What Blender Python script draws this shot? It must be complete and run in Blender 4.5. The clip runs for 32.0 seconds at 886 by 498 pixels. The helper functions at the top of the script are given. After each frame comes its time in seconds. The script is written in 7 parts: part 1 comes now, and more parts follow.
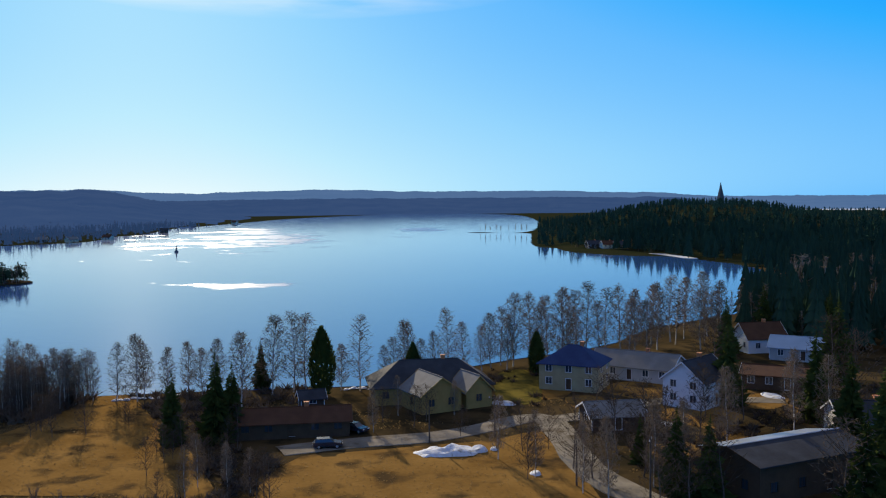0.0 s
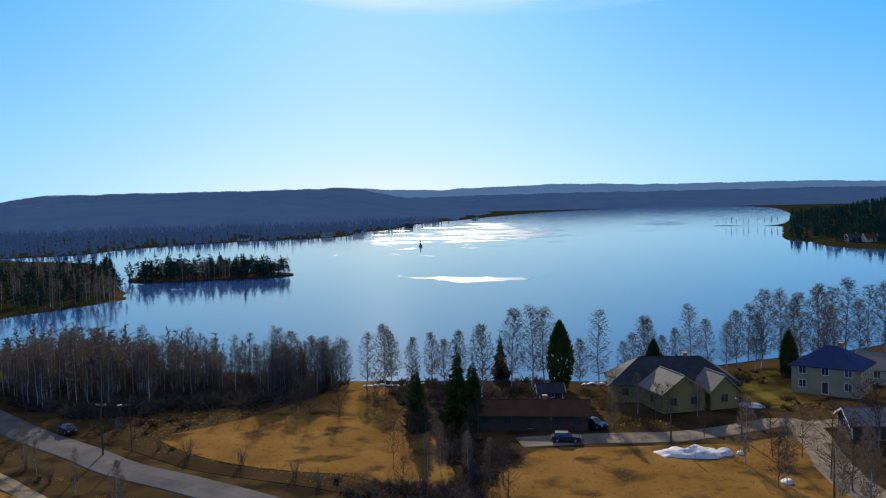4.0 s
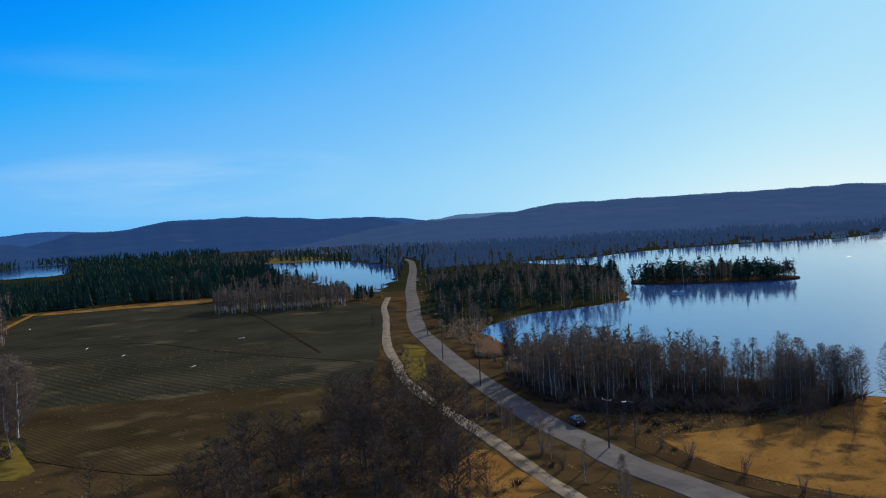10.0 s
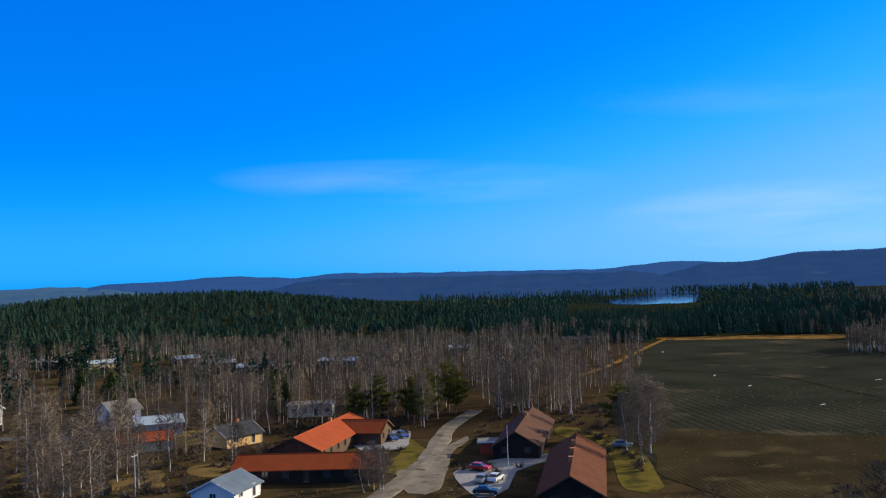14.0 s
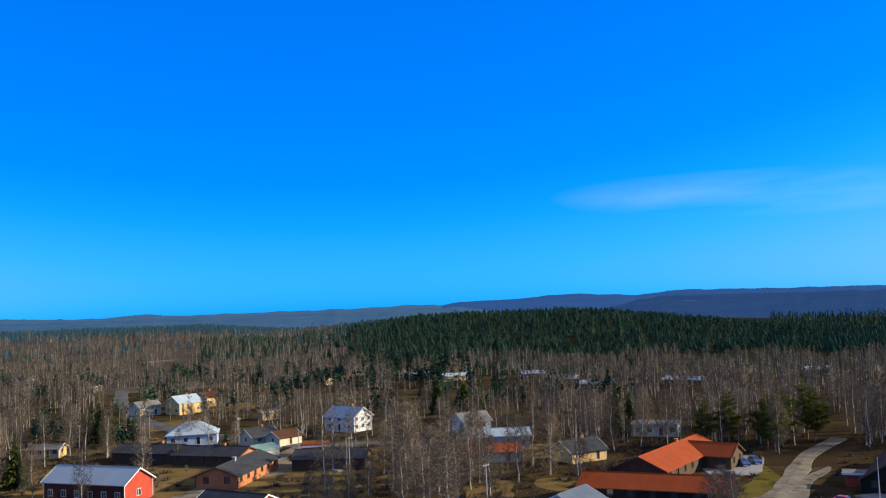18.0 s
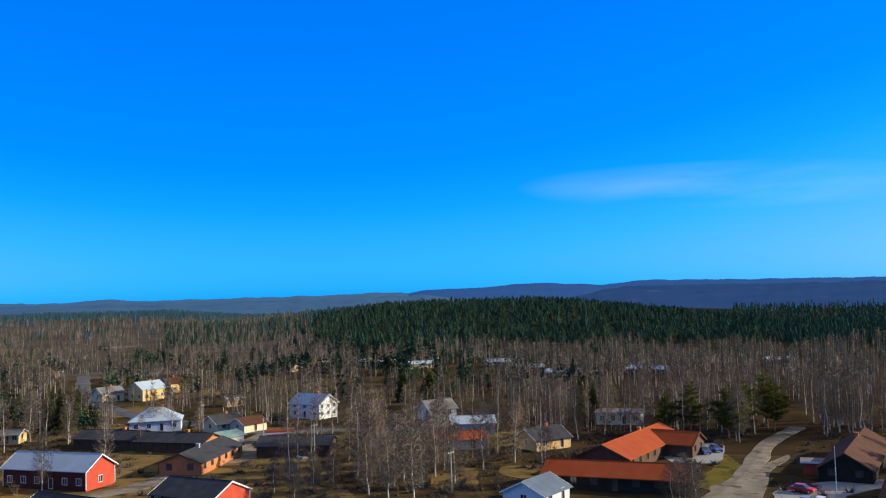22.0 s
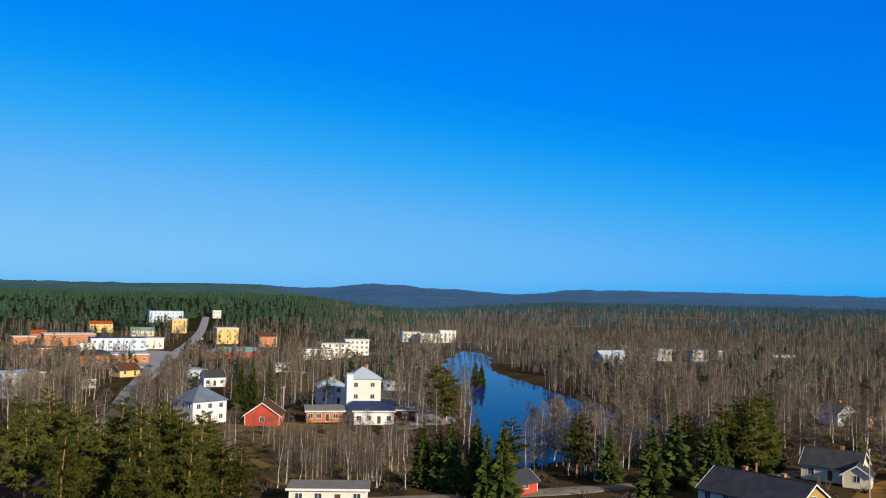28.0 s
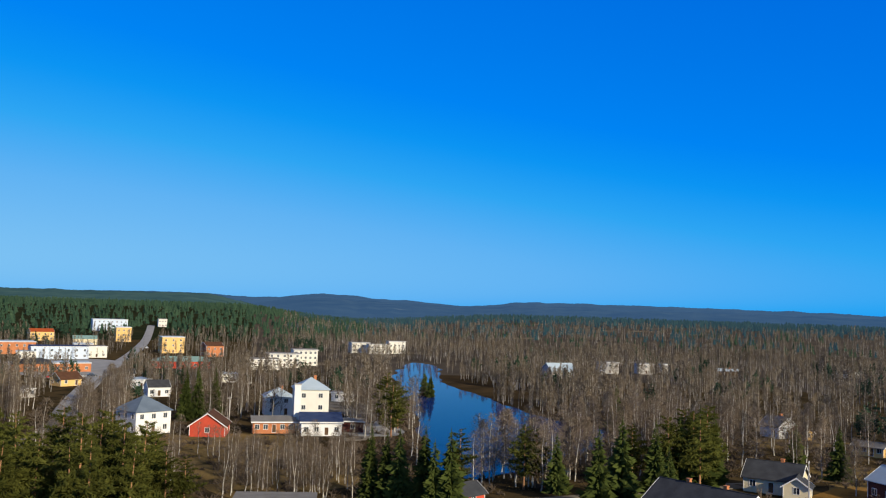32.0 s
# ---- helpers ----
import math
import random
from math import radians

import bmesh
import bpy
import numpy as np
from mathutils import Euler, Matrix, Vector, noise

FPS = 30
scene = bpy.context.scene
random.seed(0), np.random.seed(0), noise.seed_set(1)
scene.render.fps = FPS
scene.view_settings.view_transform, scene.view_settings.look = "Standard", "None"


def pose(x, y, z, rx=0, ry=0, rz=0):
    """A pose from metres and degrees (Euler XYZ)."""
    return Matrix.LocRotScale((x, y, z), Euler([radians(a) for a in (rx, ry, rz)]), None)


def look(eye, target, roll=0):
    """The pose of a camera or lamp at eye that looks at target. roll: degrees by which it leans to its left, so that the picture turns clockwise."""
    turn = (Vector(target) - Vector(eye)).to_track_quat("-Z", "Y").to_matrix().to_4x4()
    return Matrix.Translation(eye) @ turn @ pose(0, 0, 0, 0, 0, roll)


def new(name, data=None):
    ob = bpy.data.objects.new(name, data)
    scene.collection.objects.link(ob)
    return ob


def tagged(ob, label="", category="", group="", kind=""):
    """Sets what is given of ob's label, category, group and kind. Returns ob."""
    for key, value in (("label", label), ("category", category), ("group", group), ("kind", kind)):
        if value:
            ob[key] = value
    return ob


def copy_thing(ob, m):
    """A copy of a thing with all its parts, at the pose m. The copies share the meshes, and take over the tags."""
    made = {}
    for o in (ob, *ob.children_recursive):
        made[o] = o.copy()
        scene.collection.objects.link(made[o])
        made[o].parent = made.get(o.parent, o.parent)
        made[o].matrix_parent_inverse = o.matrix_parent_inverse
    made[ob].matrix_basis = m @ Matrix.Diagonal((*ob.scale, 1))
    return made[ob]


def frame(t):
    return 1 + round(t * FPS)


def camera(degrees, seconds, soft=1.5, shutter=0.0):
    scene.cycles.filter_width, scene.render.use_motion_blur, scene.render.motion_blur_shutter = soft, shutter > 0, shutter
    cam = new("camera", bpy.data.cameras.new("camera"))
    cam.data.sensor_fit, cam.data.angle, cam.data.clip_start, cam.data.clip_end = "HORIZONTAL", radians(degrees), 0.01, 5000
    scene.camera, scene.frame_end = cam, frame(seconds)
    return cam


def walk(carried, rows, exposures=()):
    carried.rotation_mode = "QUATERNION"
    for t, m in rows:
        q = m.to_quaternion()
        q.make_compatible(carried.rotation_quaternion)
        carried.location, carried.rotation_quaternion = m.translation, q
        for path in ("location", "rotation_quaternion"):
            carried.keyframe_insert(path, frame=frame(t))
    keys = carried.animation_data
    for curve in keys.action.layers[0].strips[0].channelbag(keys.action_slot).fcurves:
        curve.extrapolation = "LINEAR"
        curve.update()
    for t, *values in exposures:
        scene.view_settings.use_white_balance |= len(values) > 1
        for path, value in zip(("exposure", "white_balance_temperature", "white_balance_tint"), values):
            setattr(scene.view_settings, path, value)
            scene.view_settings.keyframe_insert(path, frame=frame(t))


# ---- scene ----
# A drone hovers 36 m over a lakeside town and turns to its left.
# Polar plan round the drone: azimuth in degrees to the left of +y, distance in metres.
EYE = (0.0, 0.0, 36.0)
cam = camera(52.35, 32.0, soft=1.15)
PATH = [  # seconds, yaw to the left, pitch up, roll
    (0, 0.00, -3.04, -0.62),
    (0.5, 0.68, -3.15, -0.32),
    (1, 1.06, -3.23, -0.72),
    (1.5, 1.66, -3.20, -0.95),
    (2, 2.00, -3.22, -1.09),
    (2.5, 2.40, -3.62, -1.08),
    (3, 4.36, -3.59, -1.42),
    (3.5, 8.73, -3.17, -1.45),
    (4, 15.08, -3.13, -1.48),
    (4.5, 22.58, -2.92, -1.73),
    (6.5, 33.65, -2.55, -2.37),
    (7, 34.00, -2.21, -2.92),
    (7.5, 34.04, -2.13, -3.24),
    (8, 34.70, -2.24, -3.21),
    (8.5, 35.00, -1.88, -2.99),
    (9, 35.36, -1.42, -2.89),
    (9.5, 38.77, -1.70, -3.18),
    (10, 46.10, -1.67, -3.28),
    (10.5, 54.69, -1.29, -4.32),
    (11, 63.82, -0.28, -4.57),
    (11.5, 73.06, 0.79, -4.24),
    (12, 81.75, 2.22, -3.21),
    (12.5, 83.91, 2.82, -2.11),
    (13, 83.90, 2.63, -1.99),
    (13.5, 83.85, 2.24, -1.92),
    (15.5, 90.89, 2.67, -1.90),
    (16, 94.76, 3.05, -1.38),
    (16.5, 98.91, 3.16, -0.96),
    (17, 103.75, 2.97, -0.73),
    (17.5, 106.16, 3.43, -1.43),
    (18, 105.77, 3.94, -2.15),
    (18.5, 105.26, 4.27, -2.16),
    (19, 104.81, 4.11, -2.11),
    (19.5, 104.36, 3.45, -1.83),
    (20, 103.49, 3.08, -0.74),
    (20.5, 102.88, 2.86, -0.36),
    (21, 102.70, 2.99, -0.63),
    (21.5, 102.33, 3.30, -1.18),
    (22, 103.73, 3.11, -1.61),
    (22.5, 109.03, 3.19, -1.23),
    (23, 116.53, 3.23, -0.78),
    (23.5, 124.46, 3.15, -0.08),
    (24, 132.14, 3.29, 0.52),
    (24.5, 136.39, 3.34, 0.75),
    (26.5, 143.08, 3.13, 0.43),
    (27, 149.15, 3.14, 0.48),
    (27.5, 154.50, 3.10, 0.91),
    (28, 158.22, 2.98, 1.22),
    (28.5, 158.18, 3.00, 1.83),
    (29, 157.61, 3.17, 1.67),
    (29.5, 157.11, 3.54, 1.64),
    (30, 156.56, 4.09, 1.44),
    (30.5, 155.98, 3.62, 1.04),
    (31, 155.65, 3.30, 1.44),
    (31.5, 155.53, 3.71, 1.24),
    (32, 155.11, 3.77, 1.86),
]


def aim(yaw, pitch):
    a, p = radians(yaw), radians(pitch)
    return (-10 * math.sin(a) * math.cos(p), 10 * math.cos(a) * math.cos(p), 36.0 + 10 * math.sin(p))


walk(cam, [(t, look(EYE, aim(yaw, pitch), roll)) for t, yaw, pitch, roll in PATH],
     exposures=[(0.0, 0.35), (9.0, 0.35), (10.0, 0.28), (11.0, 0.20), (12.0, 0.34), (13.0, 0.36), (17.0, 0.54), (24.0, 0.54), (28.0, 0.24), (32.0, 0.20)])

# ---- sky and sun ----
SUN_AZ, SUN_EL = 19.0, 20.0
world = bpy.data.worlds.new("sky")
scene.world = world
world.use_nodes = True
wn, wl = world.node_tree.nodes, world.node_tree.links
sky = wn.new("ShaderNodeTexSky")
sky.sky_type, sky.sun_disc = "NISHITA", False
sky.sun_elevation, sky.sun_rotation = radians(SUN_EL), radians(-SUN_AZ)
sky.altitude, sky.air_density, sky.dust_density, sky.ozone_density = 100, 1.0, 0.35, 1.0
# the clear azure of a dry spring day: deep where the sky is dim, paling towards the sun and the horizon
bright, tone, rich = (wn.new("ShaderNode" + k) for k in ("RGBToBW", "MapRange", "ValToRGB"))
tone.inputs["From Max"].default_value = 30.0
for e, (p, c) in zip((rich.color_ramp.elements[0], rich.color_ramp.elements[1], *(rich.color_ramp.elements.new(0.5) for _ in range(7))),
                     ((0.0, (0.0, 0.05, 0.60)), (0.10, (0.0, 0.190, 1.0)), (0.125, (0.0, 0.255, 1.0)), (0.15, (0.004, 0.335, 1.0)), (0.18, (0.03, 0.42, 1.0)), (0.23, (0.13, 0.50, 1.0)), (0.37, (0.30, 0.67, 1.0)), (0.57, (0.52, 0.84, 1.0)), (0.85, (0.85, 0.98, 1.0)))):
    e.position, e.color = p, (*c, 1)
wl.new(sky.outputs[0], bright.inputs["Color"])
wl.new(bright.outputs[0], tone.inputs["Value"])
wl.new(tone.outputs[0], rich.inputs["Fac"])
# a veil of pale high cloud overhead, out of view, added as neutral fill light
split, high, deep = (wn.new("ShaderNode" + k) for k in ("SeparateXYZ", "MapRange", "MixRGB"))
high.inputs["From Min"].default_value, high.inputs["From Max"].default_value = 0.36, 0.75
deep.blend_type = "MIX"
deep.inputs["Color2"].default_value = (0.27, 0.28, 0.31, 1)
# thin cirrus: long faint streaks, each an ellipse of azimuth and height (degrees) broken up by noise
def sky_math(op, a, b=None):
    node = wn.new("ShaderNodeMath")
    node.operation = op
    for socket, value in zip(node.inputs, (a, b)):
        if isinstance(value, (int, float)):
            socket.default_value = value
        elif value is not None:
            wl.new(value, socket)
    return node.outputs[0]


wtc, wmap, wnoise, wramp, wmix = (wn.new("ShaderNode" + n) for n in ("TexCoord", "Mapping", "TexNoise", "MapRange", "MixRGB"))
wmap.inputs["Scale"].default_value = (3.0, 3.0, 22.0)
wnoise.inputs["Scale"].default_value, wnoise.inputs["Detail"].default_value = 1.5, 7.0
wramp.inputs["From Min"].default_value, wramp.inputs["From Max"].default_value = 0.36, 0.70
wmix.use_clamp = True
wmix.inputs["Color2"].default_value = (0.86, 0.96, 1.0, 1)
wl.new(wtc.outputs["Generated"], wmap.inputs["Vector"])
wl.new(wtc.outputs["Generated"], split.inputs[0])
wl.new(split.outputs["Z"], high.inputs["Value"])
wl.new(high.outputs[0], deep.inputs["Fac"])
wl.new(wmap.outputs[0], wnoise.inputs["Vector"])
wl.new(wnoise.outputs["Fac"], wramp.inputs["Value"])
sky_az = sky_math("MULTIPLY", sky_math("ARCTAN2", sky_math("MULTIPLY", split.outputs["X"], -1.0), split.outputs["Y"]), 57.2958)
sky_el = sky_math("MULTIPLY", sky_math("ARCSINE", split.outputs["Z"]), 57.2958)
veil = None
for c_az, c_el, h_az, h_el, tilt, amount in ((10, 15.2, 21, 4.0, 0.0, 2.2), (86, 6.4, 13, 1.5, 0.03, 0.15), (66, 10.5, 10, 1.2, 0.05, 0.06), (62, 3.4, 13, 2.2, 0.0, 0.28)):
    off = sky_math("SUBTRACT", sky_az, c_az)
    u_ = sky_math("DIVIDE", off, h_az)
    v_ = sky_math("DIVIDE", sky_math("SUBTRACT", sky_math("SUBTRACT", sky_el, c_el), sky_math("MULTIPLY", off, tilt)), h_el)
    blob = sky_math("MAXIMUM", sky_math("SUBTRACT", 1.0, sky_math("ADD", sky_math("MULTIPLY", u_, u_), sky_math("MULTIPLY", v_, v_))), 0.0)
    blob = sky_math("MULTIPLY", blob, amount)
    veil = blob if veil is None else sky_math("ADD", veil, blob)
wl.new(sky_math("MULTIPLY", veil, wramp.outputs[0]), wmix.inputs["Fac"])
wl.new(rich.outputs["Color"], deep.inputs["Color1"])
wl.new(deep.outputs["Color"], wmix.inputs["Color1"])
wl.new(wmix.outputs["Color"], wn["Background"].inputs["Color"])
wn["Background"].inputs["Strength"].default_value = 0.78

sun = new("sun", bpy.data.lights.new("sun", "SUN"))
sun.data.energy, sun.data.angle, sun.data.color = 4.6, radians(0.53), (1.0, 0.87, 0.66)
SUN_WAY = Vector((-math.sin(radians(SUN_AZ)) * math.cos(radians(SUN_EL)), math.cos(radians(SUN_AZ)) * math.cos(radians(SUN_EL)), math.sin(radians(SUN_EL))))
sun.matrix_world = Matrix.Translation((0, 0, 200)) @ SUN_WAY.to_track_quat("Z", "Y").to_matrix().to_4x4()


# ---- materials ----
def surface(name, c1, c2, scale=1.0, rough=0.8, bump=0.3, metal=0.0, fine=9.0, vary=0.0, spots=None, stripes=None, spec=0.3, glow=None, thin=0.0):
    """A worn surface: two colours mixed by broad and fine noise, with relief. vary: from object to object. stripes: (spacing, depth) of ribs. thin: the share of light that leaves let through."""
    m = bpy.data.materials.new(name)
    m.use_nodes = True
    n, l = m.node_tree.nodes, m.node_tree.links
    b = n["Principled BSDF"]
    b.inputs["Roughness"].default_value, b.inputs["Metallic"].default_value = rough, metal
    b.inputs["Specular IOR Level"].default_value = spec
    tc = n.new("ShaderNodeTexCoord")
    wide, close = n.new("ShaderNodeTexNoise"), n.new("ShaderNodeTexNoise")
    for t, s, d in ((wide, scale, 5.0), (close, scale * fine, 3.0)):
        t.inputs["Scale"].default_value, t.inputs["Detail"].default_value = s, d
        l.new(tc.outputs["Object"], t.inputs["Vector"])
    both = n.new("ShaderNodeMath")
    both.operation, both.use_clamp = "MULTIPLY_ADD", True
    both.inputs[1].default_value = 0.45
    l.new(close.outputs["Fac"], both.inputs[0])
    ramp = n.new("ShaderNodeMapRange")
    ramp.inputs["From Min"].default_value, ramp.inputs["From Max"].default_value = 0.25, 0.75
    ramp.inputs["To Min"].default_value, ramp.inputs["To Max"].default_value = -0.2, 0.75
    l.new(wide.outputs["Fac"], ramp.inputs["Value"])
    l.new(ramp.outputs[0], both.inputs[2])
    mix = n.new("ShaderNodeMixRGB")
    mix.inputs["Color1"].default_value, mix.inputs["Color2"].default_value = (*c1, 1), (*c2, 1)
    l.new(both.outputs[0], mix.inputs["Fac"])
    out = mix.outputs["Color"]
    if spots:
        colour, s, low = spots
        blot, cut, over = n.new("ShaderNodeTexNoise"), n.new("ShaderNodeValToRGB"), n.new("ShaderNodeMixRGB")
        blot.inputs["Scale"].default_value, blot.inputs["Detail"].default_value = s, 6.0
        l.new(tc.outputs["Object"], blot.inputs["Vector"])
        cut.color_ramp.elements[0].position, cut.color_ramp.elements[1].position = low, low + 0.12
        l.new(blot.outputs["Fac"], cut.inputs["Fac"])
        l.new(cut.outputs["Color"], over.inputs["Fac"])
        over.inputs["Color2"].default_value = (*colour, 1)
        l.new(out, over.inputs["Color1"])
        out = over.outputs["Color"]
    if vary:
        info, shift, hsv = n.new("ShaderNodeObjectInfo"), n.new("ShaderNodeMapRange"), n.new("ShaderNodeHueSaturation")
        shift.inputs["To Min"].default_value, shift.inputs["To Max"].default_value = 1 - vary, 1 + vary
        l.new(info.outputs["Random"], shift.inputs["Value"])
        l.new(shift.outputs[0], hsv.inputs["Value"])
        l.new(out, hsv.inputs["Color"])
        out = hsv.outputs["Color"]
    l.new(out, b.inputs["Base Color"])
    bm = n.new("ShaderNodeBump")
    bm.inputs["Strength"].default_value, bm.inputs["Distance"].default_value = bump, 0.05
    l.new(close.outputs["Fac"], bm.inputs["Height"])
    if stripes:
        wave, rib = n.new("ShaderNodeTexWave"), n.new("ShaderNodeBump")
        wave.bands_direction = stripes[2] if len(stripes) > 2 else "X"
        wave.inputs["Scale"].default_value = 0.314 / stripes[0]
        wave.inputs["Distortion"].default_value = 0.0
        rib.inputs["Strength"].default_value, rib.inputs["Distance"].default_value = 0.6, stripes[1]
        l.new(tc.outputs["Object"], wave.inputs["Vector"])
        l.new(wave.outputs["Fac"], rib.inputs["Height"])
        l.new(bm.outputs[0], rib.inputs["Normal"])
        bm = rib
    l.new(bm.outputs[0], b.inputs["Normal"])
    # emission stands in for the haze over distant hills and woods
    if glow:
        b.inputs["Emission Color"].default_value, b.inputs["Emission Strength"].default_value = (*glow[:3], 1), glow[3]
    if thin:
        leaf, blend = n.new("ShaderNodeBsdfTranslucent"), n.new("ShaderNodeMixShader")
        blend.inputs[0].default_value = thin
        l.new(out, leaf.inputs["Color"])
        l.new(b.outputs[0], blend.inputs[1])
        l.new(leaf.outputs[0], blend.inputs[2])
        l.new(blend.outputs[0], n["Material Output"].inputs["Surface"])
    return m


def water_surface(name, deep, ripple_depth, gusts=(), gloss=0.36, ior=1.30):
    """Calm water. gusts: (x, y, turn, half length, half width) of spots where wind roughens it into broken streaks."""
    m = bpy.data.materials.new(name)
    m.use_nodes = True
    n, l = m.node_tree.nodes, m.node_tree.links
    b = n["Principled BSDF"]
    b.inputs["Base Color"].default_value = (*deep, 1)
    b.inputs["IOR"].default_value, b.inputs["Specular IOR Level"].default_value = ior, gloss
    tc = n.new("ShaderNodeTexCoord")
    total = None
    for x, y, turn, a, w in gusts:
        mp, ball = n.new("ShaderNodeMapping"), n.new("ShaderNodeTexGradient")
        mp.vector_type = "TEXTURE"
        mp.inputs["Location"].default_value, mp.inputs["Rotation"].default_value, mp.inputs["Scale"].default_value = (x, y, 0), (0, 0, radians(turn)), (a, w, 1)
        ball.gradient_type = "SPHERICAL"
        l.new(tc.outputs["Object"], mp.inputs["Vector"])
        l.new(mp.outputs[0], ball.inputs["Vector"])
        if total is None:
            total = ball.outputs["Fac"]
        else:
            add = n.new("ShaderNodeMath")
            add.operation, add.use_clamp = "ADD", True
            l.new(total, add.inputs[0])
            l.new(ball.outputs["Fac"], add.inputs[1])
            total = add.outputs[0]
    mp, wind, cut, rough = (n.new("ShaderNode" + k) for k in ("Mapping", "TexNoise", "MapRange", "MapRange"))
    mp.inputs["Scale"].default_value = (0.016, 0.016, 1)
    mp.inputs["Rotation"].default_value = (0, 0, radians(-12))
    wind.inputs["Scale"].default_value, wind.inputs["Detail"].default_value, wind.inputs["Roughness"].default_value = 1.0, 9.0, 0.68
    l.new(tc.outputs["Object"], mp.inputs["Vector"])
    l.new(mp.outputs[0], wind.inputs["Vector"])
    rough.inputs["To Min"].default_value, rough.inputs["To Max"].default_value = 0.06, 0.30
    if total is not None:
        both = n.new("ShaderNodeMath")
        both.operation = "MULTIPLY_ADD"
        both.inputs[1].default_value = 0.27
        l.new(total, both.inputs[0])
        l.new(wind.outputs["Fac"], both.inputs[2])
        cut.inputs["From Min"].default_value, cut.inputs["From Max"].default_value = 0.66, 0.73
        l.new(both.outputs[0], cut.inputs["Value"])
        l.new(cut.outputs[0], rough.inputs["Value"])
        l.new(rough.outputs[0], b.inputs["Roughness"])
    else:
        b.inputs["Roughness"].default_value = 0.05
    ripple, bm = n.new("ShaderNodeTexNoise"), n.new("ShaderNodeBump")
    ripple.inputs["Scale"].default_value, ripple.inputs["Detail"].default_value = 0.35, 4.0
    bm.inputs["Strength"].default_value, bm.inputs["Distance"].default_value = ripple_depth, 0.6
    l.new(tc.outputs["Object"], ripple.inputs["Vector"])
    l.new(ripple.outputs["Fac"], bm.inputs["Height"])
    l.new(bm.outputs[0], b.inputs["Normal"])
    return m


M_GROUND = surface("dry_turf", (0.040, 0.029, 0.015), (0.100, 0.069, 0.032), 0.06, 0.95, 0.7, fine=14, spots=((0.032, 0.026, 0.015), 0.14, 0.50), spec=0.0)
M_FIELD = surface("straw_field", (0.155, 0.082, 0.022), (0.30, 0.172, 0.052), 0.10, 0.95, 0.8, fine=16, spots=((0.075, 0.048, 0.022), 0.16, 0.53), spec=0.0)
M_PLOUGH = surface("stubble_soil", (0.020, 0.023, 0.016), (0.048, 0.048, 0.034), 0.04, 0.95, 0.8, fine=18, spots=((0.085, 0.074, 0.048), 0.045, 0.60), stripes=(2.6, 0.14, "Y"), spec=0.0)
M_LAWN = surface("early_lawn", (0.095, 0.078, 0.020), (0.18, 0.140, 0.032), 0.16, 0.95, 0.6, spots=((0.060, 0.055, 0.018), 0.2, 0.50), spec=0.0)
M_TURF = surface("tawny_turf", (0.11, 0.075, 0.030), (0.25, 0.170, 0.066), 0.10, 0.95, 0.8, fine=14, spots=((0.05, 0.042, 0.02), 0.16, 0.54), spec=0.0)
M_TRACK = surface("rutted_soil", (0.014, 0.013, 0.008), (0.030, 0.027, 0.015), 0.2, 0.95, 0.6, spec=0.0)
M_STRAW = surface("dry_grass_blades", (0.20, 0.125, 0.05), (0.36, 0.25, 0.11), 0.3, 0.95, 0.1, spec=0.0, thin=0.5)
M_SCRUB = surface("scrub_floor", (0.030, 0.022, 0.013), (0.075, 0.050, 0.025), 0.08, 0.95, 0.6, spec=0.0)
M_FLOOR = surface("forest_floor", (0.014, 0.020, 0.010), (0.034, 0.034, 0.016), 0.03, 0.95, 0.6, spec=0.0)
M_REED = surface("dry_reed", (0.42, 0.28, 0.13), (0.55, 0.38, 0.19), 0.3, 0.95, 0.6, spec=0.0)
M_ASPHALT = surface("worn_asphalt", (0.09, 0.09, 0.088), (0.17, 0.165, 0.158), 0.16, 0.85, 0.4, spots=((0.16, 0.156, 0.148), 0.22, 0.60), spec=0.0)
M_GRAVEL = surface("pale_gravel", (0.15, 0.128, 0.098), (0.30, 0.262, 0.205), 0.28, 0.95, 0.5, spots=((0.115, 0.09, 0.06), 0.3, 0.56), spec=0.0)
# Paler asphalt copy: sun on the town streets and yards put into colour.
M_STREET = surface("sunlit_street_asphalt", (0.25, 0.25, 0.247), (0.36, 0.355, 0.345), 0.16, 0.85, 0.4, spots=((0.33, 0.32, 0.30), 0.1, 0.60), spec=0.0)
M_LAKE = water_surface("lake_water", (0.034, 0.10, 0.29), 0.05, ((-195, 900, 12, 175, 430), (-92, 393, 12, 44, 26), (-30, 1150, 0, 60, 200), (-260, 1200, 10, 60, 200)))
M_RIVER = water_surface("river_water", (0.006, 0.030, 0.15), 0.008, gloss=0.30, ior=1.09)
M_ICE = surface("old_snow", (0.50, 0.52, 0.57), (0.74, 0.76, 0.80), 0.9, 0.8, 1.0, spots=((0.30, 0.28, 0.25), 0.9, 0.56))
M_BARK = surface("birch_bark", (0.42, 0.39, 0.33), (0.66, 0.62, 0.54), 0.8, 0.85, 0.4, spots=((0.10, 0.08, 0.07), 1.6, 0.58))
M_TWIG = surface("birch_twigs", (0.140, 0.108, 0.078), (0.25, 0.195, 0.140), 0.2, 0.9, 0.1, vary=0.22, spec=0.0, thin=0.12)
M_BARKFAR = surface("far_birch_bark", (0.34, 0.31, 0.27), (0.55, 0.51, 0.45), 0.3, 0.9, 0.1, spec=0.0)
M_TWIGFAR = surface("far_twigs", (0.098, 0.079, 0.056), (0.215, 0.172, 0.122), 0.05, 0.9, 0.1, spec=0.0, thin=0.12)
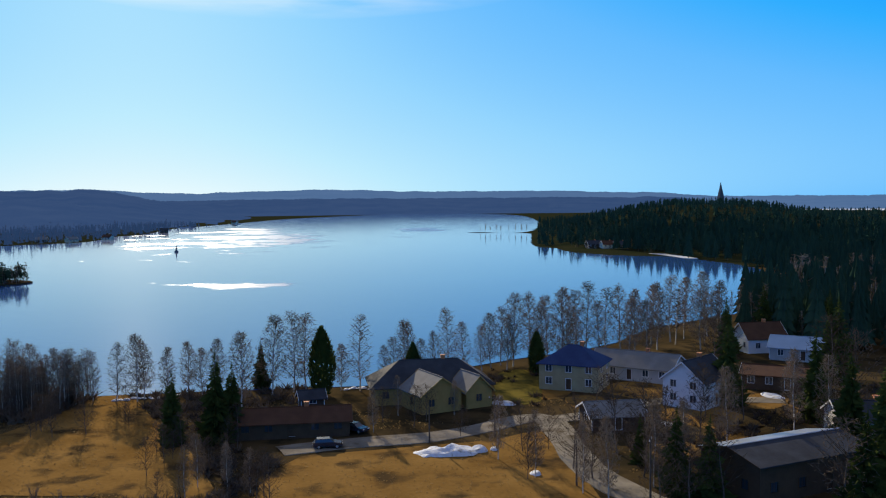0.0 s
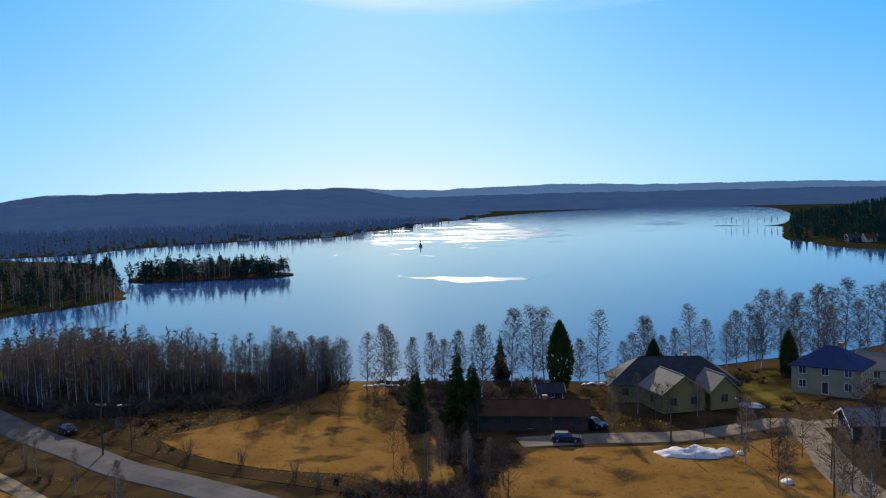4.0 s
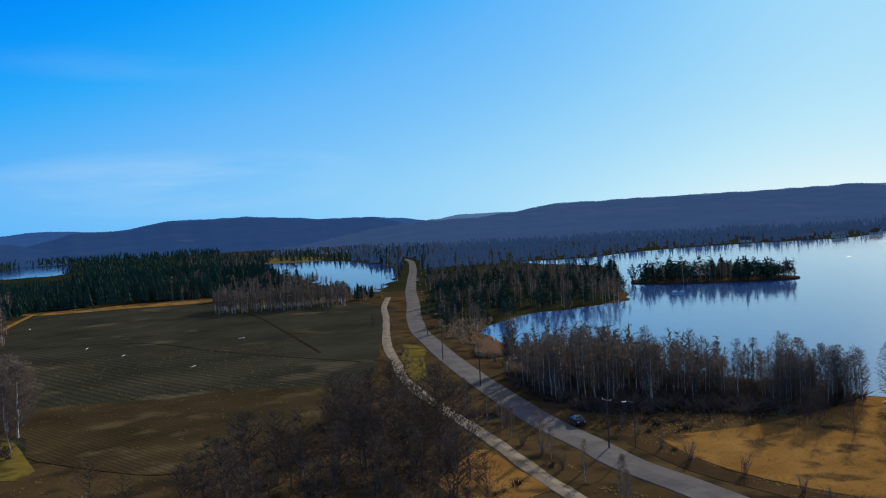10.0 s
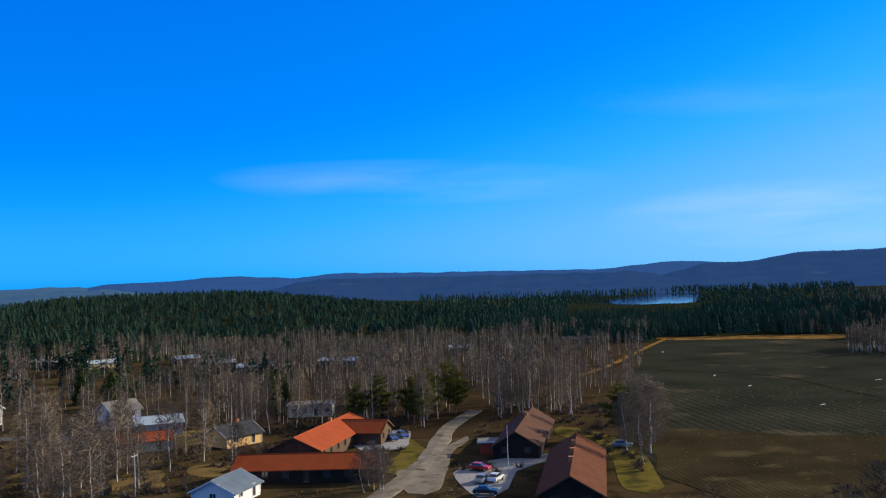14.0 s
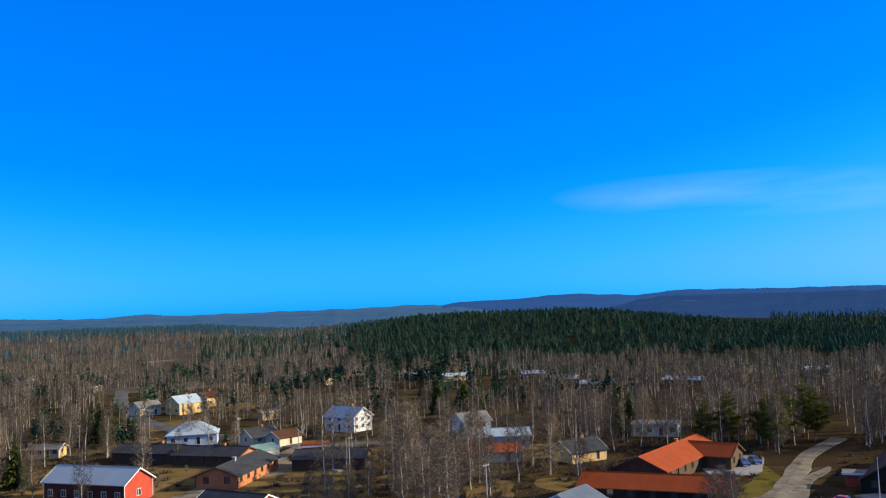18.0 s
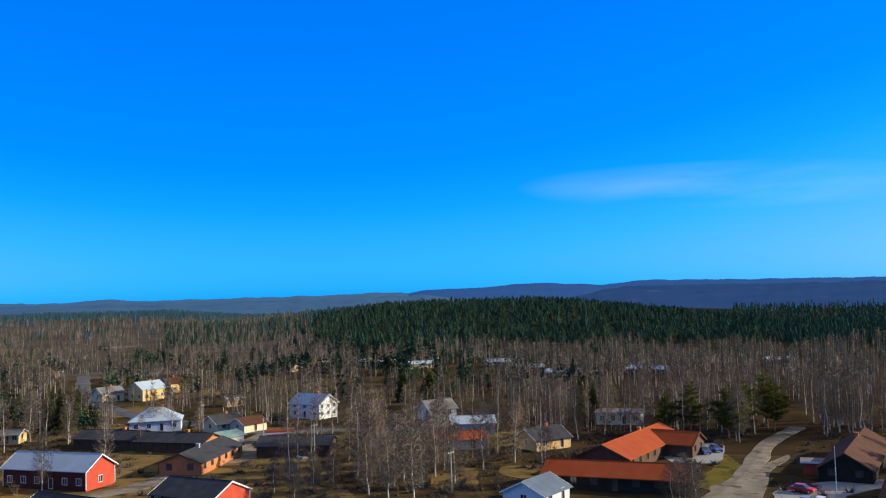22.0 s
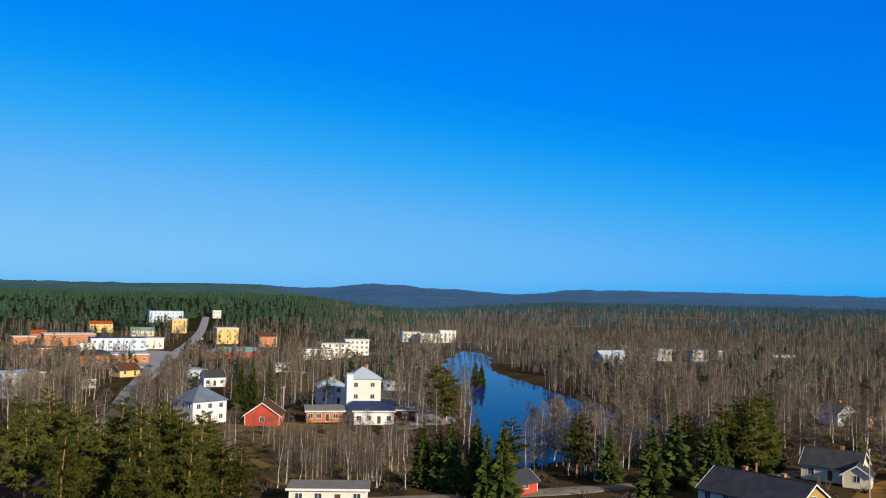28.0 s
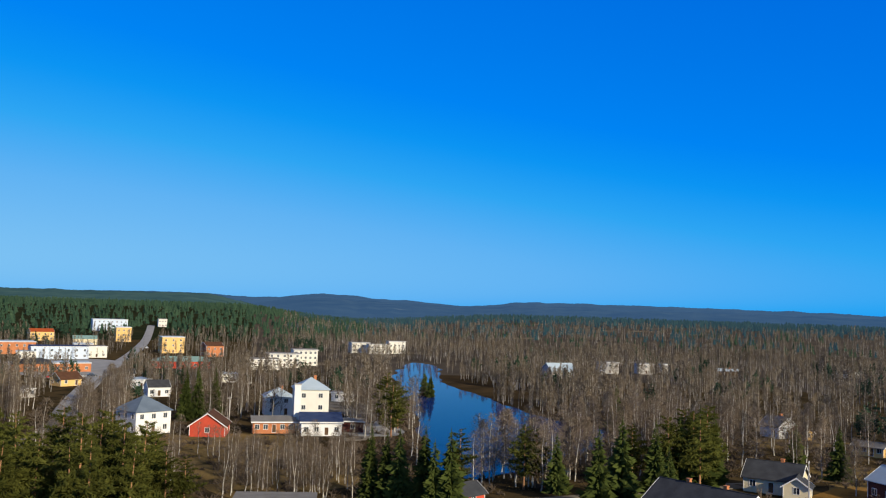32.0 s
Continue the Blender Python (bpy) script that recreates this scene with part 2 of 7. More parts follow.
# Darker twig copy: the shade of trees against the sun put in colour.
M_DARKTWIG = surface("dark_twigs", (0.062, 0.048, 0.036), (0.130, 0.100, 0.072), 0.2, 0.9, 0.1, vary=0.22, spec=0.0, thin=0.12)
M_STUBBLE = surface("tan_stubble", (0.026, 0.021, 0.012), (0.062, 0.048, 0.024), 0.06, 0.95, 0.7, fine=18, spots=((0.085, 0.066, 0.034), 0.10, 0.56), stripes=(1.1, 0.05, "Y"), spec=0.0)
R_SLATE = surface("slate_blue_roof", (0.10, 0.13, 0.17), (0.15, 0.19, 0.24), 0.4, 0.75, 0.06, stripes=(0.5, 0.008), spec=0.1)
M_DARKBARK = surface("grey_bark", (0.11, 0.085, 0.065), (0.19, 0.15, 0.115), 1.2, 0.9, 0.5, spec=0.0)
M_PINEBARK = surface("pine_bark", (0.28, 0.14, 0.07), (0.42, 0.22, 0.11), 1.2, 0.9, 0.5)
M_SPRUCE = surface("spruce_needles", (0.036, 0.052, 0.014), (0.088, 0.108, 0.027), 0.5, 0.8, 0.3, vary=0.25, spec=0.0, thin=0.3)
M_PINE = surface("pine_needles", (0.062, 0.070, 0.016), (0.135, 0.138, 0.032), 0.5, 0.8, 0.3, vary=0.2, spec=0.0, thin=0.3)
# Shifted to blue-green: distance haze mixed into the needle colour.
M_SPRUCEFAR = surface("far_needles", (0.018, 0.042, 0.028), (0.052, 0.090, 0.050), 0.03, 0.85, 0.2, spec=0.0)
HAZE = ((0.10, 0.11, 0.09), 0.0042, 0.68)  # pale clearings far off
# Blue emission and near-black bases put the distance haze into the hill colours.
M_HILL = surface("haze_glow_far_hill", (0.002, 0.008, 0.010), (0.012, 0.020, 0.024), 0.006, 0.95, 0.9, fine=14, glow=(0.040, 0.125, 0.40, 0.44), spec=0.0)
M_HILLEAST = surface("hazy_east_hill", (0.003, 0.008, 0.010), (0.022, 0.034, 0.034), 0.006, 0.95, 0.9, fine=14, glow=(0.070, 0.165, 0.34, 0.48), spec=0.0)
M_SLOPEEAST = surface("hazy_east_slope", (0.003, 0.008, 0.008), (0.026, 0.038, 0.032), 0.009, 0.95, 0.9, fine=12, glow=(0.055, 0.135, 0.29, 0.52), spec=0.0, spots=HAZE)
M_HILLSUN = surface("haze_glow_sunward_hill", (0.004, 0.010, 0.012), (0.026, 0.036, 0.044), 0.006, 0.95, 0.9, fine=14, glow=(0.120, 0.235, 0.48, 0.46), spec=0.0)
M_HILLMID = surface("haze_glow_mid_hill", (0.002, 0.008, 0.010), (0.012, 0.020, 0.020), 0.009, 0.95, 0.9, fine=12, glow=(0.032, 0.092, 0.29, 0.40), spec=0.0, spots=HAZE)
M_SHOREHILL = surface("haze_glow_shore_hill", (0.003, 0.008, 0.010), (0.020, 0.028, 0.030), 0.009, 0.95, 0.9, fine=12, glow=(0.050, 0.108, 0.28, 0.44), spec=0.0, spots=HAZE)
M_GREENHILL = surface("haze_glow_green_hill", (0.006, 0.016, 0.012), (0.050, 0.075, 0.044), 0.012, 0.95, 0.9, fine=12, glow=(0.045, 0.105, 0.135, 0.48), spec=0.0)
# Far woods glow grey-blue: haze painted onto twigs and needles.
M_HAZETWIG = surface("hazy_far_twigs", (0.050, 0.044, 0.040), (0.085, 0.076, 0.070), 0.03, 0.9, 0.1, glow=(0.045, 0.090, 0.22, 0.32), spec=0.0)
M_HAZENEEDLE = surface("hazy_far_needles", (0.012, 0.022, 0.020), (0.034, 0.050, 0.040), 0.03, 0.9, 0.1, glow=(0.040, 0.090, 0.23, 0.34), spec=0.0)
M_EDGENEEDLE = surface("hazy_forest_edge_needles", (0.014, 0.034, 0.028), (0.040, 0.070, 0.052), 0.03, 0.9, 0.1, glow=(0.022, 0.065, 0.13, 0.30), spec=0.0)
# The grey-brown carries a little distance haze in its blue part.
M_PLAIN = surface("pale_far_ground", (0.052, 0.043, 0.034), (0.110, 0.090, 0.068), 0.02, 0.95, 0.6, spots=((0.22, 0.175, 0.115), 0.012, 0.60), spec=0.0)

M_GLASS = surface("window_glass", (0.03, 0.04, 0.05), (0.06, 0.075, 0.09), 0.7, 0.08, 0.02, spec=0.8)
M_WHITE = surface("white_paint", (0.70, 0.69, 0.66), (0.80, 0.79, 0.76), 0.6, 0.7, 0.15)
M_YELLOW = surface("yellow_boards", (0.33, 0.21, 0.06), (0.44, 0.29, 0.09), 0.6, 0.75, 0.2, stripes=(0.15, 0.01))
M_CREAM = surface("cream_boards", (0.66, 0.56, 0.36), (0.76, 0.66, 0.44), 0.6, 0.75, 0.2, stripes=(0.15, 0.01))
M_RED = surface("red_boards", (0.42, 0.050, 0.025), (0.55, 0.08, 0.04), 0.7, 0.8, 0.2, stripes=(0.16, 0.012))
M_TAN = surface("straw_yellow_boards", (0.36, 0.28, 0.14), (0.46, 0.37, 0.20), 0.6, 0.75, 0.2, stripes=(0.15, 0.01))
# Near-black boards: shade on the row-house fronts put into the wall colour.
M_SHADEWALL = surface("shade_dark_boards", (0.022, 0.017, 0.013), (0.042, 0.032, 0.024), 0.7, 0.85, 0.2, stripes=(0.15, 0.012), spec=0.1)
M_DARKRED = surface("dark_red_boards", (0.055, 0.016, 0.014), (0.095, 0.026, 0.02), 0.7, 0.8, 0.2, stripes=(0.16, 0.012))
M_BRICK = surface("orange_brick", (0.42, 0.15, 0.06), (0.56, 0.22, 0.09), 0.8, 0.85, 0.3, fine=14)
M_BROWN = surface("brown_boards", (0.075, 0.042, 0.022), (0.12, 0.068, 0.035), 0.7, 0.8, 0.2, stripes=(0.15, 0.012))
M_GREYWALL = surface("grey_boards", (0.42, 0.40, 0.36), (0.52, 0.50, 0.46), 0.6, 0.8, 0.2, stripes=(0.15, 0.01))
M_BLUEWALL = surface("pale_blue_boards", (0.50, 0.58, 0.68), (0.60, 0.68, 0.77), 0.6, 0.75, 0.2, stripes=(0.15, 0.01))
M_PALE = surface("pale_plaster", (0.66, 0.63, 0.54), (0.76, 0.73, 0.64), 0.4, 0.8, 0.2)
M_OCHRE = surface("ochre_plaster", (0.70, 0.44, 0.15), (0.80, 0.52, 0.2), 0.4, 0.8, 0.2)
M_CONCRETE = surface("concrete", (0.34, 0.33, 0.31), (0.44, 0.43, 0.40), 0.5, 0.9, 0.3)
R_BLACK = surface("black_felt_roof", (0.035, 0.037, 0.042), (0.065, 0.068, 0.075), 0.5, 0.85, 0.06, stripes=(0.9, 0.006), spec=0.08)
R_BROWN = surface("brown_tile_roof", (0.072, 0.034, 0.020), (0.115, 0.056, 0.032), 0.5, 0.8, 0.06, stripes=(0.33, 0.012), spec=0.08)
R_ORANGE = surface("orange_tile_roof", (0.30, 0.058, 0.017), (0.40, 0.084, 0.024), 0.4, 0.75, 0.06, stripes=(0.33, 0.012), spec=0.08)
R_METAL = surface("pale_metal_roof", (0.34, 0.42, 0.48), (0.43, 0.51, 0.57), 0.3, 0.6, 0.06, stripes=(0.6, 0.003), spec=0.15)
R_RUST = surface("rust_tile_roof", (0.095, 0.034, 0.017), (0.145, 0.054, 0.025), 0.5, 0.8, 0.06, stripes=(0.33, 0.008), spec=0.05)
R_GREY = surface("grey_sheet_roof", (0.17, 0.16, 0.145), (0.25, 0.24, 0.22), 0.4, 0.85, 0.06, stripes=(0.5, 0.008), spec=0.06)
R_BLUE = surface("blue_sheet_roof", (0.028, 0.042, 0.10), (0.045, 0.07, 0.15), 0.4, 0.75, 0.06, stripes=(0.5, 0.008), spec=0.1)
R_GREEN = surface("green_sheet_roof", (0.16, 0.27, 0.25), (0.22, 0.34, 0.31), 0.4, 0.6, 0.06, stripes=(0.5, 0.008))
R_SILVER = surface("bare_metal_roof", (0.55, 0.56, 0.57), (0.66, 0.67, 0.68), 0.4, 0.28, 0.1, metal=0.7, stripes=(0.5, 0.02))
M_POLE = surface("weathered_pole", (0.36, 0.33, 0.29), (0.5, 0.47, 0.42), 1.5, 0.85, 0.3)
M_POLEDARK = surface("tarred_pole", (0.06, 0.05, 0.04), (0.11, 0.09, 0.07), 1.5, 0.85, 0.3)
M_TYRE = surface("tyre_rubber", (0.02, 0.02, 0.02), (0.035, 0.035, 0.035), 3.0, 0.9, 0.2)
M_RIM = surface("wheel_rim", (0.45, 0.45, 0.46), (0.55, 0.55, 0.56), 3.0, 0.4, 0.1, metal=0.6)
M_LAMP = surface("lamp_glass", (0.6, 0.6, 0.58), (0.7, 0.7, 0.68), 3.0, 0.15, 0.05)
M_STONE = surface("dark_stone", (0.07, 0.075, 0.085), (0.12, 0.125, 0.135), 0.3, 0.9, 0.3)


# ---- building helpers ----
class Shape:
    """Collects vertices and faces of one mesh."""

    def __init__(self):
        self.v, self.f, self.m = [], [], []

    def face(self, *points, slot=0):
        k = len(self.v)
        self.v.extend(points)
        self.f.append(tuple(range(k, k + len(points))))
        self.m.append(slot)

    def box(self, x0, y0, z0, x1, y1, z1, slot=0):
        k = len(self.v)
        self.v.extend([(x0, y0, z0), (x1, y0, z0), (x1, y1, z0), (x0, y1, z0), (x0, y0, z1), (x1, y0, z1), (x1, y1, z1), (x0, y1, z1)])
        for q in ((3, 2, 1, 0), (4, 5, 6, 7), (0, 1, 5, 4), (1, 2, 6, 5), (2, 3, 7, 6), (3, 0, 4, 7)):
            self.f.append(tuple(k + i for i in q))
            self.m.append(slot)

    def tube(self, a, b, ra, rb, sides=6, slot=0, cap=False):
        a, b = Vector(a), Vector(b)
        d = (b - a).normalized()
        u = d.orthogonal().normalized()
        w = d.cross(u)
        k = len(self.v)
        for p, r in ((a, ra), (b, rb)):
            for i in range(sides):
                t = 2 * math.pi * i / sides
                self.v.append(tuple(p + r * (math.cos(t) * u + math.sin(t) * w)))
        for i in range(sides):
            j = (i + 1) % sides
            self.f.append((k + i, k + j, k + sides + j, k + sides + i))
            self.m.append(slot)
        if cap:
            self.f.append(tuple(k + sides + i for i in range(sides)))
            self.m.append(slot)

    def pipe(self, points, radii, sides=5, slot=0):
        """One connected tapering tube through the points."""
        k = len(self.v)
        for p, r in zip(points, radii):
            for i in range(sides):
                t = 2 * math.pi * i / sides
                self.v.append((p[0] + r * math.cos(t), p[1] + r * math.sin(t), p[2]))
        for j in range(len(points) - 1):
            for i in range(sides):
                a, b = k + j * sides, k + (j + 1) * sides
                self.f.append((a + i, a + (i + 1) % sides, b + (i + 1) % sides, b + i))
                self.m.append(slot)

    def slab(self, corners, thick, slot=0):
        """A plate: corners of its top in order, anticlockwise from above, and its thickness downwards."""
        n = len(corners)
        k = len(self.v)
        self.v.extend(corners)
        self.v.extend([(x, y, z - thick) for x, y, z in corners])
        self.f.append(tuple(range(k, k + n)))
        self.f.append(tuple(reversed(range(k + n, k + 2 * n))))
        self.m.extend([slot, slot])
        for i in range(n):
            j = (i + 1) % n
            self.f.append((k + j, k + i, k + n + i, k + n + j))
            self.m.append(slot)

    def mesh(self, name, *mats, smooth=False):
        me = bpy.data.meshes.new(name)
        me.from_pydata(self.v, [], self.f)
        for m in mats:
            me.materials.append(m)
        if len(mats) > 1:
            me.polygons.foreach_set("material_index", self.m)
        if smooth:
            me.polygons.foreach_set("use_smooth", [True] * len(self.f))
        me.update()
        return me


def part(name, shape, material, parent, label=""):
    mats = material if isinstance(material, tuple) else (material,)
    ob = new(name, shape if isinstance(shape, bpy.types.Mesh) else shape.mesh(name, *mats))
    ob.parent = parent
    return tagged(ob, label)


def thing(name, m, label, category, group="", kind=""):
    ob = new(name)
    ob.matrix_world = m
    ob.empty_display_size = 0.5
    return tagged(ob, label, category, group, kind)


def polar(az, r):
    a = radians(az)
    return -r * math.sin(a), r * math.cos(a)


def ease(x, a, b):
    t = min(1.0, max(0.0, (x - a) / (b - a)))
    return t * t * (3 - 2 * t)


def az_of(x, y):
    return math.degrees(math.atan2(-x, y)) % 360


def lift(x, y):
    """The height of the ground: flat by the drone, low wooded rises farther off."""
    r, a = math.hypot(x, y), az_of(x, y)
    z = 0.0
    z += 18 * ease(r, 800, 1900) * ease(a, 114, 122) * (1 - ease(a, 150, 160)) * (1 - ease(r, 2300, 2900))
    z += 27 * ease(r, 640, 1150) * ease(a, 83, 99) * (1 - ease(a, 105, 120)) * (1 - ease(r, 1400, 2200))
    z += 24 * ease(r, 800, 1500) * ease(a, 161, 168) * (1 - ease(a, 192, 205)) * (1 - ease(r, 2200, 3000))
    b = 360 - a
    z += 27 * ease(r, 560, 1250) * ease(b, 6, 15) * (1 - 0.6 * ease(b, 17, 24)) * (1 - ease(b, 40, 60)) * (1 - ease(r, 1600, 2300))
    return z


def smooth_line(points, step=4.0, closed=False):
    """A Catmull-Rom line through the points, at about the given step."""
    n, out = len(points), []
    for i in range(n if closed else n - 1):
        p = [Vector(points[(i + k) % n] if closed else points[max(0, min(n - 1, i + k))]) for k in (-1, 0, 1, 2)]
        k = max(2, int((p[2] - p[1]).length / step))
        for j in range(k):
            t = j / k
            out.append(0.5 * (2 * p[1] + (p[2] - p[0]) * t + (2 * p[0] - 5 * p[1] + 4 * p[2] - p[3]) * t * t + (3 * p[1] - p[0] - 3 * p[2] + p[3]) * t ** 3))
    if not closed:
        out.append(Vector(points[-1]))
    return out


def inside(x, y, poly):
    hit, j = False, len(poly) - 1
    for i in range(len(poly)):
        (xi, yi), (xj, yj) = poly[i], poly[j]
        if (yi > y) != (yj > y) and x < (xj - xi) * (y - yi) / (yj - yi) + xi:
            hit = not hit
        j = i
    return hit


def patch(name, points, z, material, label, category, ragged=0.0, kind="structure", step=5.0, rim=0.3):
    """A flat piece of ground with a wavering outline, a little above the ground sheet."""
    line = smooth_line(points, step, closed=True)
    if ragged:
        line = [p + ragged * Vector((noise.noise((p.x * 0.06, p.y * 0.06, 3.0)), noise.noise((p.x * 0.06, p.y * 0.06, 9.0)))) for p in line]
    bm = bmesh.new()
    vs = [bm.verts.new((p.x, p.y, z)) for p in line]
    es = [bm.edges.new((vs[i], vs[(i + 1) % len(vs)])) for i in range(len(vs))]
    bmesh.ops.triangle_fill(bm, edges=es, use_beauty=True)
    low = [bm.verts.new((p.x, p.y, z - rim)) for p in line]
    for i in range(len(vs)):
        j = (i + 1) % len(vs)
        bm.faces.new((vs[i], vs[j], low[j], low[i]))
    for f in bm.faces:
        if abs(f.normal.z) > 0.5 and f.normal.z < 0:
            f.normal_flip()
    me = bpy.data.meshes.new(name)
    bm.to_mesh(me)
    bm.free()
    me.materials.append(material)
    ob = tagged(new(name, me), label, category, kind=kind)
    return [(p.x, p.y) for p in line], ob


def ribbon(name, points, width, z, material, label, category, step=4.0, rise=0.12, fray=0.3):
    """A road: a strip along a smooth line, crowned in the middle."""
    line, s = smooth_line(points, step), Shape()
    rows = []
    for i, p in enumerate(line):
        d = (line[min(i + 1, len(line) - 1)] - line[max(i - 1, 0)]).normalized()
        side = Vector((-d.y, d.x)) * (1 + fray * noise.noise((p.x * 0.11, p.y * 0.11, 4.0)))
        h = lift(p.x, p.y)
        rows.append([(p.x + side.x * width * k, p.y + side.y * width * k, z + h + c) for k, c in ((-0.54, -rise - 0.1), (-0.5, 0), (0, rise), (0.5, 0), (0.54, -rise - 0.1))])
    for a, b in zip(rows, rows[1:]):
        for k in range(4):
            s.face(a[k + 1], a[k], b[k], b[k + 1])
    ob = tagged(new(name, s.mesh(name, material)), label, category, kind="structure")
    return line, ob


# ---- ground, water, fields and roads ----
def build_ground():
    rings = [0.0] + [6 * 1.068 ** i for i in range(102)] + [4950.0]
    steps = 300
    vs = [(0, 0, 0)]
    for r in rings[1:]:
        for k in range(steps):
            x, y = polar(360 * k / steps, r)
            vs.append((x, y, lift(x, y)))
    fs = [(0, 1 + k, 1 + (k + 1) % steps) for k in range(steps)]
    for i in range(len(rings) - 2):
        a, b = 1 + i * steps, 1 + (i + 1) * steps
        fs += [(a + k, b + k, b + (k + 1) % steps, a + (k + 1) % steps) for k in range(steps)]
    me = bpy.data.meshes.new("ground")
    me.from_pydata(vs, [], fs)
    me.polygons.foreach_set("use_smooth", [True] * len(fs))
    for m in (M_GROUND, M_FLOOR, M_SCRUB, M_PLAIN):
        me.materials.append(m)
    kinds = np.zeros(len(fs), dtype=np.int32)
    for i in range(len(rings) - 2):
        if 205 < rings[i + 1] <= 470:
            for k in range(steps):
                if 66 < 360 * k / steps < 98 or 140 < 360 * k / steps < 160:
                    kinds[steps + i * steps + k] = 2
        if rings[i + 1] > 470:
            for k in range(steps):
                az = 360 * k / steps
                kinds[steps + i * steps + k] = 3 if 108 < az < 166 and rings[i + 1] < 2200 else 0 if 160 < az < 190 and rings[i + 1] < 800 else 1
    me.polygons.foreach_set("material_index", kinds)
    return tagged(new("ground", me), "brown dry turf of early spring with leaf litter", "ground", kind="structure")


build_ground()

LAKE_P = [(-6, 700), (-10.4, 650), (-15.7, 550), (-19.1, 488), (-21, 400), (-20.3, 318), (-16.5, 283), (-13, 255), (-9.3, 219), (-3, 199), (5, 175),
          (13.5, 177), (19.5, 178), (25, 186), (30, 195), (34.5, 207), (38.7, 244), (41.5, 250), (43.4, 268), (43.6, 300), (41.6, 330), (38, 350), (36, 362), (34.6, 382),
          (35, 450), (35.3, 540), (36.6, 634), (40.2, 700), (41, 745), (37, 755), (33.8, 828), (28, 891), (21.9, 930), (20.2, 1060), (18.2, 1150), (16.5, 1370),
          (13.8, 1560), (8.4, 2150), (1.3, 2640), (-4, 2300), (-5.8, 1700), (-5.6, 1060), (-2.1, 1030), (-2.0, 1005), (-5.3, 985), (-5.6, 850)]
LAKE, _ = patch("lake_water", [polar(*p) for p in LAKE_P], 0.10, M_LAKE, "calm blue lake with wind-ruffled glinting streaks", "lake", ragged=3.0)
POND, _ = patch("pond_water", [polar(*p) for p in [(58.5, 1000), (53.7, 1040), (49.6, 800), (49.4, 600), (51.2, 478), (52.8, 540), (55.5, 724)]], 0.10, M_RIVER, "small blue lake beyond the causeway road", "lake", ragged=8.0)
TARN, _ = patch("far_lake_water", [polar(*p) for p in [(74.3, 1330), (71.5, 1650), (68.7, 1650), (68.9, 1180), (71.5, 1132), (73.6, 1160)]], 0.25, M_RIVER, "distant pale blue lake behind spruces", "lake", ragged=15.0)
RIVER_P = [(157.0, 585), (155.4, 570), (155.0, 455), (153.9, 408), (151.7, 362), (148.6, 312), (145.0, 290), (144.6, 262), (146.6, 232), (149.6, 208), (153.2, 192), (155.4, 205), (155.9, 235), (156.4, 303), (157.4, 400), (157.9, 480)]
RIVER, _ = patch("river_water", [polar(*p) for p in RIVER_P], 0.10, M_RIVER, "deep blue river winding between birch woods", "river", ragged=4.0)
ISLAND, _ = patch("island_ground", [polar(*p) for p in [(33.9, 456), (31, 446), (27.5, 446), (24.8, 456), (25.2, 472), (28, 492), (32, 497), (34.2, 478)]], 0.7, M_SCRUB, "low wooded island in the lake", "island", ragged=2.0, rim=0.8)
SEA, _ = patch("great_lake_ice", [polar(*p) for p in [(-14.5, 3300), (-18, 3000), (-24, 2700), (-31, 2600), (-31, 4700), (-22, 4800), (-14.5, 4700)]], 0.3, M_ICE, "distant lake still covered with pale ice", "lake", ragged=40.0, step=60)
REEDS, _ = patch("reed_bank", [polar(*p) for p in [(44.2, 262), (43.2, 262), (42.4, 250), (41.6, 244), (43, 236), (44.6, 243)]], 0.15, M_SCRUB, "marshy ground under the reeds", "reed bank", ragged=3.0)

FIELD, _ = patch("straw_field", [(-79, 121), (-72, 135), (-66, 158), (-64, 172), (-55, 160), (-47, 146), (-40, 133), (-30, 113), (-32, 106), (-45, 109), (-61, 112)], 0.06, M_FIELD, "golden dry hay field in low sun", "field", ragged=2.5)
DITCH, _ = patch("ditch_bank", [(-80, 119), (-60, 110.5), (-44, 107.5), (-28, 103), (-28, 99), (-46, 104), (-62, 107.5), (-82, 116)], 0.05, M_SCRUB, "dark brushy ditch along the hay field", "ditch", ragged=1.5)
YARD, _ = patch("yard_turf", [(-14, 128), (-4, 131), (6, 134), (18, 140), (17, 128), (18, 112), (16, 98), (-2, 96), (-22, 100), (-24, 116), (-20, 126)], 0.06, M_FIELD, "dry yellow-brown lawn beside the gravel drive", "lawn", ragged=2.0)
SHORELAWN, _ = patch("shore_lawn", [(9, 180), (14, 190), (24, 186), (26, 178), (20, 177), (17, 160), (11, 158), (9, 166)], 0.06, M_LAWN, "yellow-green lawn sloping to the lake", "lawn", ragged=2.0)
PLOUGH, _ = patch("ploughed_field", [(-480, 172), (-445, 246), (-325, 265), (-262, 221), (-208, 172), (-172, 138), (-150, 108), (-146, 78), (-160, 54), (-225, 66), (-300, 92), (-370, 118)], 0.05, M_PLOUGH, "bare brown ploughed field with old stubble", "field", ragged=3.0)
HEADLAND, _ = patch("field_verge", [(-500, 176), (-470, 262), (-440, 250), (-462, 205), (-478, 172)], 0.09, M_FIELD, "straw-coloured verge beyond the ploughed field", "field", ragged=4.0)
patch("stubble_strip", [(-212, 66), (-206, 74), (-192, 92), (-180, 112), (-170, 124), (-156, 116), (-140, 104), (-128, 88), (-126, 68), (-140, 56), (-160, 55), (-190, 60)], 0.08, M_STUBBLE, "tan stubble strip at the edge of the ploughed field", "field", ragged=5.0)
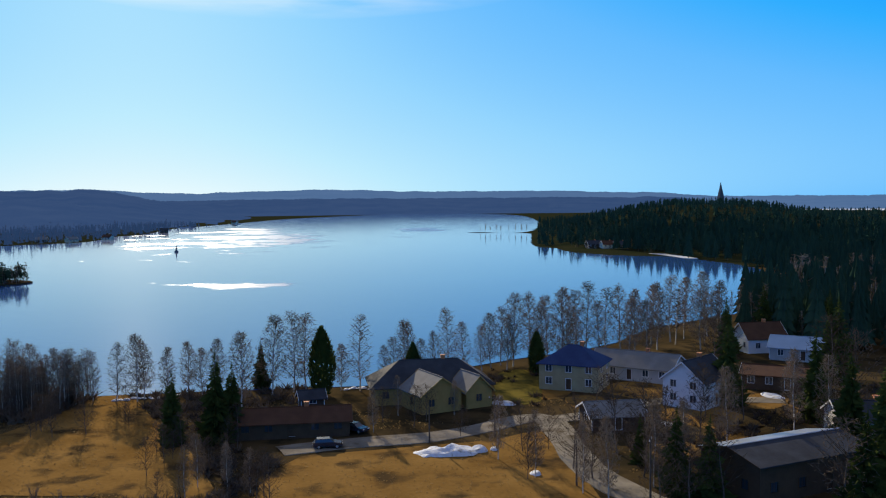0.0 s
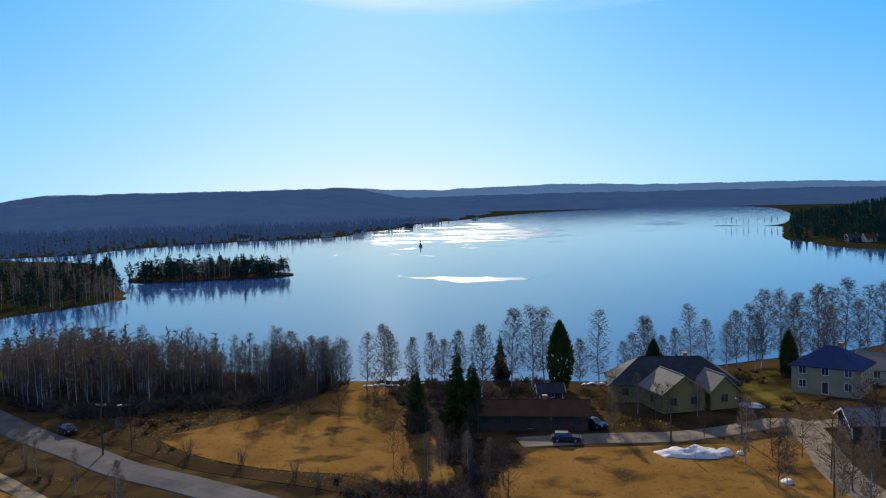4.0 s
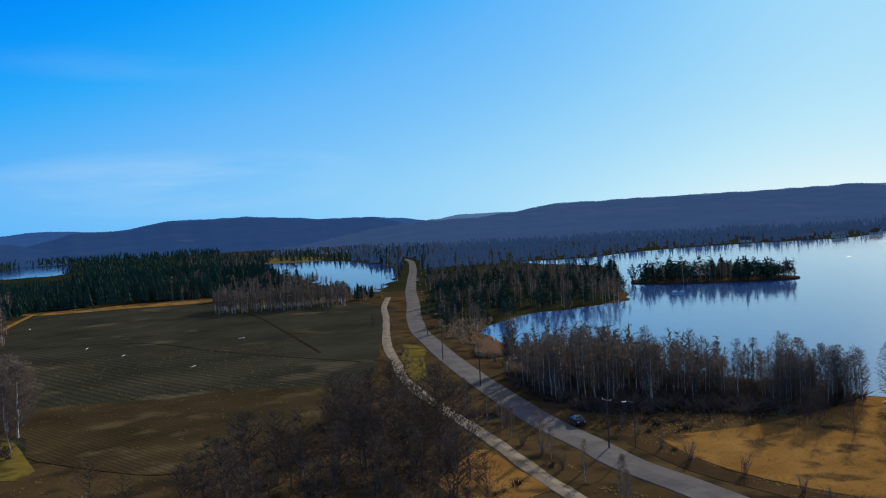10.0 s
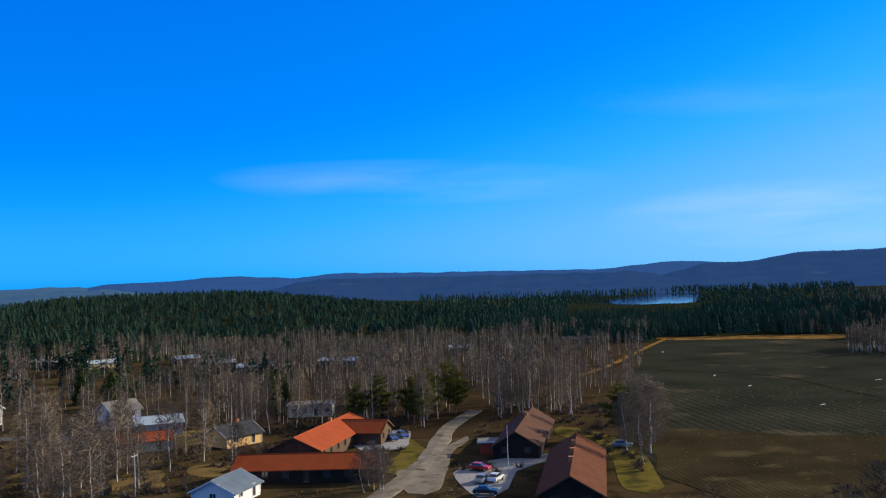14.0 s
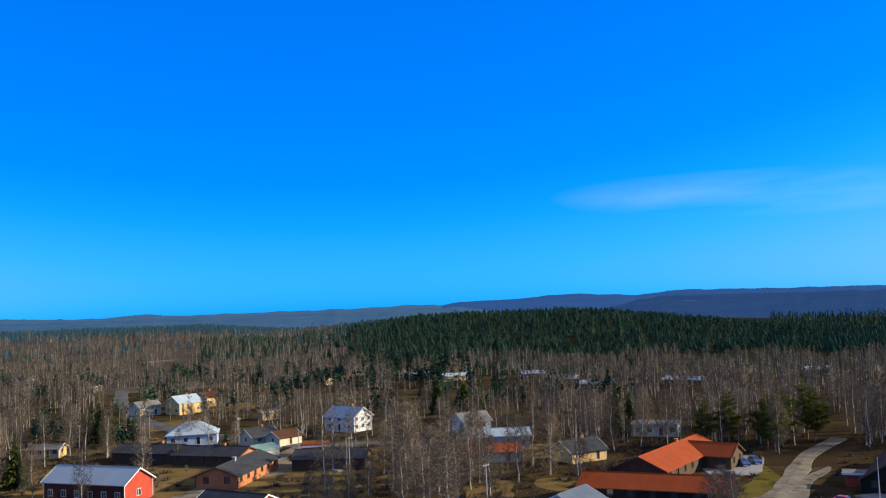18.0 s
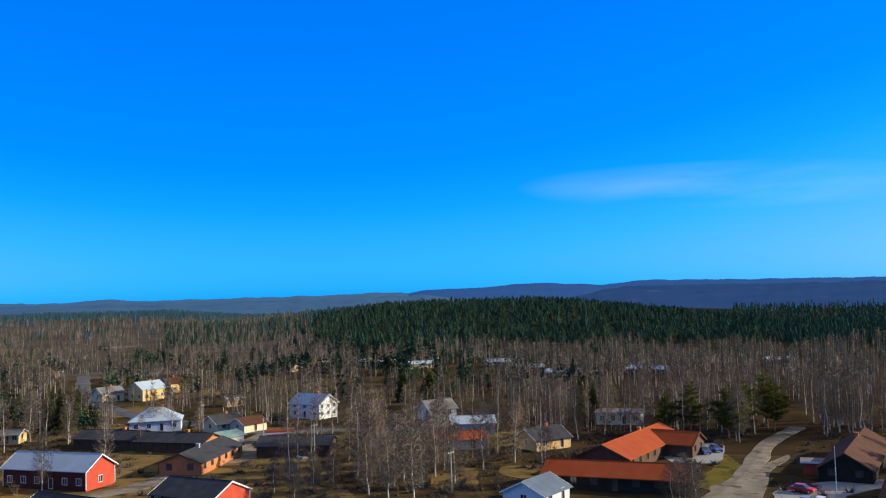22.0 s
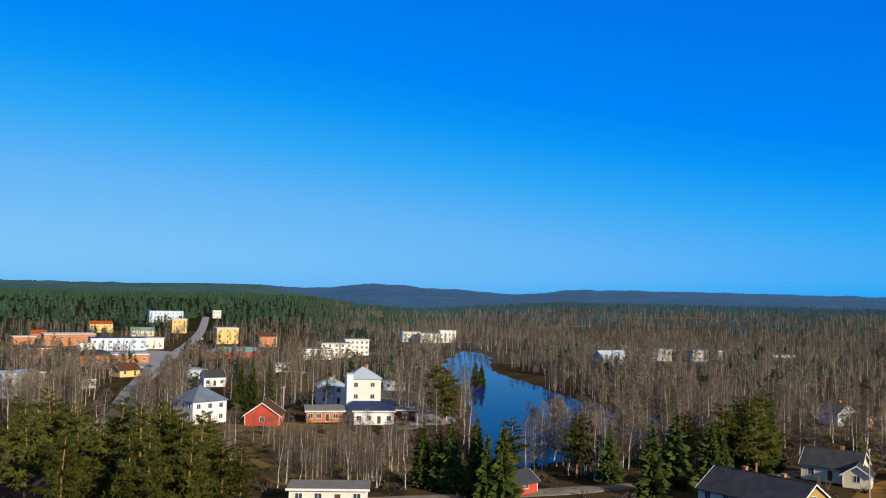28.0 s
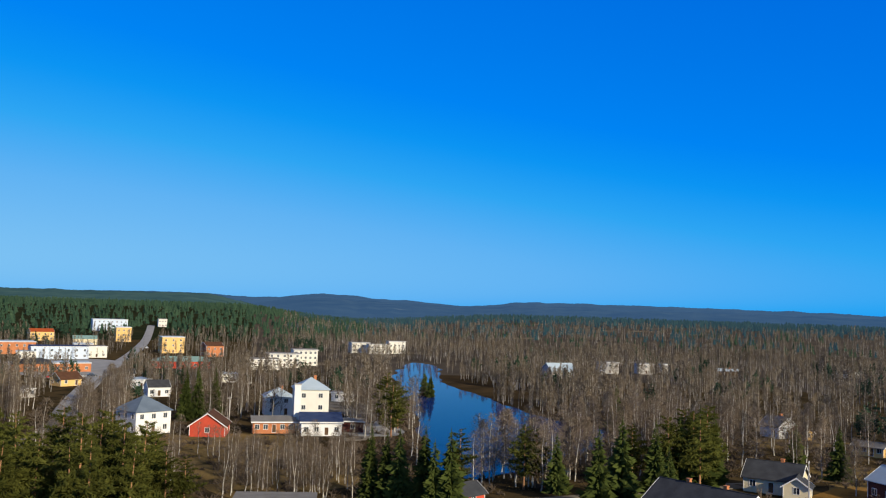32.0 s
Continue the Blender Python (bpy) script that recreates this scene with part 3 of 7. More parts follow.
LAWN2, _ = patch("garden_lawn", [(-216, 48), (-205, 55), (-185, 57), (-150, 51), (-150, 44), (-185, 50), (-205, 45)], 0.06, M_LAWN, "fresh yellow-green lawn between the brown roofs", "lawn", ragged=1.0)
LAWN3, _ = patch("verge_lawn", [(-212, 10), (-190, 8), (-176, 3), (-168, 12), (-186, 16), (-200, 13)], 0.06, M_LAWN, "patchy lawn beside the gravel lane", "lawn", ragged=1.5)
# Garden grass in a lighter tone, with the sun on it put into colour.
for a_, r_, n_ in ((118, 272, 14), (113, 226, 15), (121, 254, 16), (126, 286, 18), (108.5, 240, 12), (130, 236, 17), (124.5, 226, 15), (117.5, 302, 12), (134, 284, 15), (100, 230, 10), (167, 246, 14), (172, 244, 15), (115, 262, 9), (127, 212, 13), (104, 182, 10), (109, 200, 9), (99, 190, 9), (123, 330, 16), (119, 380, 18), (129, 300, 14)):
    x_, y_ = polar(a_, r_)
    n_ *= 1.35
    patch("garden_turf", [(x_ + n_ * math.cos(k * 0.785) * (0.7 + 0.6 * noise.noise((k * 1.7, a_, 2.0))), y_ + n_ * 0.7 * math.sin(k * 0.785) * (0.7 + 0.6 * noise.noise((k * 1.3, a_, 5.0)))) for k in range(8)], 0.055, M_TURF, "sunlit straw-brown garden grass between houses", "lawn", ragged=4.0, step=3)
# Golden patches painted where sun falls between the lakeside trees.
for a_, r_, n_ in ((-16.2, 152, 11), (-18.6, 170, 11), (-12.6, 172, 10), (-21.5, 196, 12), (-10.0, 160, 9), (-19.5, 142, 10), (-23.0, 168, 10), (-14.0, 134, 9), (-6.2, 168, 9)):
    x_, y_ = polar(a_, r_)
    patch("garden_turf", [(x_ + n_ * math.cos(k * 0.785) * (0.7 + 0.6 * noise.noise((k * 1.7, a_, 2.0))), y_ + n_ * math.sin(k * 0.785) * (0.7 + 0.6 * noise.noise((k * 1.3, a_, 5.0)))) for k in range(8)], 0.05, M_FIELD, "golden grass patch for sunlit gaps between the lakeside houses", "lawn", ragged=4.0, step=3)
patch("village_turf", [polar(*p) for p in ((110, 168), (113, 158), (120, 150), (128, 148), (136, 156), (134, 184), (131, 222), (126, 240), (119, 238), (113, 222))], 0.045, M_TURF, "patchy tawny grass among the red sheds", "lawn", ragged=6.0)
patch("works_yard", [polar(*p) for p in ((159.6, 246), (162.0, 250), (161.9, 300), (162.6, 330), (161.2, 352), (159.4, 330), (159.2, 280))], 0.07, M_GRAVEL, "pale grey yard beside the white block", "yard", ragged=2.0)
LAWN4, _ = patch("house_lawn", [(-128, -120), (-142, -134), (-160, -142), (-172, -138), (-160, -126), (-146, -120), (-136, -112)], 0.06, M_FIELD, "dry lawn between the timber houses", "lawn", ragged=2.0)
patch("verge_turf", [(-90, 84), (-99, 100), (-94, 100), (-86, 95.5), (-76, 89.5), (-80, 82)], 0.06, M_FIELD, "golden dry grass beside the bicycle path", "verge", ragged=1.5, step=3)
patch("road_verge", [(-204, 178), (-192, 175), (-176, 160), (-160, 146), (-154, 137), (-168, 146), (-186, 161)], 0.06, M_LAWN, "yellow grass strip between path and road", "verge", ragged=1.0, step=4)
patch("far_meadow", [polar(*p) for p in ((58.4, 1080), (58.6, 1300), (54.2, 1220), (53.9, 1060), (56, 1050))], 0.12, M_LAWN, "pale green meadow behind the small lake", "meadow", ragged=12.0, step=25)
CLEARING, _ = patch("meadow", [(-36, -168), (-34, -225), (-48, -240), (-66, -236), (-68, -190), (-56, -168)], 0.06, M_TURF, "tawny grass under thin birches", "meadow", ragged=4.0)

ROADLINE, _ = ribbon("road", [(-800, 668), (-745, 645), (-669, 597), (-548, 492), (-457, 409), (-367, 327), (-303, 271), (-264, 236), (-226, 204), (-201, 186), (-180, 171), (-149, 150), (-120, 131.5), (-101, 120), (-86, 112.5), (-75, 106.5), (-57, 100), (-20, 84), (30, 64), (95, 52)], 5.8, 0.10, M_ASPHALT, "worn grey two-lane road along the causeway", "road", fray=0.03)
BIKELINE, _ = ribbon("bike_path", [(-345, 292), (-308, 258), (-269, 226), (-211, 177), (-179, 153), (-156, 136), (-128, 120), (-103, 107), (-88, 98.5), (-78, 93), (-70, 89), (-40, 72), (10, 52)], 2.6, 0.09, M_GRAVEL, "pale gravel bicycle path beside the road", "path")
DRIVE, _ = ribbon("gravel_drive", [(-24, 129), (-17, 132), (-10, 134), (-2, 136), (6, 141), (13, 147), (17, 146), (18, 134), (19, 120), (22, 110), (30, 96)], 5.0, 0.10, M_GRAVEL, "grey gravel drive between lakeside houses", "drive")
DRIVE2, _ = ribbon("house_drive", [(17, 146), (26, 150), (36, 158), (46, 160), (60, 158)], 4.0, 0.10, M_GRAVEL, "gravel lane to the houses under the trees", "drive")
LANE, _ = ribbon("gravel_lane", [(-250, 32), (-224, 22), (-201, 17), (-180, 12), (-165, 7), (-140, -2), (-110, -8)], 4.3, 0.10, M_GRAVEL, "pale gravel lane to the row houses", "lane")
STREET, _ = ribbon("village_street", [(-236, -70), (-240, -90), (-234, -108), (-250, -142), (-272, -178), (-330, -235), (-420, -300)], 6.5, 0.10, M_ASPHALT, "grey village street between small houses", "street")
STREET2, _ = ribbon("side_street", [(-234, -108), (-212, -106), (-196, -96), (-180, -104), (-160, -104), (-140, -118), (-118, -128)], 5.0, 0.09, M_GRAVEL, "gravel side street past red sheds", "street")
SHORELANE, _ = ribbon("river_lane", [(-150, -150), (-128, -152), (-100, -150), (-76, -150), (-50, -152), (-20, -160)], 5.0, 0.11, M_GRAVEL, "pale lane along the river bank", "lane")
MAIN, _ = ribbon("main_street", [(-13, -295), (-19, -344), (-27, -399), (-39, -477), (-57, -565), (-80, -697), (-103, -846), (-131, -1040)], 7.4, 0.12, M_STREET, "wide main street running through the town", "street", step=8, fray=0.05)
LANE3, _ = ribbon("town_lane", [(8, -180), (3, -215), (-1, -240), (-8, -270), (-13, -295)], 3.6, 0.11, M_GRAVEL, "stony lane between pines", "lane")
FIELDPATH, _ = ribbon("field_path", [(-485, 168), (-420, 133), (-362, 103), (-292, 60), (-262, 50)], 2.5, 0.10, M_FIELD, "straw-coloured footpath along the ploughed field", "path")

patch("lane_fork", [(-174, 7), (-178, 12), (-196, 18.5), (-210, 24), (-200, 23), (-182, 17.5), (-167, 15), (-156, 13.5), (-155, 8.5)], 0.085, M_GRAVEL, "trodden pale gravel where the lane forks", "lane", ragged=2.0, step=3)
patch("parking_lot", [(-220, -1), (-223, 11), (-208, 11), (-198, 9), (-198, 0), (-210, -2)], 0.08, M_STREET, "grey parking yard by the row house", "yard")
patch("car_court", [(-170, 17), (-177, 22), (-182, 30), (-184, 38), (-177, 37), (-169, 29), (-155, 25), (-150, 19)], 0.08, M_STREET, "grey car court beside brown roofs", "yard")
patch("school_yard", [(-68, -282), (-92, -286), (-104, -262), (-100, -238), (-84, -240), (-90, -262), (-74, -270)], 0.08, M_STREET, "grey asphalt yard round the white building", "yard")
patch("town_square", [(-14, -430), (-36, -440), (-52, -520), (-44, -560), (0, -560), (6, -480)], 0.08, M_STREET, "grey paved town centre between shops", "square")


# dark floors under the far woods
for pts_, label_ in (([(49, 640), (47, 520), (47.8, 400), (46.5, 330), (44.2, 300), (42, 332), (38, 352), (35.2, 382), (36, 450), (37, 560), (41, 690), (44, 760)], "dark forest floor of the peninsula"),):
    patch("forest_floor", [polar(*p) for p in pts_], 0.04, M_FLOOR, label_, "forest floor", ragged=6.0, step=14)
patch("shore_ice", [polar(*p) for p in [(-12.5, 612), (-13.8, 588), (-15.4, 556), (-15.8, 560), (-14.2, 596), (-12.7, 622)]], 0.3, M_ICE, "strip of old ice along the cove shore", "ice", ragged=1.0)


for pts_ in ([(-330, 112), (-300, 140), (-250, 142), (-215, 146), (-190, 150)], [(-440, 238), (-350, 215), (-280, 185), (-215, 155)]):
    ribbon("wheel_track", pts_, 1.1, 0.07, M_TRACK, "dark wheel track across the ploughed field", "track", step=9, rise=0.01)


# ---- far hills ----
def ridge_height(az):
    """The angle of the skyline over the horizon, in degrees."""
    knots = ((-40, 0.1), (-30, 0.12), (-24, 0.10), (-17, 0.14), (-12.8, 0.42), (-5.7, 0.60), (0.6, 0.62), (7.7, 0.80), (12, 0.72), (15.4, 0.62), (18, 0.70), (21.5, 0.92), (26, 0.85), (33, 0.85),
             (38.8, 0.82), (41.5, 0.46), (46.8, 0.48), (52.5, 0.66), (58.7, 1.05), (62.5, 1.05), (66.3, 0.60), (70, 0.78), (74.8, 0.48), (83.4, 0.60), (91, 0.76), (93.8, 0.58),
             (98, 0.78), (102, 0.58), (113, 0.36), (122, 0.32), (124.4, 0.46), (127, 0.30), (134, 0.48), (143.8, 0.56), (149, 0.57), (153.6, 0.20), (157.7, 0.43), (162.3, 0.68), (166.5, 0.34),
             (170.6, 0.48), (178, 0.40), (190, 0.38), (260, 0.4), (320, 0.1))
    az = az if az < 320 else az - 360
    for (a, h), (b, k) in zip(knots, knots[1:]):
        if a <= az <= b:
            return h + (k - h) * ease(az, a, b)
    return 0.1


def hill_band(name, r0, r1, share, material, label, wobble, seed, first=0, last=360, fade_by=8.0):
    s, n = Shape(), int((last - first) * 14)
    cols = (0.0, 0.12, 0.24, 0.36, 0.48, 0.6, 0.7, 0.8, 0.88, 0.95, 1.0)
    for k in range(n + 1):
        az = first + (last - first) * k / n
        fade = ease(az, first, first + fade_by) * (1 - ease(az, last - fade_by, last))
        top = -2 + fade * (38 + r1 * math.tan(radians(ridge_height(az % 360) * share)))
        j = noise.noise((az * 0.9, seed, 0)) * wobble
        rough = (noise.noise((az * 7.0, seed, 5)) * 0.25 + noise.noise((az * 19.0, seed, 7)) * 0.2 + noise.noise((az * 47.0, seed, 9)) * 0.5) * wobble
        for u in cols:
            x, y = polar(az, r0 + (r1 - r0) * u)
            s.v.append((x, y, -1 + (top + j + 1) * (u ** 0.8) + rough * u ** 14 + (noise.noise((x * 0.005, y * 0.005, seed)) * 5 + noise.noise((x * 0.03, y * 0.03, seed)) * 4 if 0 < u < 1 else 0)))
        x, y = polar(az, r1 + 60)
        s.v.append((x, y, 0.0))
    w = len(cols) + 1
    for k in range(n):
        for i in range(w - 1):
            s.f.append((k * w + i, k * w + i + 1, (k + 1) * w + i + 1, (k + 1) * w + i))
            s.m.append(0)
    return tagged(new(name, s.mesh(name, material, smooth=True)), label, "hills", kind="structure")


hill_band("backdrop_hills", 2900, 4600, 1.0, M_HILL, "distant forested hills, blue with haze, on the horizon", 5.0, 2.0, 42, 112)
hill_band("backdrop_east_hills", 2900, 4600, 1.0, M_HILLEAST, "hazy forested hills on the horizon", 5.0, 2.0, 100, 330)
hill_band("backdrop_sunward_hills", 2900, 4600, 1.0, M_HILLSUN, "far hills across the lake, pale blue with haze", 5.0, 2.0, -45, 52)
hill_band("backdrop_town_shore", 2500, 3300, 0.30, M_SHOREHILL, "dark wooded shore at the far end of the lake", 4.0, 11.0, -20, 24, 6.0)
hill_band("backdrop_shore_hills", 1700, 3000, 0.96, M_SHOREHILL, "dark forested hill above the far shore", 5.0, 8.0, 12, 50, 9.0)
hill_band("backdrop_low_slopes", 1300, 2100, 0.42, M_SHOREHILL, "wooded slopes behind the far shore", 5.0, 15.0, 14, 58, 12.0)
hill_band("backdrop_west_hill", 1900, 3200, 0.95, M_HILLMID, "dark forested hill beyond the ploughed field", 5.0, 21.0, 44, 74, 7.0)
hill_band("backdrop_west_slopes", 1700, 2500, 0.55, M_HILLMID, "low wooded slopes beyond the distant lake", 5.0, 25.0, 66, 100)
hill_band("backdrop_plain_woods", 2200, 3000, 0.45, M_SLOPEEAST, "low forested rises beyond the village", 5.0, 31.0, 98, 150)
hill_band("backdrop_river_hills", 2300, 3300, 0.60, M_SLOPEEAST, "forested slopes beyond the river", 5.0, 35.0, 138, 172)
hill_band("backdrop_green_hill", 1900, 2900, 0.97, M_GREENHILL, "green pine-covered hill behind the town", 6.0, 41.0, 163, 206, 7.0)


# ---- trees ----
def birch(seed, h, spread=0.2, twigs=430, reach=1.0):
    """Bare birch: a pale bending trunk with rising limbs, and a haze of fine drooping twigs."""
    rnd = random.Random(seed)
    trunk, crown = Shape(), Shape()
    pts, x, y = [], 0.0, 0.0
    for i in range(8):
        pts.append(Vector((x, y, h * i / 7)))
        x += rnd.uniform(-0.02, 0.02) * h
        y += rnd.uniform(-0.02, 0.02) * h
    r0 = 0.0095 * h + 0.02
    trunk.pipe(pts, [r0 * (1 - i / 7.6) for i in range(8)])
    tips = []
    for k in range(34):
        u = 0.13 + 0.80 * (k + rnd.random()) / 34
        i = min(6, int(u * 7))
        a = pts[i].lerp(pts[i + 1], u * 7 - i)
        t, size = rnd.uniform(0, 6.28), spread * h * (0.16 + 0.84 * math.sin(math.pi * min(1.0, 0.24 + 0.76 * u)) ** 0.9) * rnd.uniform(0.75, 1.2) * reach
        b = a + Vector((math.cos(t) * size * 0.6, math.sin(t) * size * 0.6, size * rnd.uniform(0.35, 0.7)))
        c = b + Vector((math.cos(t) * size * 0.38, math.sin(t) * size * 0.38, size * rnd.uniform(0.2, 0.5)))
        crown.tube(a, b, 0.035 + 0.02 * (1 - u), 0.025, 3)
        crown.tube(b, c, 0.025, 0.012, 3)
        tips += [(a, b), (a, b), (b, c)]
    tips += [(pts[6], pts[7])] * 3
    for k in range(twigs):
        if k % 3:
            u, t = 0.17 + 0.82 * rnd.random(), rnd.uniform(0, 6.283)
            i = min(6, int(u * 7))
            r = 0.95 * spread * h * reach * math.sin(math.pi * ((u - 0.12) / 0.9) ** 0.8) ** 0.7 * math.sqrt(rnd.random())
            p = pts[i].lerp(pts[i + 1], u * 7 - i) + Vector((math.cos(t) * r, math.sin(t) * r, 0))
            d = Vector((math.cos(t) * 0.6 + rnd.gauss(0, 0.5), math.sin(t) * 0.6 + rnd.gauss(0, 0.5), rnd.gauss(0.6, 0.6))).normalized()
        else:
            a, b = rnd.choice(tips)
            p = a.lerp(b, rnd.random())
            d = Vector((rnd.gauss(0, 1), rnd.gauss(0, 1), rnd.gauss(0.35, 0.7))).normalized()
        n = rnd.uniform(0.4, 1.15) * h / 14
        q = p + d * n + Vector((0, 0, -rnd.uniform(0.0, 0.35) * n))
        w = d.orthogonal().normalized() * rnd.uniform(0.036, 0.064)
        crown.face(tuple(p - w), tuple(p + w), tuple(q))
    return trunk, crown


def spruce(seed, h, width=0.2, sprays=680):
    """Spruce: drooping sprays all round a straight trunk, ragged in outline."""
    rnd = random.Random(seed)
    trunk, crown = Shape(), Shape()
    trunk.tube((0, 0, 0), (0, 0, h * 0.97), 0.014 * h, 0.02, 6)
    bulge = [rnd.uniform(0.78, 1.18) for _ in range(12)]
    for k in range(sprays):
        u = 0.05 + 0.93 * (1 - (1 - (k + rnd.random()) / sprays) ** 0.62)
        t = rnd.uniform(0, 6.283)
        n = (width * h * (1 - u) ** 0.8 + 0.15) * rnd.uniform(0.55, 1.12) * bulge[int(t * 1.9) % 12] * bulge[int(u * 11)]
        z, c, s_ = h * u, math.cos(t), math.sin(t)
        side = Vector((-s_, c, 0)) * n * rnd.uniform(0.11, 0.22)
        a = Vector((0, 0, z + rnd.uniform(0.0, 0.25) * n))
        m = Vector((c * n * 0.6, s_ * n * 0.6, z - n * rnd.uniform(0.02, 0.30)))
        e = Vector((c * n, s_ * n, z - n * rnd.uniform(0.05, 0.50)))
        drop = Vector((0, 0, -n * rnd.uniform(0.10, 0.34)))
        crown.face(tuple(a), tuple(m - side + drop), tuple(m))
        crown.face(tuple(a), tuple(m), tuple(m + side + drop))
        crown.face(tuple(m - side + drop), tuple(e), tuple(m))
        crown.face(tuple(m), tuple(e), tuple(m + side + drop))
    crown.tube((0, 0, h * 0.90), (0, 0, h * 1.02), 0.14, 0.01, 4)
    return trunk, crown


def pine(seed, h, bushy=1.0):
    """Pine: an orange trunk with irregular limbs that carry tufts of needle blades."""
    rnd = random.Random(seed)
    trunk, crown = Shape(), Shape()
    top = Vector((rnd.uniform(-0.4, 0.4), rnd.uniform(-0.4, 0.4), h))
    mid = Vector((rnd.uniform(-0.3, 0.3), rnd.uniform(-0.3, 0.3), h * 0.5))
    trunk.pipe(((0, 0, 0), mid, top), (0.018 * h, 0.012 * h, 0.03), 6)
    for k in range(44):
        u = 0.20 + 0.80 * k / 44
        a = mid.lerp(top, max(0, u * 2 - 1)) if u > 0.5 else Vector((0, 0, 0)).lerp(mid, u * 2)
        t = k * 2.4 + rnd.uniform(-0.5, 0.5)
        n = h * 0.27 * bushy * (1.15 - 0.9 * abs(u - 0.45) / 0.55) * rnd.uniform(0.6, 1.1)
        b = a + Vector((math.cos(t) * n, math.sin(t) * n, n * rnd.uniform(0.05, 0.5)))
        crown.tube(a, b, 0.05, 0.02, 3)
        for q in (0.35, 0.6, 0.85, 1.0):
            c, size = a.lerp(b, q), n * 0.36 * (1.2 - 0.4 * q)
            for _ in range(20):
                d = Vector((rnd.gauss(0, 1), rnd.gauss(0, 1), rnd.gauss(0.15, 0.55))).normalized() * size * rnd.uniform(0.7, 1.3)
                w = d.orthogonal().normalized() * size * 0.13
                crown.face(tuple(c - w + d * 0.15), tuple(c + w + d * 0.15), tuple(c + d))
    return trunk, crown


def shrub(seed, h, stems=14, twigs=170):
    """Bare bush: many stems from one foot, with fine twigs."""
    rnd = random.Random(seed)
    s = Shape()
    for k in range(stems):
        t, lean = rnd.uniform(0, 6.28), rnd.uniform(0.1, 0.6)
        a = Vector((rnd.uniform(-0.3, 0.3), rnd.uniform(-0.3, 0.3), 0))
        b = a + Vector((math.cos(t) * lean, math.sin(t) * lean, 1)) * h * rnd.uniform(0.6, 1.0)
        s.tube(a, b, 0.04, 0.01, 3)
        for _ in range(twigs // stems):
            p = a.lerp(b, rnd.uniform(0.25, 1))
            d = Vector((rnd.gauss(0, 1), rnd.gauss(0, 1), rnd.gauss(0.8, 0.6))).normalized() * rnd.uniform(0.3, 0.9) * h * 0.3
            w = d.orthogonal().normalized() * 0.025
            s.face(tuple(p - w), tuple(p + w), tuple(p + d))
    return s


def evergreen(seed, h):
    """Clipped-looking dense evergreen: short upright sprays over an egg-shaped body."""
    rnd = random.Random(seed)
    trunk, crown = Shape(), Shape()
    trunk.tube((0, 0, 0), (0, 0, h * 0.5), 0.16, 0.1, 6)
    for k in range(1700):
        u, t = rnd.random() ** 0.8, rnd.uniform(0, 6.283)
        r = 0.21 * h * math.sin(math.pi * (0.12 + 0.86 * u ** 1.25) ** 0.74) ** 0.8 * rnd.uniform(0.7, 1.03)
        p = Vector((math.cos(t) * r, math.sin(t) * r, h * (0.03 + 0.93 * u)))
        out = Vector((math.cos(t), math.sin(t), 0))
        side = Vector((-math.sin(t), math.cos(t), 0)) * rnd.uniform(0.22, 0.42)
        tip = p + out * rnd.uniform(0.05, 0.3) + Vector((0, 0, rnd.uniform(0.5, 1.0)))
        crown.face(tuple(p - side - out * 0.2), tuple(p + side - out * 0.2), tuple(tip))
    return trunk, crown


def tree_kind(name, shapes, mats, label, category, group):
    """One tree with its parts, kept as the pattern that copies are made from."""
    ob = thing(name, Matrix.Translation((0, 0, -60)), label, category, group)
    for (part_name, s), m in zip(shapes, mats):
        part(part_name, s.mesh(part_name, m, smooth=part_name == "trunk"), m, ob)
    return ob


def both(made, names=("trunk", "crown")):
    return list(zip(names, made))


BIRCHES = [tree_kind("birch", both(birch(11 + i, 14.0, 0.17 + 0.02 * (i % 3), 1500 + 60 * i)), (M_BARK, M_TWIG), "bare birch with a pale trunk and fine brown twigs", "tree", "birches") for i in range(6)]
DARKTREES = [tree_kind("bare_tree", both(birch(41 + i, 11.0, 0.30, 620, 1.1)), (M_DARKBARK, M_DARKTWIG), "leafless broad grey-brown tree of early spring", "tree", "bare trees") for i in range(4)]
SPRUCES = [tree_kind("spruce", both(spruce(61 + i, 14.0, 0.20 + 0.025 * (i % 3))), (M_DARKBARK, M_SPRUCE), "dark green spruce with drooping branches", "tree", "spruces") for i in range(4)]
PINES = [tree_kind("pine", both(pine(81 + i, 12.0)), (M_PINEBARK, M_PINE), "green pine with an orange-brown trunk", "tree", "pines") for i in range(3)]
SHRUBS = [shrub(101 + i, 3.0).mesh("shrub", M_TWIG) for i in range(3)]
EVERGREENS = [tree_kind("evergreen", both(evergreen(95, 13.0)), (M_DARKBARK, M_SPRUCE), "dense dark egg-shaped evergreen by the shore", "tree", "evergreens")]
PATTERNS = BIRCHES + DARKTREES + SPRUCES + PINES + EVERGREENS
PATTERN_H = {id(o): h for obs, h in ((BIRCHES, 14.0), (DARKTREES, 11.0), (SPRUCES, 14.0), (PINES, 12.0), (EVERGREENS, 13.0)) for o in obs}
RND = random.Random(5)


def plant(kind, x, y, h, wide=1.0, label="", which=None):
    pattern = kind[which if which is not None else RND.randrange(len(kind))]
    k = h / PATTERN_H[id(pattern)]
    ob = copy_thing(pattern, Matrix.Identity(4))
    ob.matrix_basis = pose(x, y, lift(x, y) - 0.05, 0, 0, RND.uniform(0, 360)) @ Matrix.Diagonal((k * wide, k * wide, k, 1))
    return tagged(ob, label)


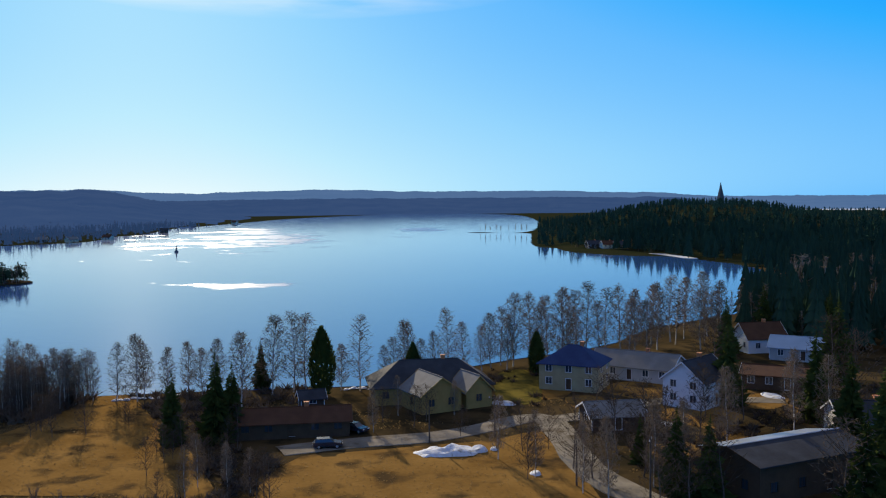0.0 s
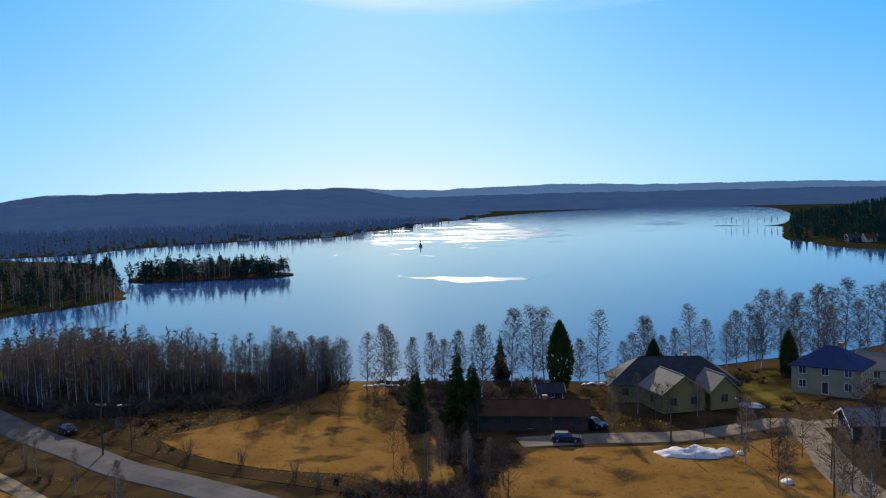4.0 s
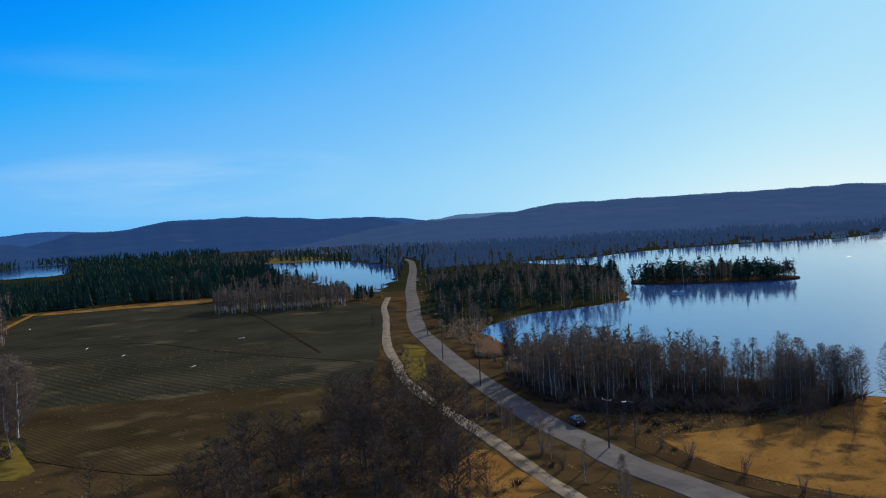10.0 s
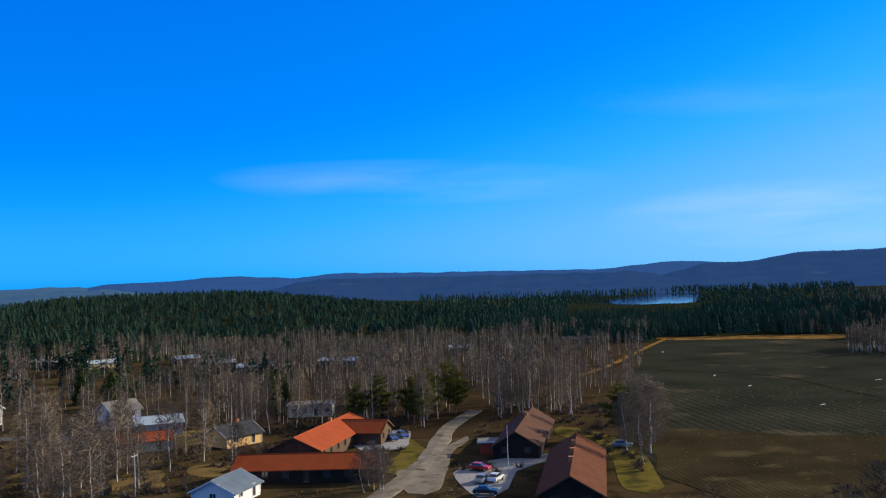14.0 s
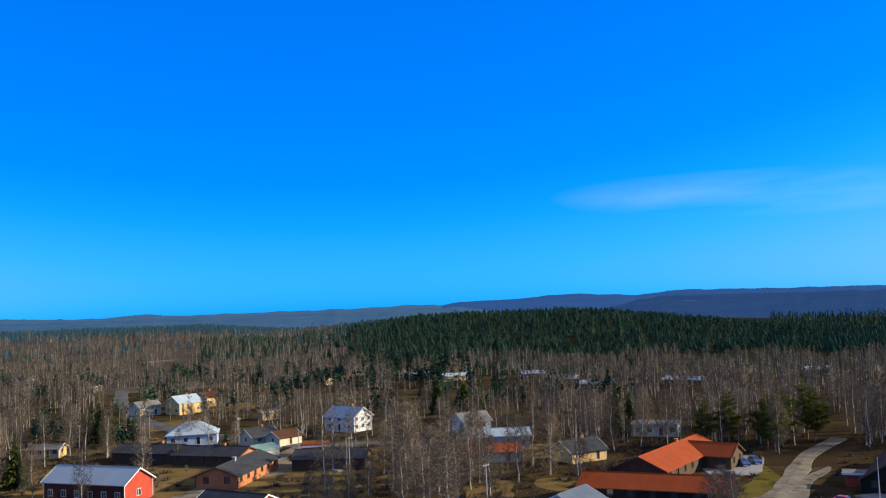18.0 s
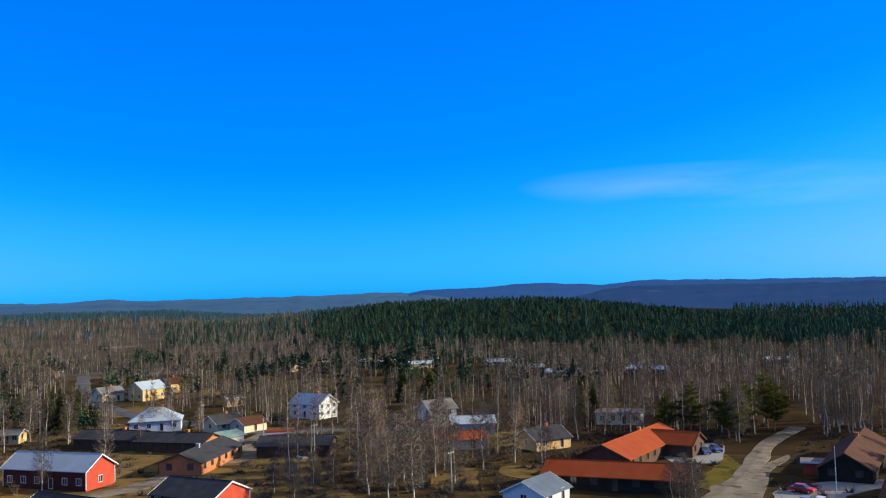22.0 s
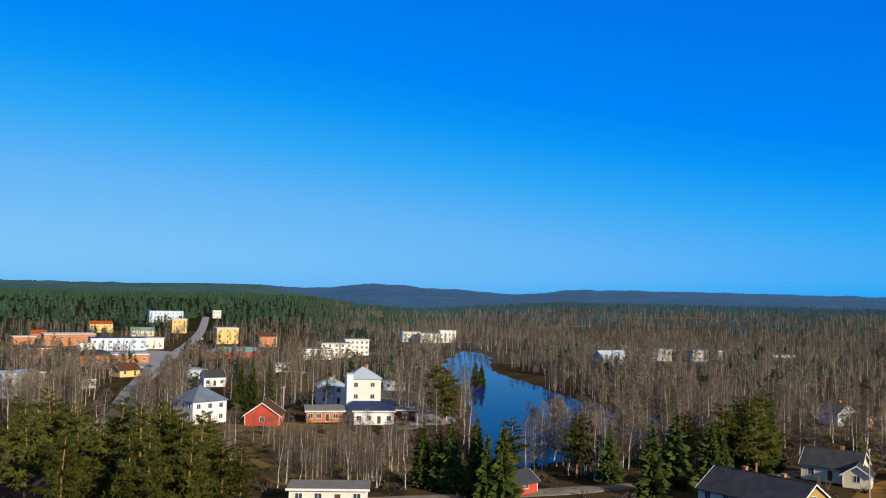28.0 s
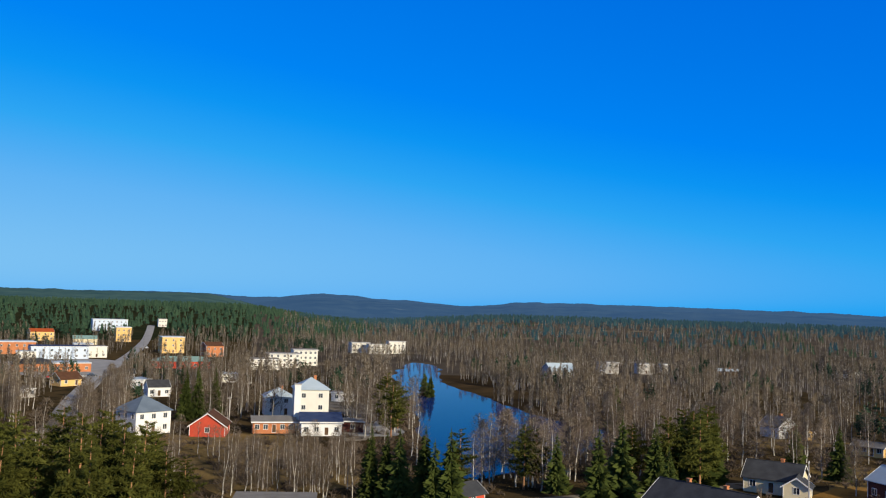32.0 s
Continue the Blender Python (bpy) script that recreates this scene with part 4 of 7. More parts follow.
def plant_polar(kind, rows, wide=1.0, label=""):
    for az, r, h in rows:
        plant(kind, *polar(az, r), h, wide, label)


# keep trees off roads and houses
BUSY = set()


def occupy(x, y, r):
    n = int(r // 3) + 1
    cx, cy = int(x // 3), int(y // 3)
    for i in range(-n, n + 1):
        for j in range(-n, n + 1):
            if (i * i + j * j) * 9 <= (r + 2) ** 2:
                BUSY.add((cx + i, cy + j))


for road, w in ((ROADLINE, 6), (BIKELINE, 3), (DRIVE, 4), (DRIVE2, 4), (LANE, 5), (STREET, 5), (STREET2, 4), (SHORELANE, 4), (MAIN, 9), (LANE3, 4), (FIELDPATH, 3)):
    for p in road:
        occupy(p.x, p.y, w)
CLOSED = [LAKE, POND, TARN, RIVER, FIELD, PLOUGH, HEADLAND, YARD]


def open_ground(x, y, skip=()):
    if (int(x // 3), int(y // 3)) in BUSY:
        return False
    return not any(inside(x, y, p) for p in CLOSED if p not in skip)


# ---- houses ----
def wall_panel(s, o, u, n, length, height, holes, depth=0.18):
    """A wall from o along u with rectangular holes (a, b, z0, z1), its outside towards n, with jambs that go into the wall."""
    xs = sorted({0.0, length, *(a for a, *_ in holes), *(b for _, b, *_ in holes)})
    zs = sorted({0.0, height, *(h[2] for h in holes), *(h[3] for h in holes)})
    at = lambda a, z, d=0.0: (o[0] + u[0] * a - n[0] * d, o[1] + u[1] * a - n[1] * d, z)
    for a, b in zip(xs, xs[1:]):
        for c, d in zip(zs, zs[1:]):
            if not any(h[0] - 1e-6 <= a and b <= h[1] + 1e-6 and h[2] - 1e-6 <= c and d <= h[3] + 1e-6 for h in holes):
                s.face(at(a, c), at(b, c), at(b, d), at(a, d))
    for a, b, c, d in holes:
        s.face(at(a, c), at(a, c, depth), at(b, c, depth), at(b, c))
        s.face(at(a, d), at(b, d), at(b, d, depth), at(a, d, depth))
        s.face(at(a, c), at(a, d), at(a, d, depth), at(a, c, depth))
        s.face(at(b, c), at(b, c, depth), at(b, d, depth), at(b, d))


def fit_windows(house, o, u, n, holes, frame_mat, doors=0):
    """A framed pane in every hole; the first `doors` holes that reach the floor get a door leaf."""
    for a, b, c, d in holes:
        door = c < 0.35
        at = lambda p, z, k: (o[0] + u[0] * p - n[0] * k, o[1] + u[1] * p - n[1] * k, z)
        fr, w = Shape(), 0.09
        for p, q, e, f in ((a - w, a, c - w, d + w), (b, b + w, c - w, d + w), (a, b, d, d + w), (a, b, c - w, c)):
            lo, hi = (p, e), (q, f)
            k0, k1 = -0.05, 0.10
            fr.face(at(lo[0], lo[1], k0), at(hi[0], lo[1], k0), at(hi[0], hi[1], k0), at(lo[0], hi[1], k0))
            fr.face(at(lo[0], lo[1], k0), at(lo[0], hi[1], k0), at(lo[0], hi[1], k1), at(lo[0], lo[1], k1))
            fr.face(at(hi[0], lo[1], k0), at(hi[0], lo[1], k1), at(hi[0], hi[1], k1), at(hi[0], hi[1], k0))
            fr.face(at(lo[0], hi[1], k0), at(hi[0], hi[1], k0), at(hi[0], hi[1], k1), at(lo[0], hi[1], k1))
            fr.face(at(lo[0], lo[1], k0), at(lo[0], lo[1], k1), at(hi[0], lo[1], k1), at(hi[0], lo[1], k0))
        if not door and b - a > 0.9:
            m = (a + b) / 2
            fr.face(at(m - 0.04, c, 0.06), at(m + 0.04, c, 0.06), at(m + 0.04, d, 0.06), at(m - 0.04, d, 0.06))
        win = part("door_frame" if door else "window", fr, frame_mat, house)
        pane = Shape()
        pane.face(at(a, c, 0.12), at(b, c, 0.12), at(b, d, 0.12), at(a, d, 0.12))
        part("door" if door else "pane", pane, M_BROWN if door else M_GLASS, win)


def spread(length, count, w, z, h, door=False):
    holes = []
    for i in range(count):
        c = length * (i + 0.5) / count
        holes.append((c - w / 2, c + w / 2, z, z + h))
    if door and count:
        a, b, _, _ = holes[count // 2]
        m = (a + b) / 2
        holes[count // 2] = (m - 0.5, m + 0.5, 0.3, 2.35)
    return holes


def house(az, r, turn, length, width, eave, ridge, wall, roof, label, hip=False, wins=(3, 1), rows=1, chimney=1, trim=M_WHITE, over=0.5, name="house",
          category="house", ends=None, door=True, flat=False, group="", at=None, rot=None, base=0.35, clear=3.0, gable_win=False, seams=0.0, front_roof=None):
    """A house with its long side towards the drone, turned by `turn`; walls with real openings, a roof with eaves, trims and chimneys."""
    x, y = at if at else polar(az, r)
    z = lift(x, y)
    ob = thing(name, pose(x, y, z, 0, 0, (az + turn) if rot is None else rot), label, category, group)
    L, W = length / 2, width / 2
    k = max(1, int(length // 5))
    for i in range(k):
        c = -L + length * (i + 0.5) / k
        cx, cy = c, 0.0
        a = radians((az + turn) if rot is None else rot)
        occupy(x + math.cos(a) * cx, y + math.sin(a) * cx, W + clear)
    foot = Shape()
    foot.box(-L + 0.05, -W + 0.05, -0.5, L - 0.05, W - 0.05, base)
    part("foundation", foot, M_CONCRETE, ob)
    n_long, n_end = wins
    sides = (((-L, -W), (1, 0), (0, -1), length, n_long, True), ((L, W), (-1, 0), (0, 1), length, n_long, False),
             ((L, -W), (0, 1), (1, 0), width, n_end, False), ((-L, W), (0, -1), (-1, 0), width, n_end, False))
    peak = ridge - 0.12
    for i, (o, u, n, span, count, front) in enumerate(sides):
        holes = []
        storey = (eave - base) / rows
        low = min(eave, ridge - 0.28) if flat else eave
        tall = low if i else eave
        for k in range(rows):
            holes += spread(span, count, 1.15, base + 0.85 + storey * k, min(1.25, storey - 1.1), door and front and k == 0)
        s = Shape()
        wall_panel(s, o, u, n, span, tall, holes)
        if flat and i > 1 and eave > low:
            a, b = (o[0], o[1], low), (o[0] + u[0] * span, o[1] + u[1] * span, low)
            s.face(a, b, (b[0], b[1], eave) if i == 3 else (a[0], a[1], eave))
        gable = not hip and not flat and i > 1
        if gable:
            a, b = (o[0], o[1], eave), (o[0] + u[0] * span, o[1] + u[1] * span, eave)
            s.face(a, b, (o[0] + u[0] * span / 2, o[1] + u[1] * span / 2, peak))
        part("wall", s, (ends if ends and i > 1 else wall), ob)
        fit_windows(ob, o, u, n, holes, trim or M_BROWN)
        if gable and gable_win:
            m, zc = span / 2, eave + 0.25
            g = Shape()
            c0 = (o[0] + u[0] * m + n[0] * 0.03, o[1] + u[1] * m + n[1] * 0.03)
            g.face((c0[0] - u[0] * 0.55, c0[1] - u[1] * 0.55, zc), (c0[0] + u[0] * 0.55, c0[1] + u[1] * 0.55, zc), (c0[0] + u[0] * 0.55, c0[1] + u[1] * 0.55, zc + 1.1), (c0[0] - u[0] * 0.55, c0[1] - u[1] * 0.55, zc + 1.1))
            part("pane", g, M_GLASS, ob)
            fr = Shape()
            for p0, p1, z0, z1 in ((-0.65, -0.5, zc - 0.1, zc + 1.2), (0.5, 0.65, zc - 0.1, zc + 1.2), (-0.65, 0.65, zc + 1.08, zc + 1.2), (-0.65, 0.65, zc - 0.1, zc), (-0.04, 0.04, zc, zc + 1.1)):
                q = [(c0[0] + u[0] * p + n[0] * 0.04, c0[1] + u[1] * p + n[1] * 0.04) for p in (p0, p1)]
                fr.face((*q[0], z0), (*q[1], z0), (*q[1], z1), (*q[0], z1))
            part("window_frame", fr, trim or M_WHITE, ob)
    s = Shape()
    X, Y = L + over, W + over
    drop = (ridge - eave) / max(W, 0.1) * over if not flat else 0
    if flat:
        s.slab([(-X, -Y, eave + 0.3), (X, -Y, eave + 0.3), (X, Y, ridge), (-X, Y, ridge)], 0.3)
        cap = Shape()
        cap.box(-X - 0.05, -Y - 0.05, eave + 0.05, X + 0.05, -Y - 0.003, eave + 0.42)
        part("fascia", cap, trim or M_BROWN, ob)
    elif hip:
        h = max(0.3, L - W)
        e = eave - drop + 0.12
        top = ridge + 0.12
        s.slab([(-X, -Y, e), (X, -Y, e), (h, 0, top), (-h, 0, top)], 0.15)
        s.slab([(X, Y, e), (-X, Y, e), (-h, 0, top), (h, 0, top)], 0.15)
        s.slab([(X, -Y, e), (X, Y, e), (h, 0, top)], 0.15)
        s.slab([(-X, Y, e), (-X, -Y, e), (-h, 0, top)], 0.15)
    else:
        e, top = eave - drop + 0.12, ridge + 0.12
        near = Shape() if front_roof else s
        near.slab([(-X, -Y, e), (X, -Y, e), (X, 0, top), (-X, 0, top)], 0.16)
        if front_roof:
            part("roof_slope", near, front_roof, ob)
        s.slab([(X, Y, e), (-X, Y, e), (-X, 0, top), (X, 0, top)], 0.16)
    rf = part("roof", s, roof, ob)
    if not flat:
        cap = Shape()
        h = max(0.3, L - W) if hip else X
        cap.tube((-h, 0, ridge + 0.13), (h, 0, ridge + 0.13), 0.11, 0.11, 6, cap=True)
        part("ridge_cap", cap, roof, rf)
    if seams and not flat and not hip:
        k = int(2 * X / seams)
        for j in range(1, k):
            sx = -X + 2 * X * j / k
            se = Shape()
            for sg in (-1, 1):
                se.slab([(sx - 0.03, sg * Y, e + 0.05), (sx + 0.03, sg * Y, e + 0.05), (sx + 0.03, 0, top + 0.05), (sx - 0.03, 0, top + 0.05)], 0.05)
            part("seam", se, roof, rf)
    if trim and not hip and not flat:
        for sx in (-1, 1):
            b = Shape()
            for sy in (-1, 1):
                x0, x1 = sx * (X + 0.01), sx * (X + 0.06)
                p = [(0, top + 0.04), (sy * (Y + 0.03), e + 0.04), (sy * (Y + 0.03), e - 0.24), (0, top - 0.24)]
                b.face(*[(x1, q, w) for q, w in p])
                b.face(*[(x0, q, w) for q, w in p])
                b.face((x0, p[0][0], p[0][1]), (x1, p[0][0], p[0][1]), (x1, p[1][0], p[1][1]), (x0, p[1][0], p[1][1]))
            part("bargeboard", b, trim, ob)
        for sx, sy in ((-1, -1), (1, -1), (1, 1), (-1, 1)):
            c = Shape()
            c.box(sx * L - 0.07, sy * W - 0.07, base, sx * L + 0.07, sy * W + 0.07, eave - 0.05)
            part("corner_board", c, trim, ob)
    for j in range(chimney):
        c = Shape()
        cx = L * (0.25 if chimney == 1 else -0.4 + 0.8 * j / (chimney - 1))
        zt = (ridge if not flat else max(eave, ridge)) + 0.8
        c.box(cx - 0.35, -0.1, zt - 2.0, cx + 0.35, 0.6, zt)
        c.box(cx - 0.42, -0.17, zt - 0.15, cx + 0.42, 0.67, zt + 0.003)
        part("chimney", c, M_BRICK if wall is not M_BRICK else M_CONCRETE, rf)
    return ob


# lakeside houses
# Main roof is black for its shaded slope, wing roofs grey for lit ones.
H1 = house(1, 164, 8, 21, 10, 3.6, 7.0, M_YELLOW, R_BLACK, "large ochre wooden house with a dark hipped roof by the lake", hip=True, wins=(5, 2), trim=M_YELLOW, over=0.8)
house(0, 0, 0, 8, 7.5, 3.4, 6.0, M_YELLOW, R_GREY, "ochre gabled front wing with a pale grey roof", at=(-2.4, 155.5), rot=118, wins=(1, 2), trim=M_YELLOW, name="house_wing", chimney=0, category="house wing")
house(0, 0, 0, 6, 5, 3.2, 5.6, M_YELLOW, R_GREY, "small ochre dormer wing with a grey roof", at=(4.6, 158), rot=118, wins=(1, 1), trim=M_YELLOW, name="house_wing", chimney=0, category="house wing")
house(-8.3, 174, -15, 11.5, 9, 5.2, 8.0, M_TAN, R_BLUE, "two-storey pale yellow house with a blue hipped roof", hip=True, wins=(3, 2), rows=2)
house(-12.2, 185, -22, 17, 9, 2.9, 5.2, M_GREYWALL, R_GREY, "long low house with a pale grey roof", wins=(5, 2))
house(-15.8, 163, 62, 10, 7.5, 5.0, 8.0, M_WHITE, R_BLACK, "white two-storey gabled house with a dark roof", wins=(3, 2), rows=2)
house(-10.6, 144, 18, 8.5, 7, 2.5, 4.0, M_BROWN, R_GREY, "small brown garage with a faded roof", wins=(1, 1), chimney=0, name="garage", category="garage")
# One roof in two materials: black near slope for shade, metal for the glint.
house(-20.9, 120, 46, 18, 10, 4.6, 5.75, M_BROWN, R_SILVER, "tall dark timber house with one glinting roof slope", wins=(4, 2), rows=1, trim=M_BROWN, chimney=0, front_roof=R_BLACK)
house(-22.0, 214, -8, 14, 7, 3.0, 5.0, M_GREYWALL, R_METAL, "grey outbuilding with a pale sheet roof", wins=(3, 1), chimney=0, name="outbuilding", category="outbuilding")
house(-19.4, 224, 28, 9.5, 8, 3.6, 6.6, M_WHITE, R_BROWN, "pale house with a brown roof under tall pines", wins=(2, 2))
house(-20.6, 182, -4, 13, 9, 2.8, 3.9, M_BROWN, R_BROWN, "low brown house with a shallow roof", wins=(4, 1))
house(-25.4, 148, 20, 10, 8, 3.4, 5.4, M_GREYWALL, R_BLACK, "pale-walled house with a dark roof among trees", wins=(3, 2))
house(9.7, 142, -2, 17.5, 8, 2.5, 3.9, M_BROWN, R_BROWN, "long brown bungalow with a dark brown roof beside spruces", wins=(5, 1), trim=M_BROWN)
house(8.5, 158, 10, 4, 3, 2.2, 3.2, M_BROWN, R_BLACK, "small brown garden shed by dark bushes", wins=(1, 0), chimney=0, name="shed", category="shed", door=False)

# row houses by the ploughed field
house(0, 0, 0, 27, 9, 2.7, 4.6, M_SHADEWALL, R_ORANGE, "long low row house with an orange tiled roof", at=(-172.5, -9.5), rot=81, wins=(7, 1), trim=M_BROWN, chimney=0, name="row_house")
house(0, 0, 0, 34, 11, 2.9, 5.3, M_BROWN, R_ORANGE, "L-shaped row house with an orange tiled roof", at=(-203, -8), rot=161, wins=(8, 2), trim=M_BROWN, name="row_house")
house(0, 0, 0, 10, 9, 2.9, 5.0, M_BROWN, R_ORANGE, "orange-roofed cross wing with dark walls", at=(-209, 1), rot=72, wins=(3, 2), trim=M_BROWN, name="house_wing", category="house wing", chimney=0)
house(0, 0, 0, 34, 9.4, 2.5, 5.4, M_SHADEWALL, R_BROWN, "row house with a wide brown tiled roof", at=(-196.8, 35.9), rot=163, wins=(5, 2), trim=M_BROWN, name="row_house")
house(0, 0, 0, 38, 10, 2.5, 5.4, M_SHADEWALL, R_RUST, "long row house with a red-brown roof and vents", at=(-156.2, 37.0), rot=164.4, wins=(9, 2), trim=M_BROWN, chimney=3, name="row_house")
house(0, 0, 0, 4.5, 3.5, 2.3, 2.7, M_RED, R_GREY, "small red waste shed with a flat grey roof", at=(-188.5, 27), rot=82, wins=(0, 0), flat=True, chimney=0, name="shed", category="shed", door=False)
house(0, 0, 0, 9, 8, 2.3, 4.2, M_WHITE, R_SLATE, "small white house with a slate-blue roof", at=(-158.8, -23.2), rot=158, wins=(2, 1), chimney=0, name="house")
house(103, 219, 4, 11.5, 7.5, 2.5, 3.9, M_CREAM, R_ORANGE, "low cream outbuilding with a rusty orange roof", wins=(2, 1), chimney=0, name="outbuilding", category="outbuilding")
house(97.8, 217, 38, 10, 8, 2.6, 4.8, M_OCHRE, R_BLACK, "low house with a dark roof and an ochre gable", wins=(2, 1))
house(104.4, 258, 30, 8.5, 7, 5.0, 7.2, M_WHITE, R_GREY, "tall white gabled house among birches", wins=(2, 2), rows=2)
house(102.2, 241, 5, 11, 8, 3.2, 4.6, M_GREYWALL, R_METAL, "grey house with a pale metal roof", wins=(3, 1))
house(93, 257, -6, 12, 8, 3.2, 3.5, M_CREAM, R_GREY, "flat-roofed pale house at the wood edge", flat=True, wins=(4, 2), chimney=0)

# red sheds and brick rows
# Long walls get the darker red as their shade, gable ends the lit red.
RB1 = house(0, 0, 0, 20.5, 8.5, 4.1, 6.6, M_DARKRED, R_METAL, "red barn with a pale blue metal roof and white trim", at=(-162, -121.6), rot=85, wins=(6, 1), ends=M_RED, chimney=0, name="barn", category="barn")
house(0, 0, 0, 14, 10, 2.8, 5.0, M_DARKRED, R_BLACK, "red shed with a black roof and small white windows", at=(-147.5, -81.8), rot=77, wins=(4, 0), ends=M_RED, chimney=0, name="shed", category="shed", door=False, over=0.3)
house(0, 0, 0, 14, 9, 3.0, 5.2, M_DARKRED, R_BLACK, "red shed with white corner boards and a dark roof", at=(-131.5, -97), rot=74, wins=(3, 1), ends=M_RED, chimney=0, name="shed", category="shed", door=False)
house(0, 0, 0, 19, 9, 2.7, 4.3, M_BROWN, R_BLACK, "brick row house with a dark roof", at=(-207.5, -138.7), rot=86, wins=(5, 1), trim=M_BROWN, name="row_house", ends=M_BRICK)
house(0, 0, 0, 19, 9, 2.7, 4.3, M_BROWN, R_BLACK, "brick row house with a dark roof and orange gable", at=(-204.5, -119), rot=86, wins=(5, 1), trim=M_BROWN, name="row_house", ends=M_BRICK)
house(0, 0, 0, 24, 9.5, 2.7, 4.5, M_BRICK, R_BLACK, "long brick row house end-on with a black roof", at=(-186, -102.5), rot=6, wins=(6, 2), trim=M_BROWN, name="row_house")
house(0, 0, 0, 17, 10, 2.7, 4.2, M_BROWN, R_BLACK, "low brown row house with a dark roof and porch bays", at=(-202, -86.4), rot=102, wins=(5, 1), trim=M_BROWN, name="row_house")
house(0, 0, 0, 12, 8.5, 4.6, 7.2, M_WHITE, R_METAL, "white two-storey house with a pale blue metal roof", at=(-266, -108), rot=70, wins=(3, 3), rows=2, ends=M_WHITE)
house(121.5, 278, -4, 14, 10, 3.4, 6.4, M_BLUEWALL, R_METAL, "pale blue house with a metal hipped roof", hip=True, wins=(4, 2))
house(122.0, 370, 40, 11, 8, 4.4, 7.0, M_OCHRE, R_METAL, "yellow house with a pale roof and white chimney", wins=(3, 2))
house(120.6, 395, 50, 9, 7, 4.0, 6.0, M_OCHRE, R_BROWN, "small orange-yellow house between trees", wins=(2, 2))
house(117.0, 330, 20, 6, 5, 2.8, 3.3, M_OCHRE, R_GREY, "small yellow flat-roofed outbuilding", flat=True, wins=(2, 1), chimney=0, name="outbuilding", category="outbuilding")
house(117.6, 267, 35, 9, 7, 2.6, 4.6, M_CREAM, R_BLACK, "small cream cottage with a dark roof", wins=(2, 1))
house(116.1, 263, 40, 8, 6, 2.5, 4.0, M_CREAM, R_BROWN, "low cream garage with a brown roof", wins=(1, 1), chimney=0, name="garage", category="garage")
house(117.6, 240, 40, 8, 6, 2.4, 3.4, M_GREYWALL, R_GREEN, "open carport with a grey-green roof", wins=(0, 0), chimney=0, name="carport", category="carport", door=False)
house(114.2, 240, 0, 6.5, 4.5, 2.3, 2.9, M_BRICK, R_ORANGE, "low red shed with an orange roof", flat=True, wins=(0, 0), chimney=0, name="shed", category="shed", door=False)
house(124.2, 372, 30, 9, 7, 3.6, 5.4, M_CREAM, R_GREY, "cream house half hidden by birches", wins=(2, 1))
house(134.6, 298, -48, 8, 6.5, 3.8, 6.4, M_WHITE, R_GREY, "white gabled house among birches", wins=(2, 2), rows=2)
house(133.4, 296, -30, 6, 4.5, 2.4, 3.6, M_OCHRE, R_BROWN, "small ochre outbuilding beside the white house", wins=(1, 1), chimney=0, name="outbuilding", category="outbuilding")
house(134.7, 205, -12, 11, 9, 3.2, 6.0, M_CREAM, R_BLACK, "cream house with a dark roof and white windows", wins=(3, 2))
house(0, 0, 0, 5, 5, 2.7, 4.4, M_CREAM, R_BLACK, "cream entrance wing with a small gable", at=(-144.4, -137), rot=38, wins=(1, 1), name="house_wing", category="house wing", chimney=0)
house(138.6, 168, -34, 19, 10.5, 2.9, 6.2, M_CREAM, R_BLACK, "long dark-roofed house with a yellow gable window", wins=(5, 1), ends=M_YELLOW, chimney=2, gable_win=True)
house(129.6, 274, -20, 8, 6, 2.6, 3.6, M_OCHRE, R_GREY, "low ochre barracks behind birch trunks", wins=(4, 1), chimney=0, name="outbuilding", category="outbuilding")

# river side and town
TW = house(163.1, 279, 6, 10, 10, 10.8, 13.6, M_PALE, R_METAL, "tall white plastered block with a pale metal roof", hip=True, wins=(2, 2), rows=3, category="building", name="building")
house(165.1, 300, 6, 9, 8, 6.2, 8.4, M_WHITE, R_METAL, "white wing with a pale blue roof beside the block", hip=True, wins=(2, 1), rows=2, category="building", name="building", chimney=1)
house(162.4, 256, 4, 11, 8, 3.5, 5.6, M_WHITE, R_BLUE, "white low wing with a blue roof and four windows", flat=True, wins=(4, 1), chimney=0, category="building", name="building")
house(165.3, 259, 4, 11.5, 6, 2.9, 4.2, M_BRICK, R_GREY, "low brick wing with a grey roof", flat=True, wins=(5, 1), chimney=0, category="building", name="building")
house(173.0, 259, 32, 10.5, 10, 6.4, 9.8, M_WHITE, R_SLATE, "white two-storey house with a slate hipped roof", hip=True, wins=(3, 3), rows=2, chimney=0)
house(169.1, 254, 82, 10, 9.2, 3.0, 6.2, M_RED, R_BROWN, "bright red gabled barn with white trim", wins=(1, 1), chimney=0, name="barn", category="barn", door=False)
house(165.0, 158, -4, 13, 7, 2.9, 3.2, M_PALE, R_GREY, "weathered flat-roofed beige house behind bare birches", wins=(4, 2), flat=True, chimney=0)
house(153.3, 169, 48, 6, 4.8, 2.4, 4.0, M_RED, R_BLACK, "red boat shed with white trim by the river", wins=(1, 0), chimney=0, name="shed", category="shed", door=False)
house(161.1, 344, -8, 8, 5, 3.2, 3.5, M_WHITE, R_GREY, "small white flat-roofed garage", flat=True, wins=(2, 0), chimney=0, name="garage", category="garage", door=False)
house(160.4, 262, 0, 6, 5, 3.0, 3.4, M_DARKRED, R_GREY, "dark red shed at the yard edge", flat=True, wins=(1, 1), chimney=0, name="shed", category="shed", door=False)
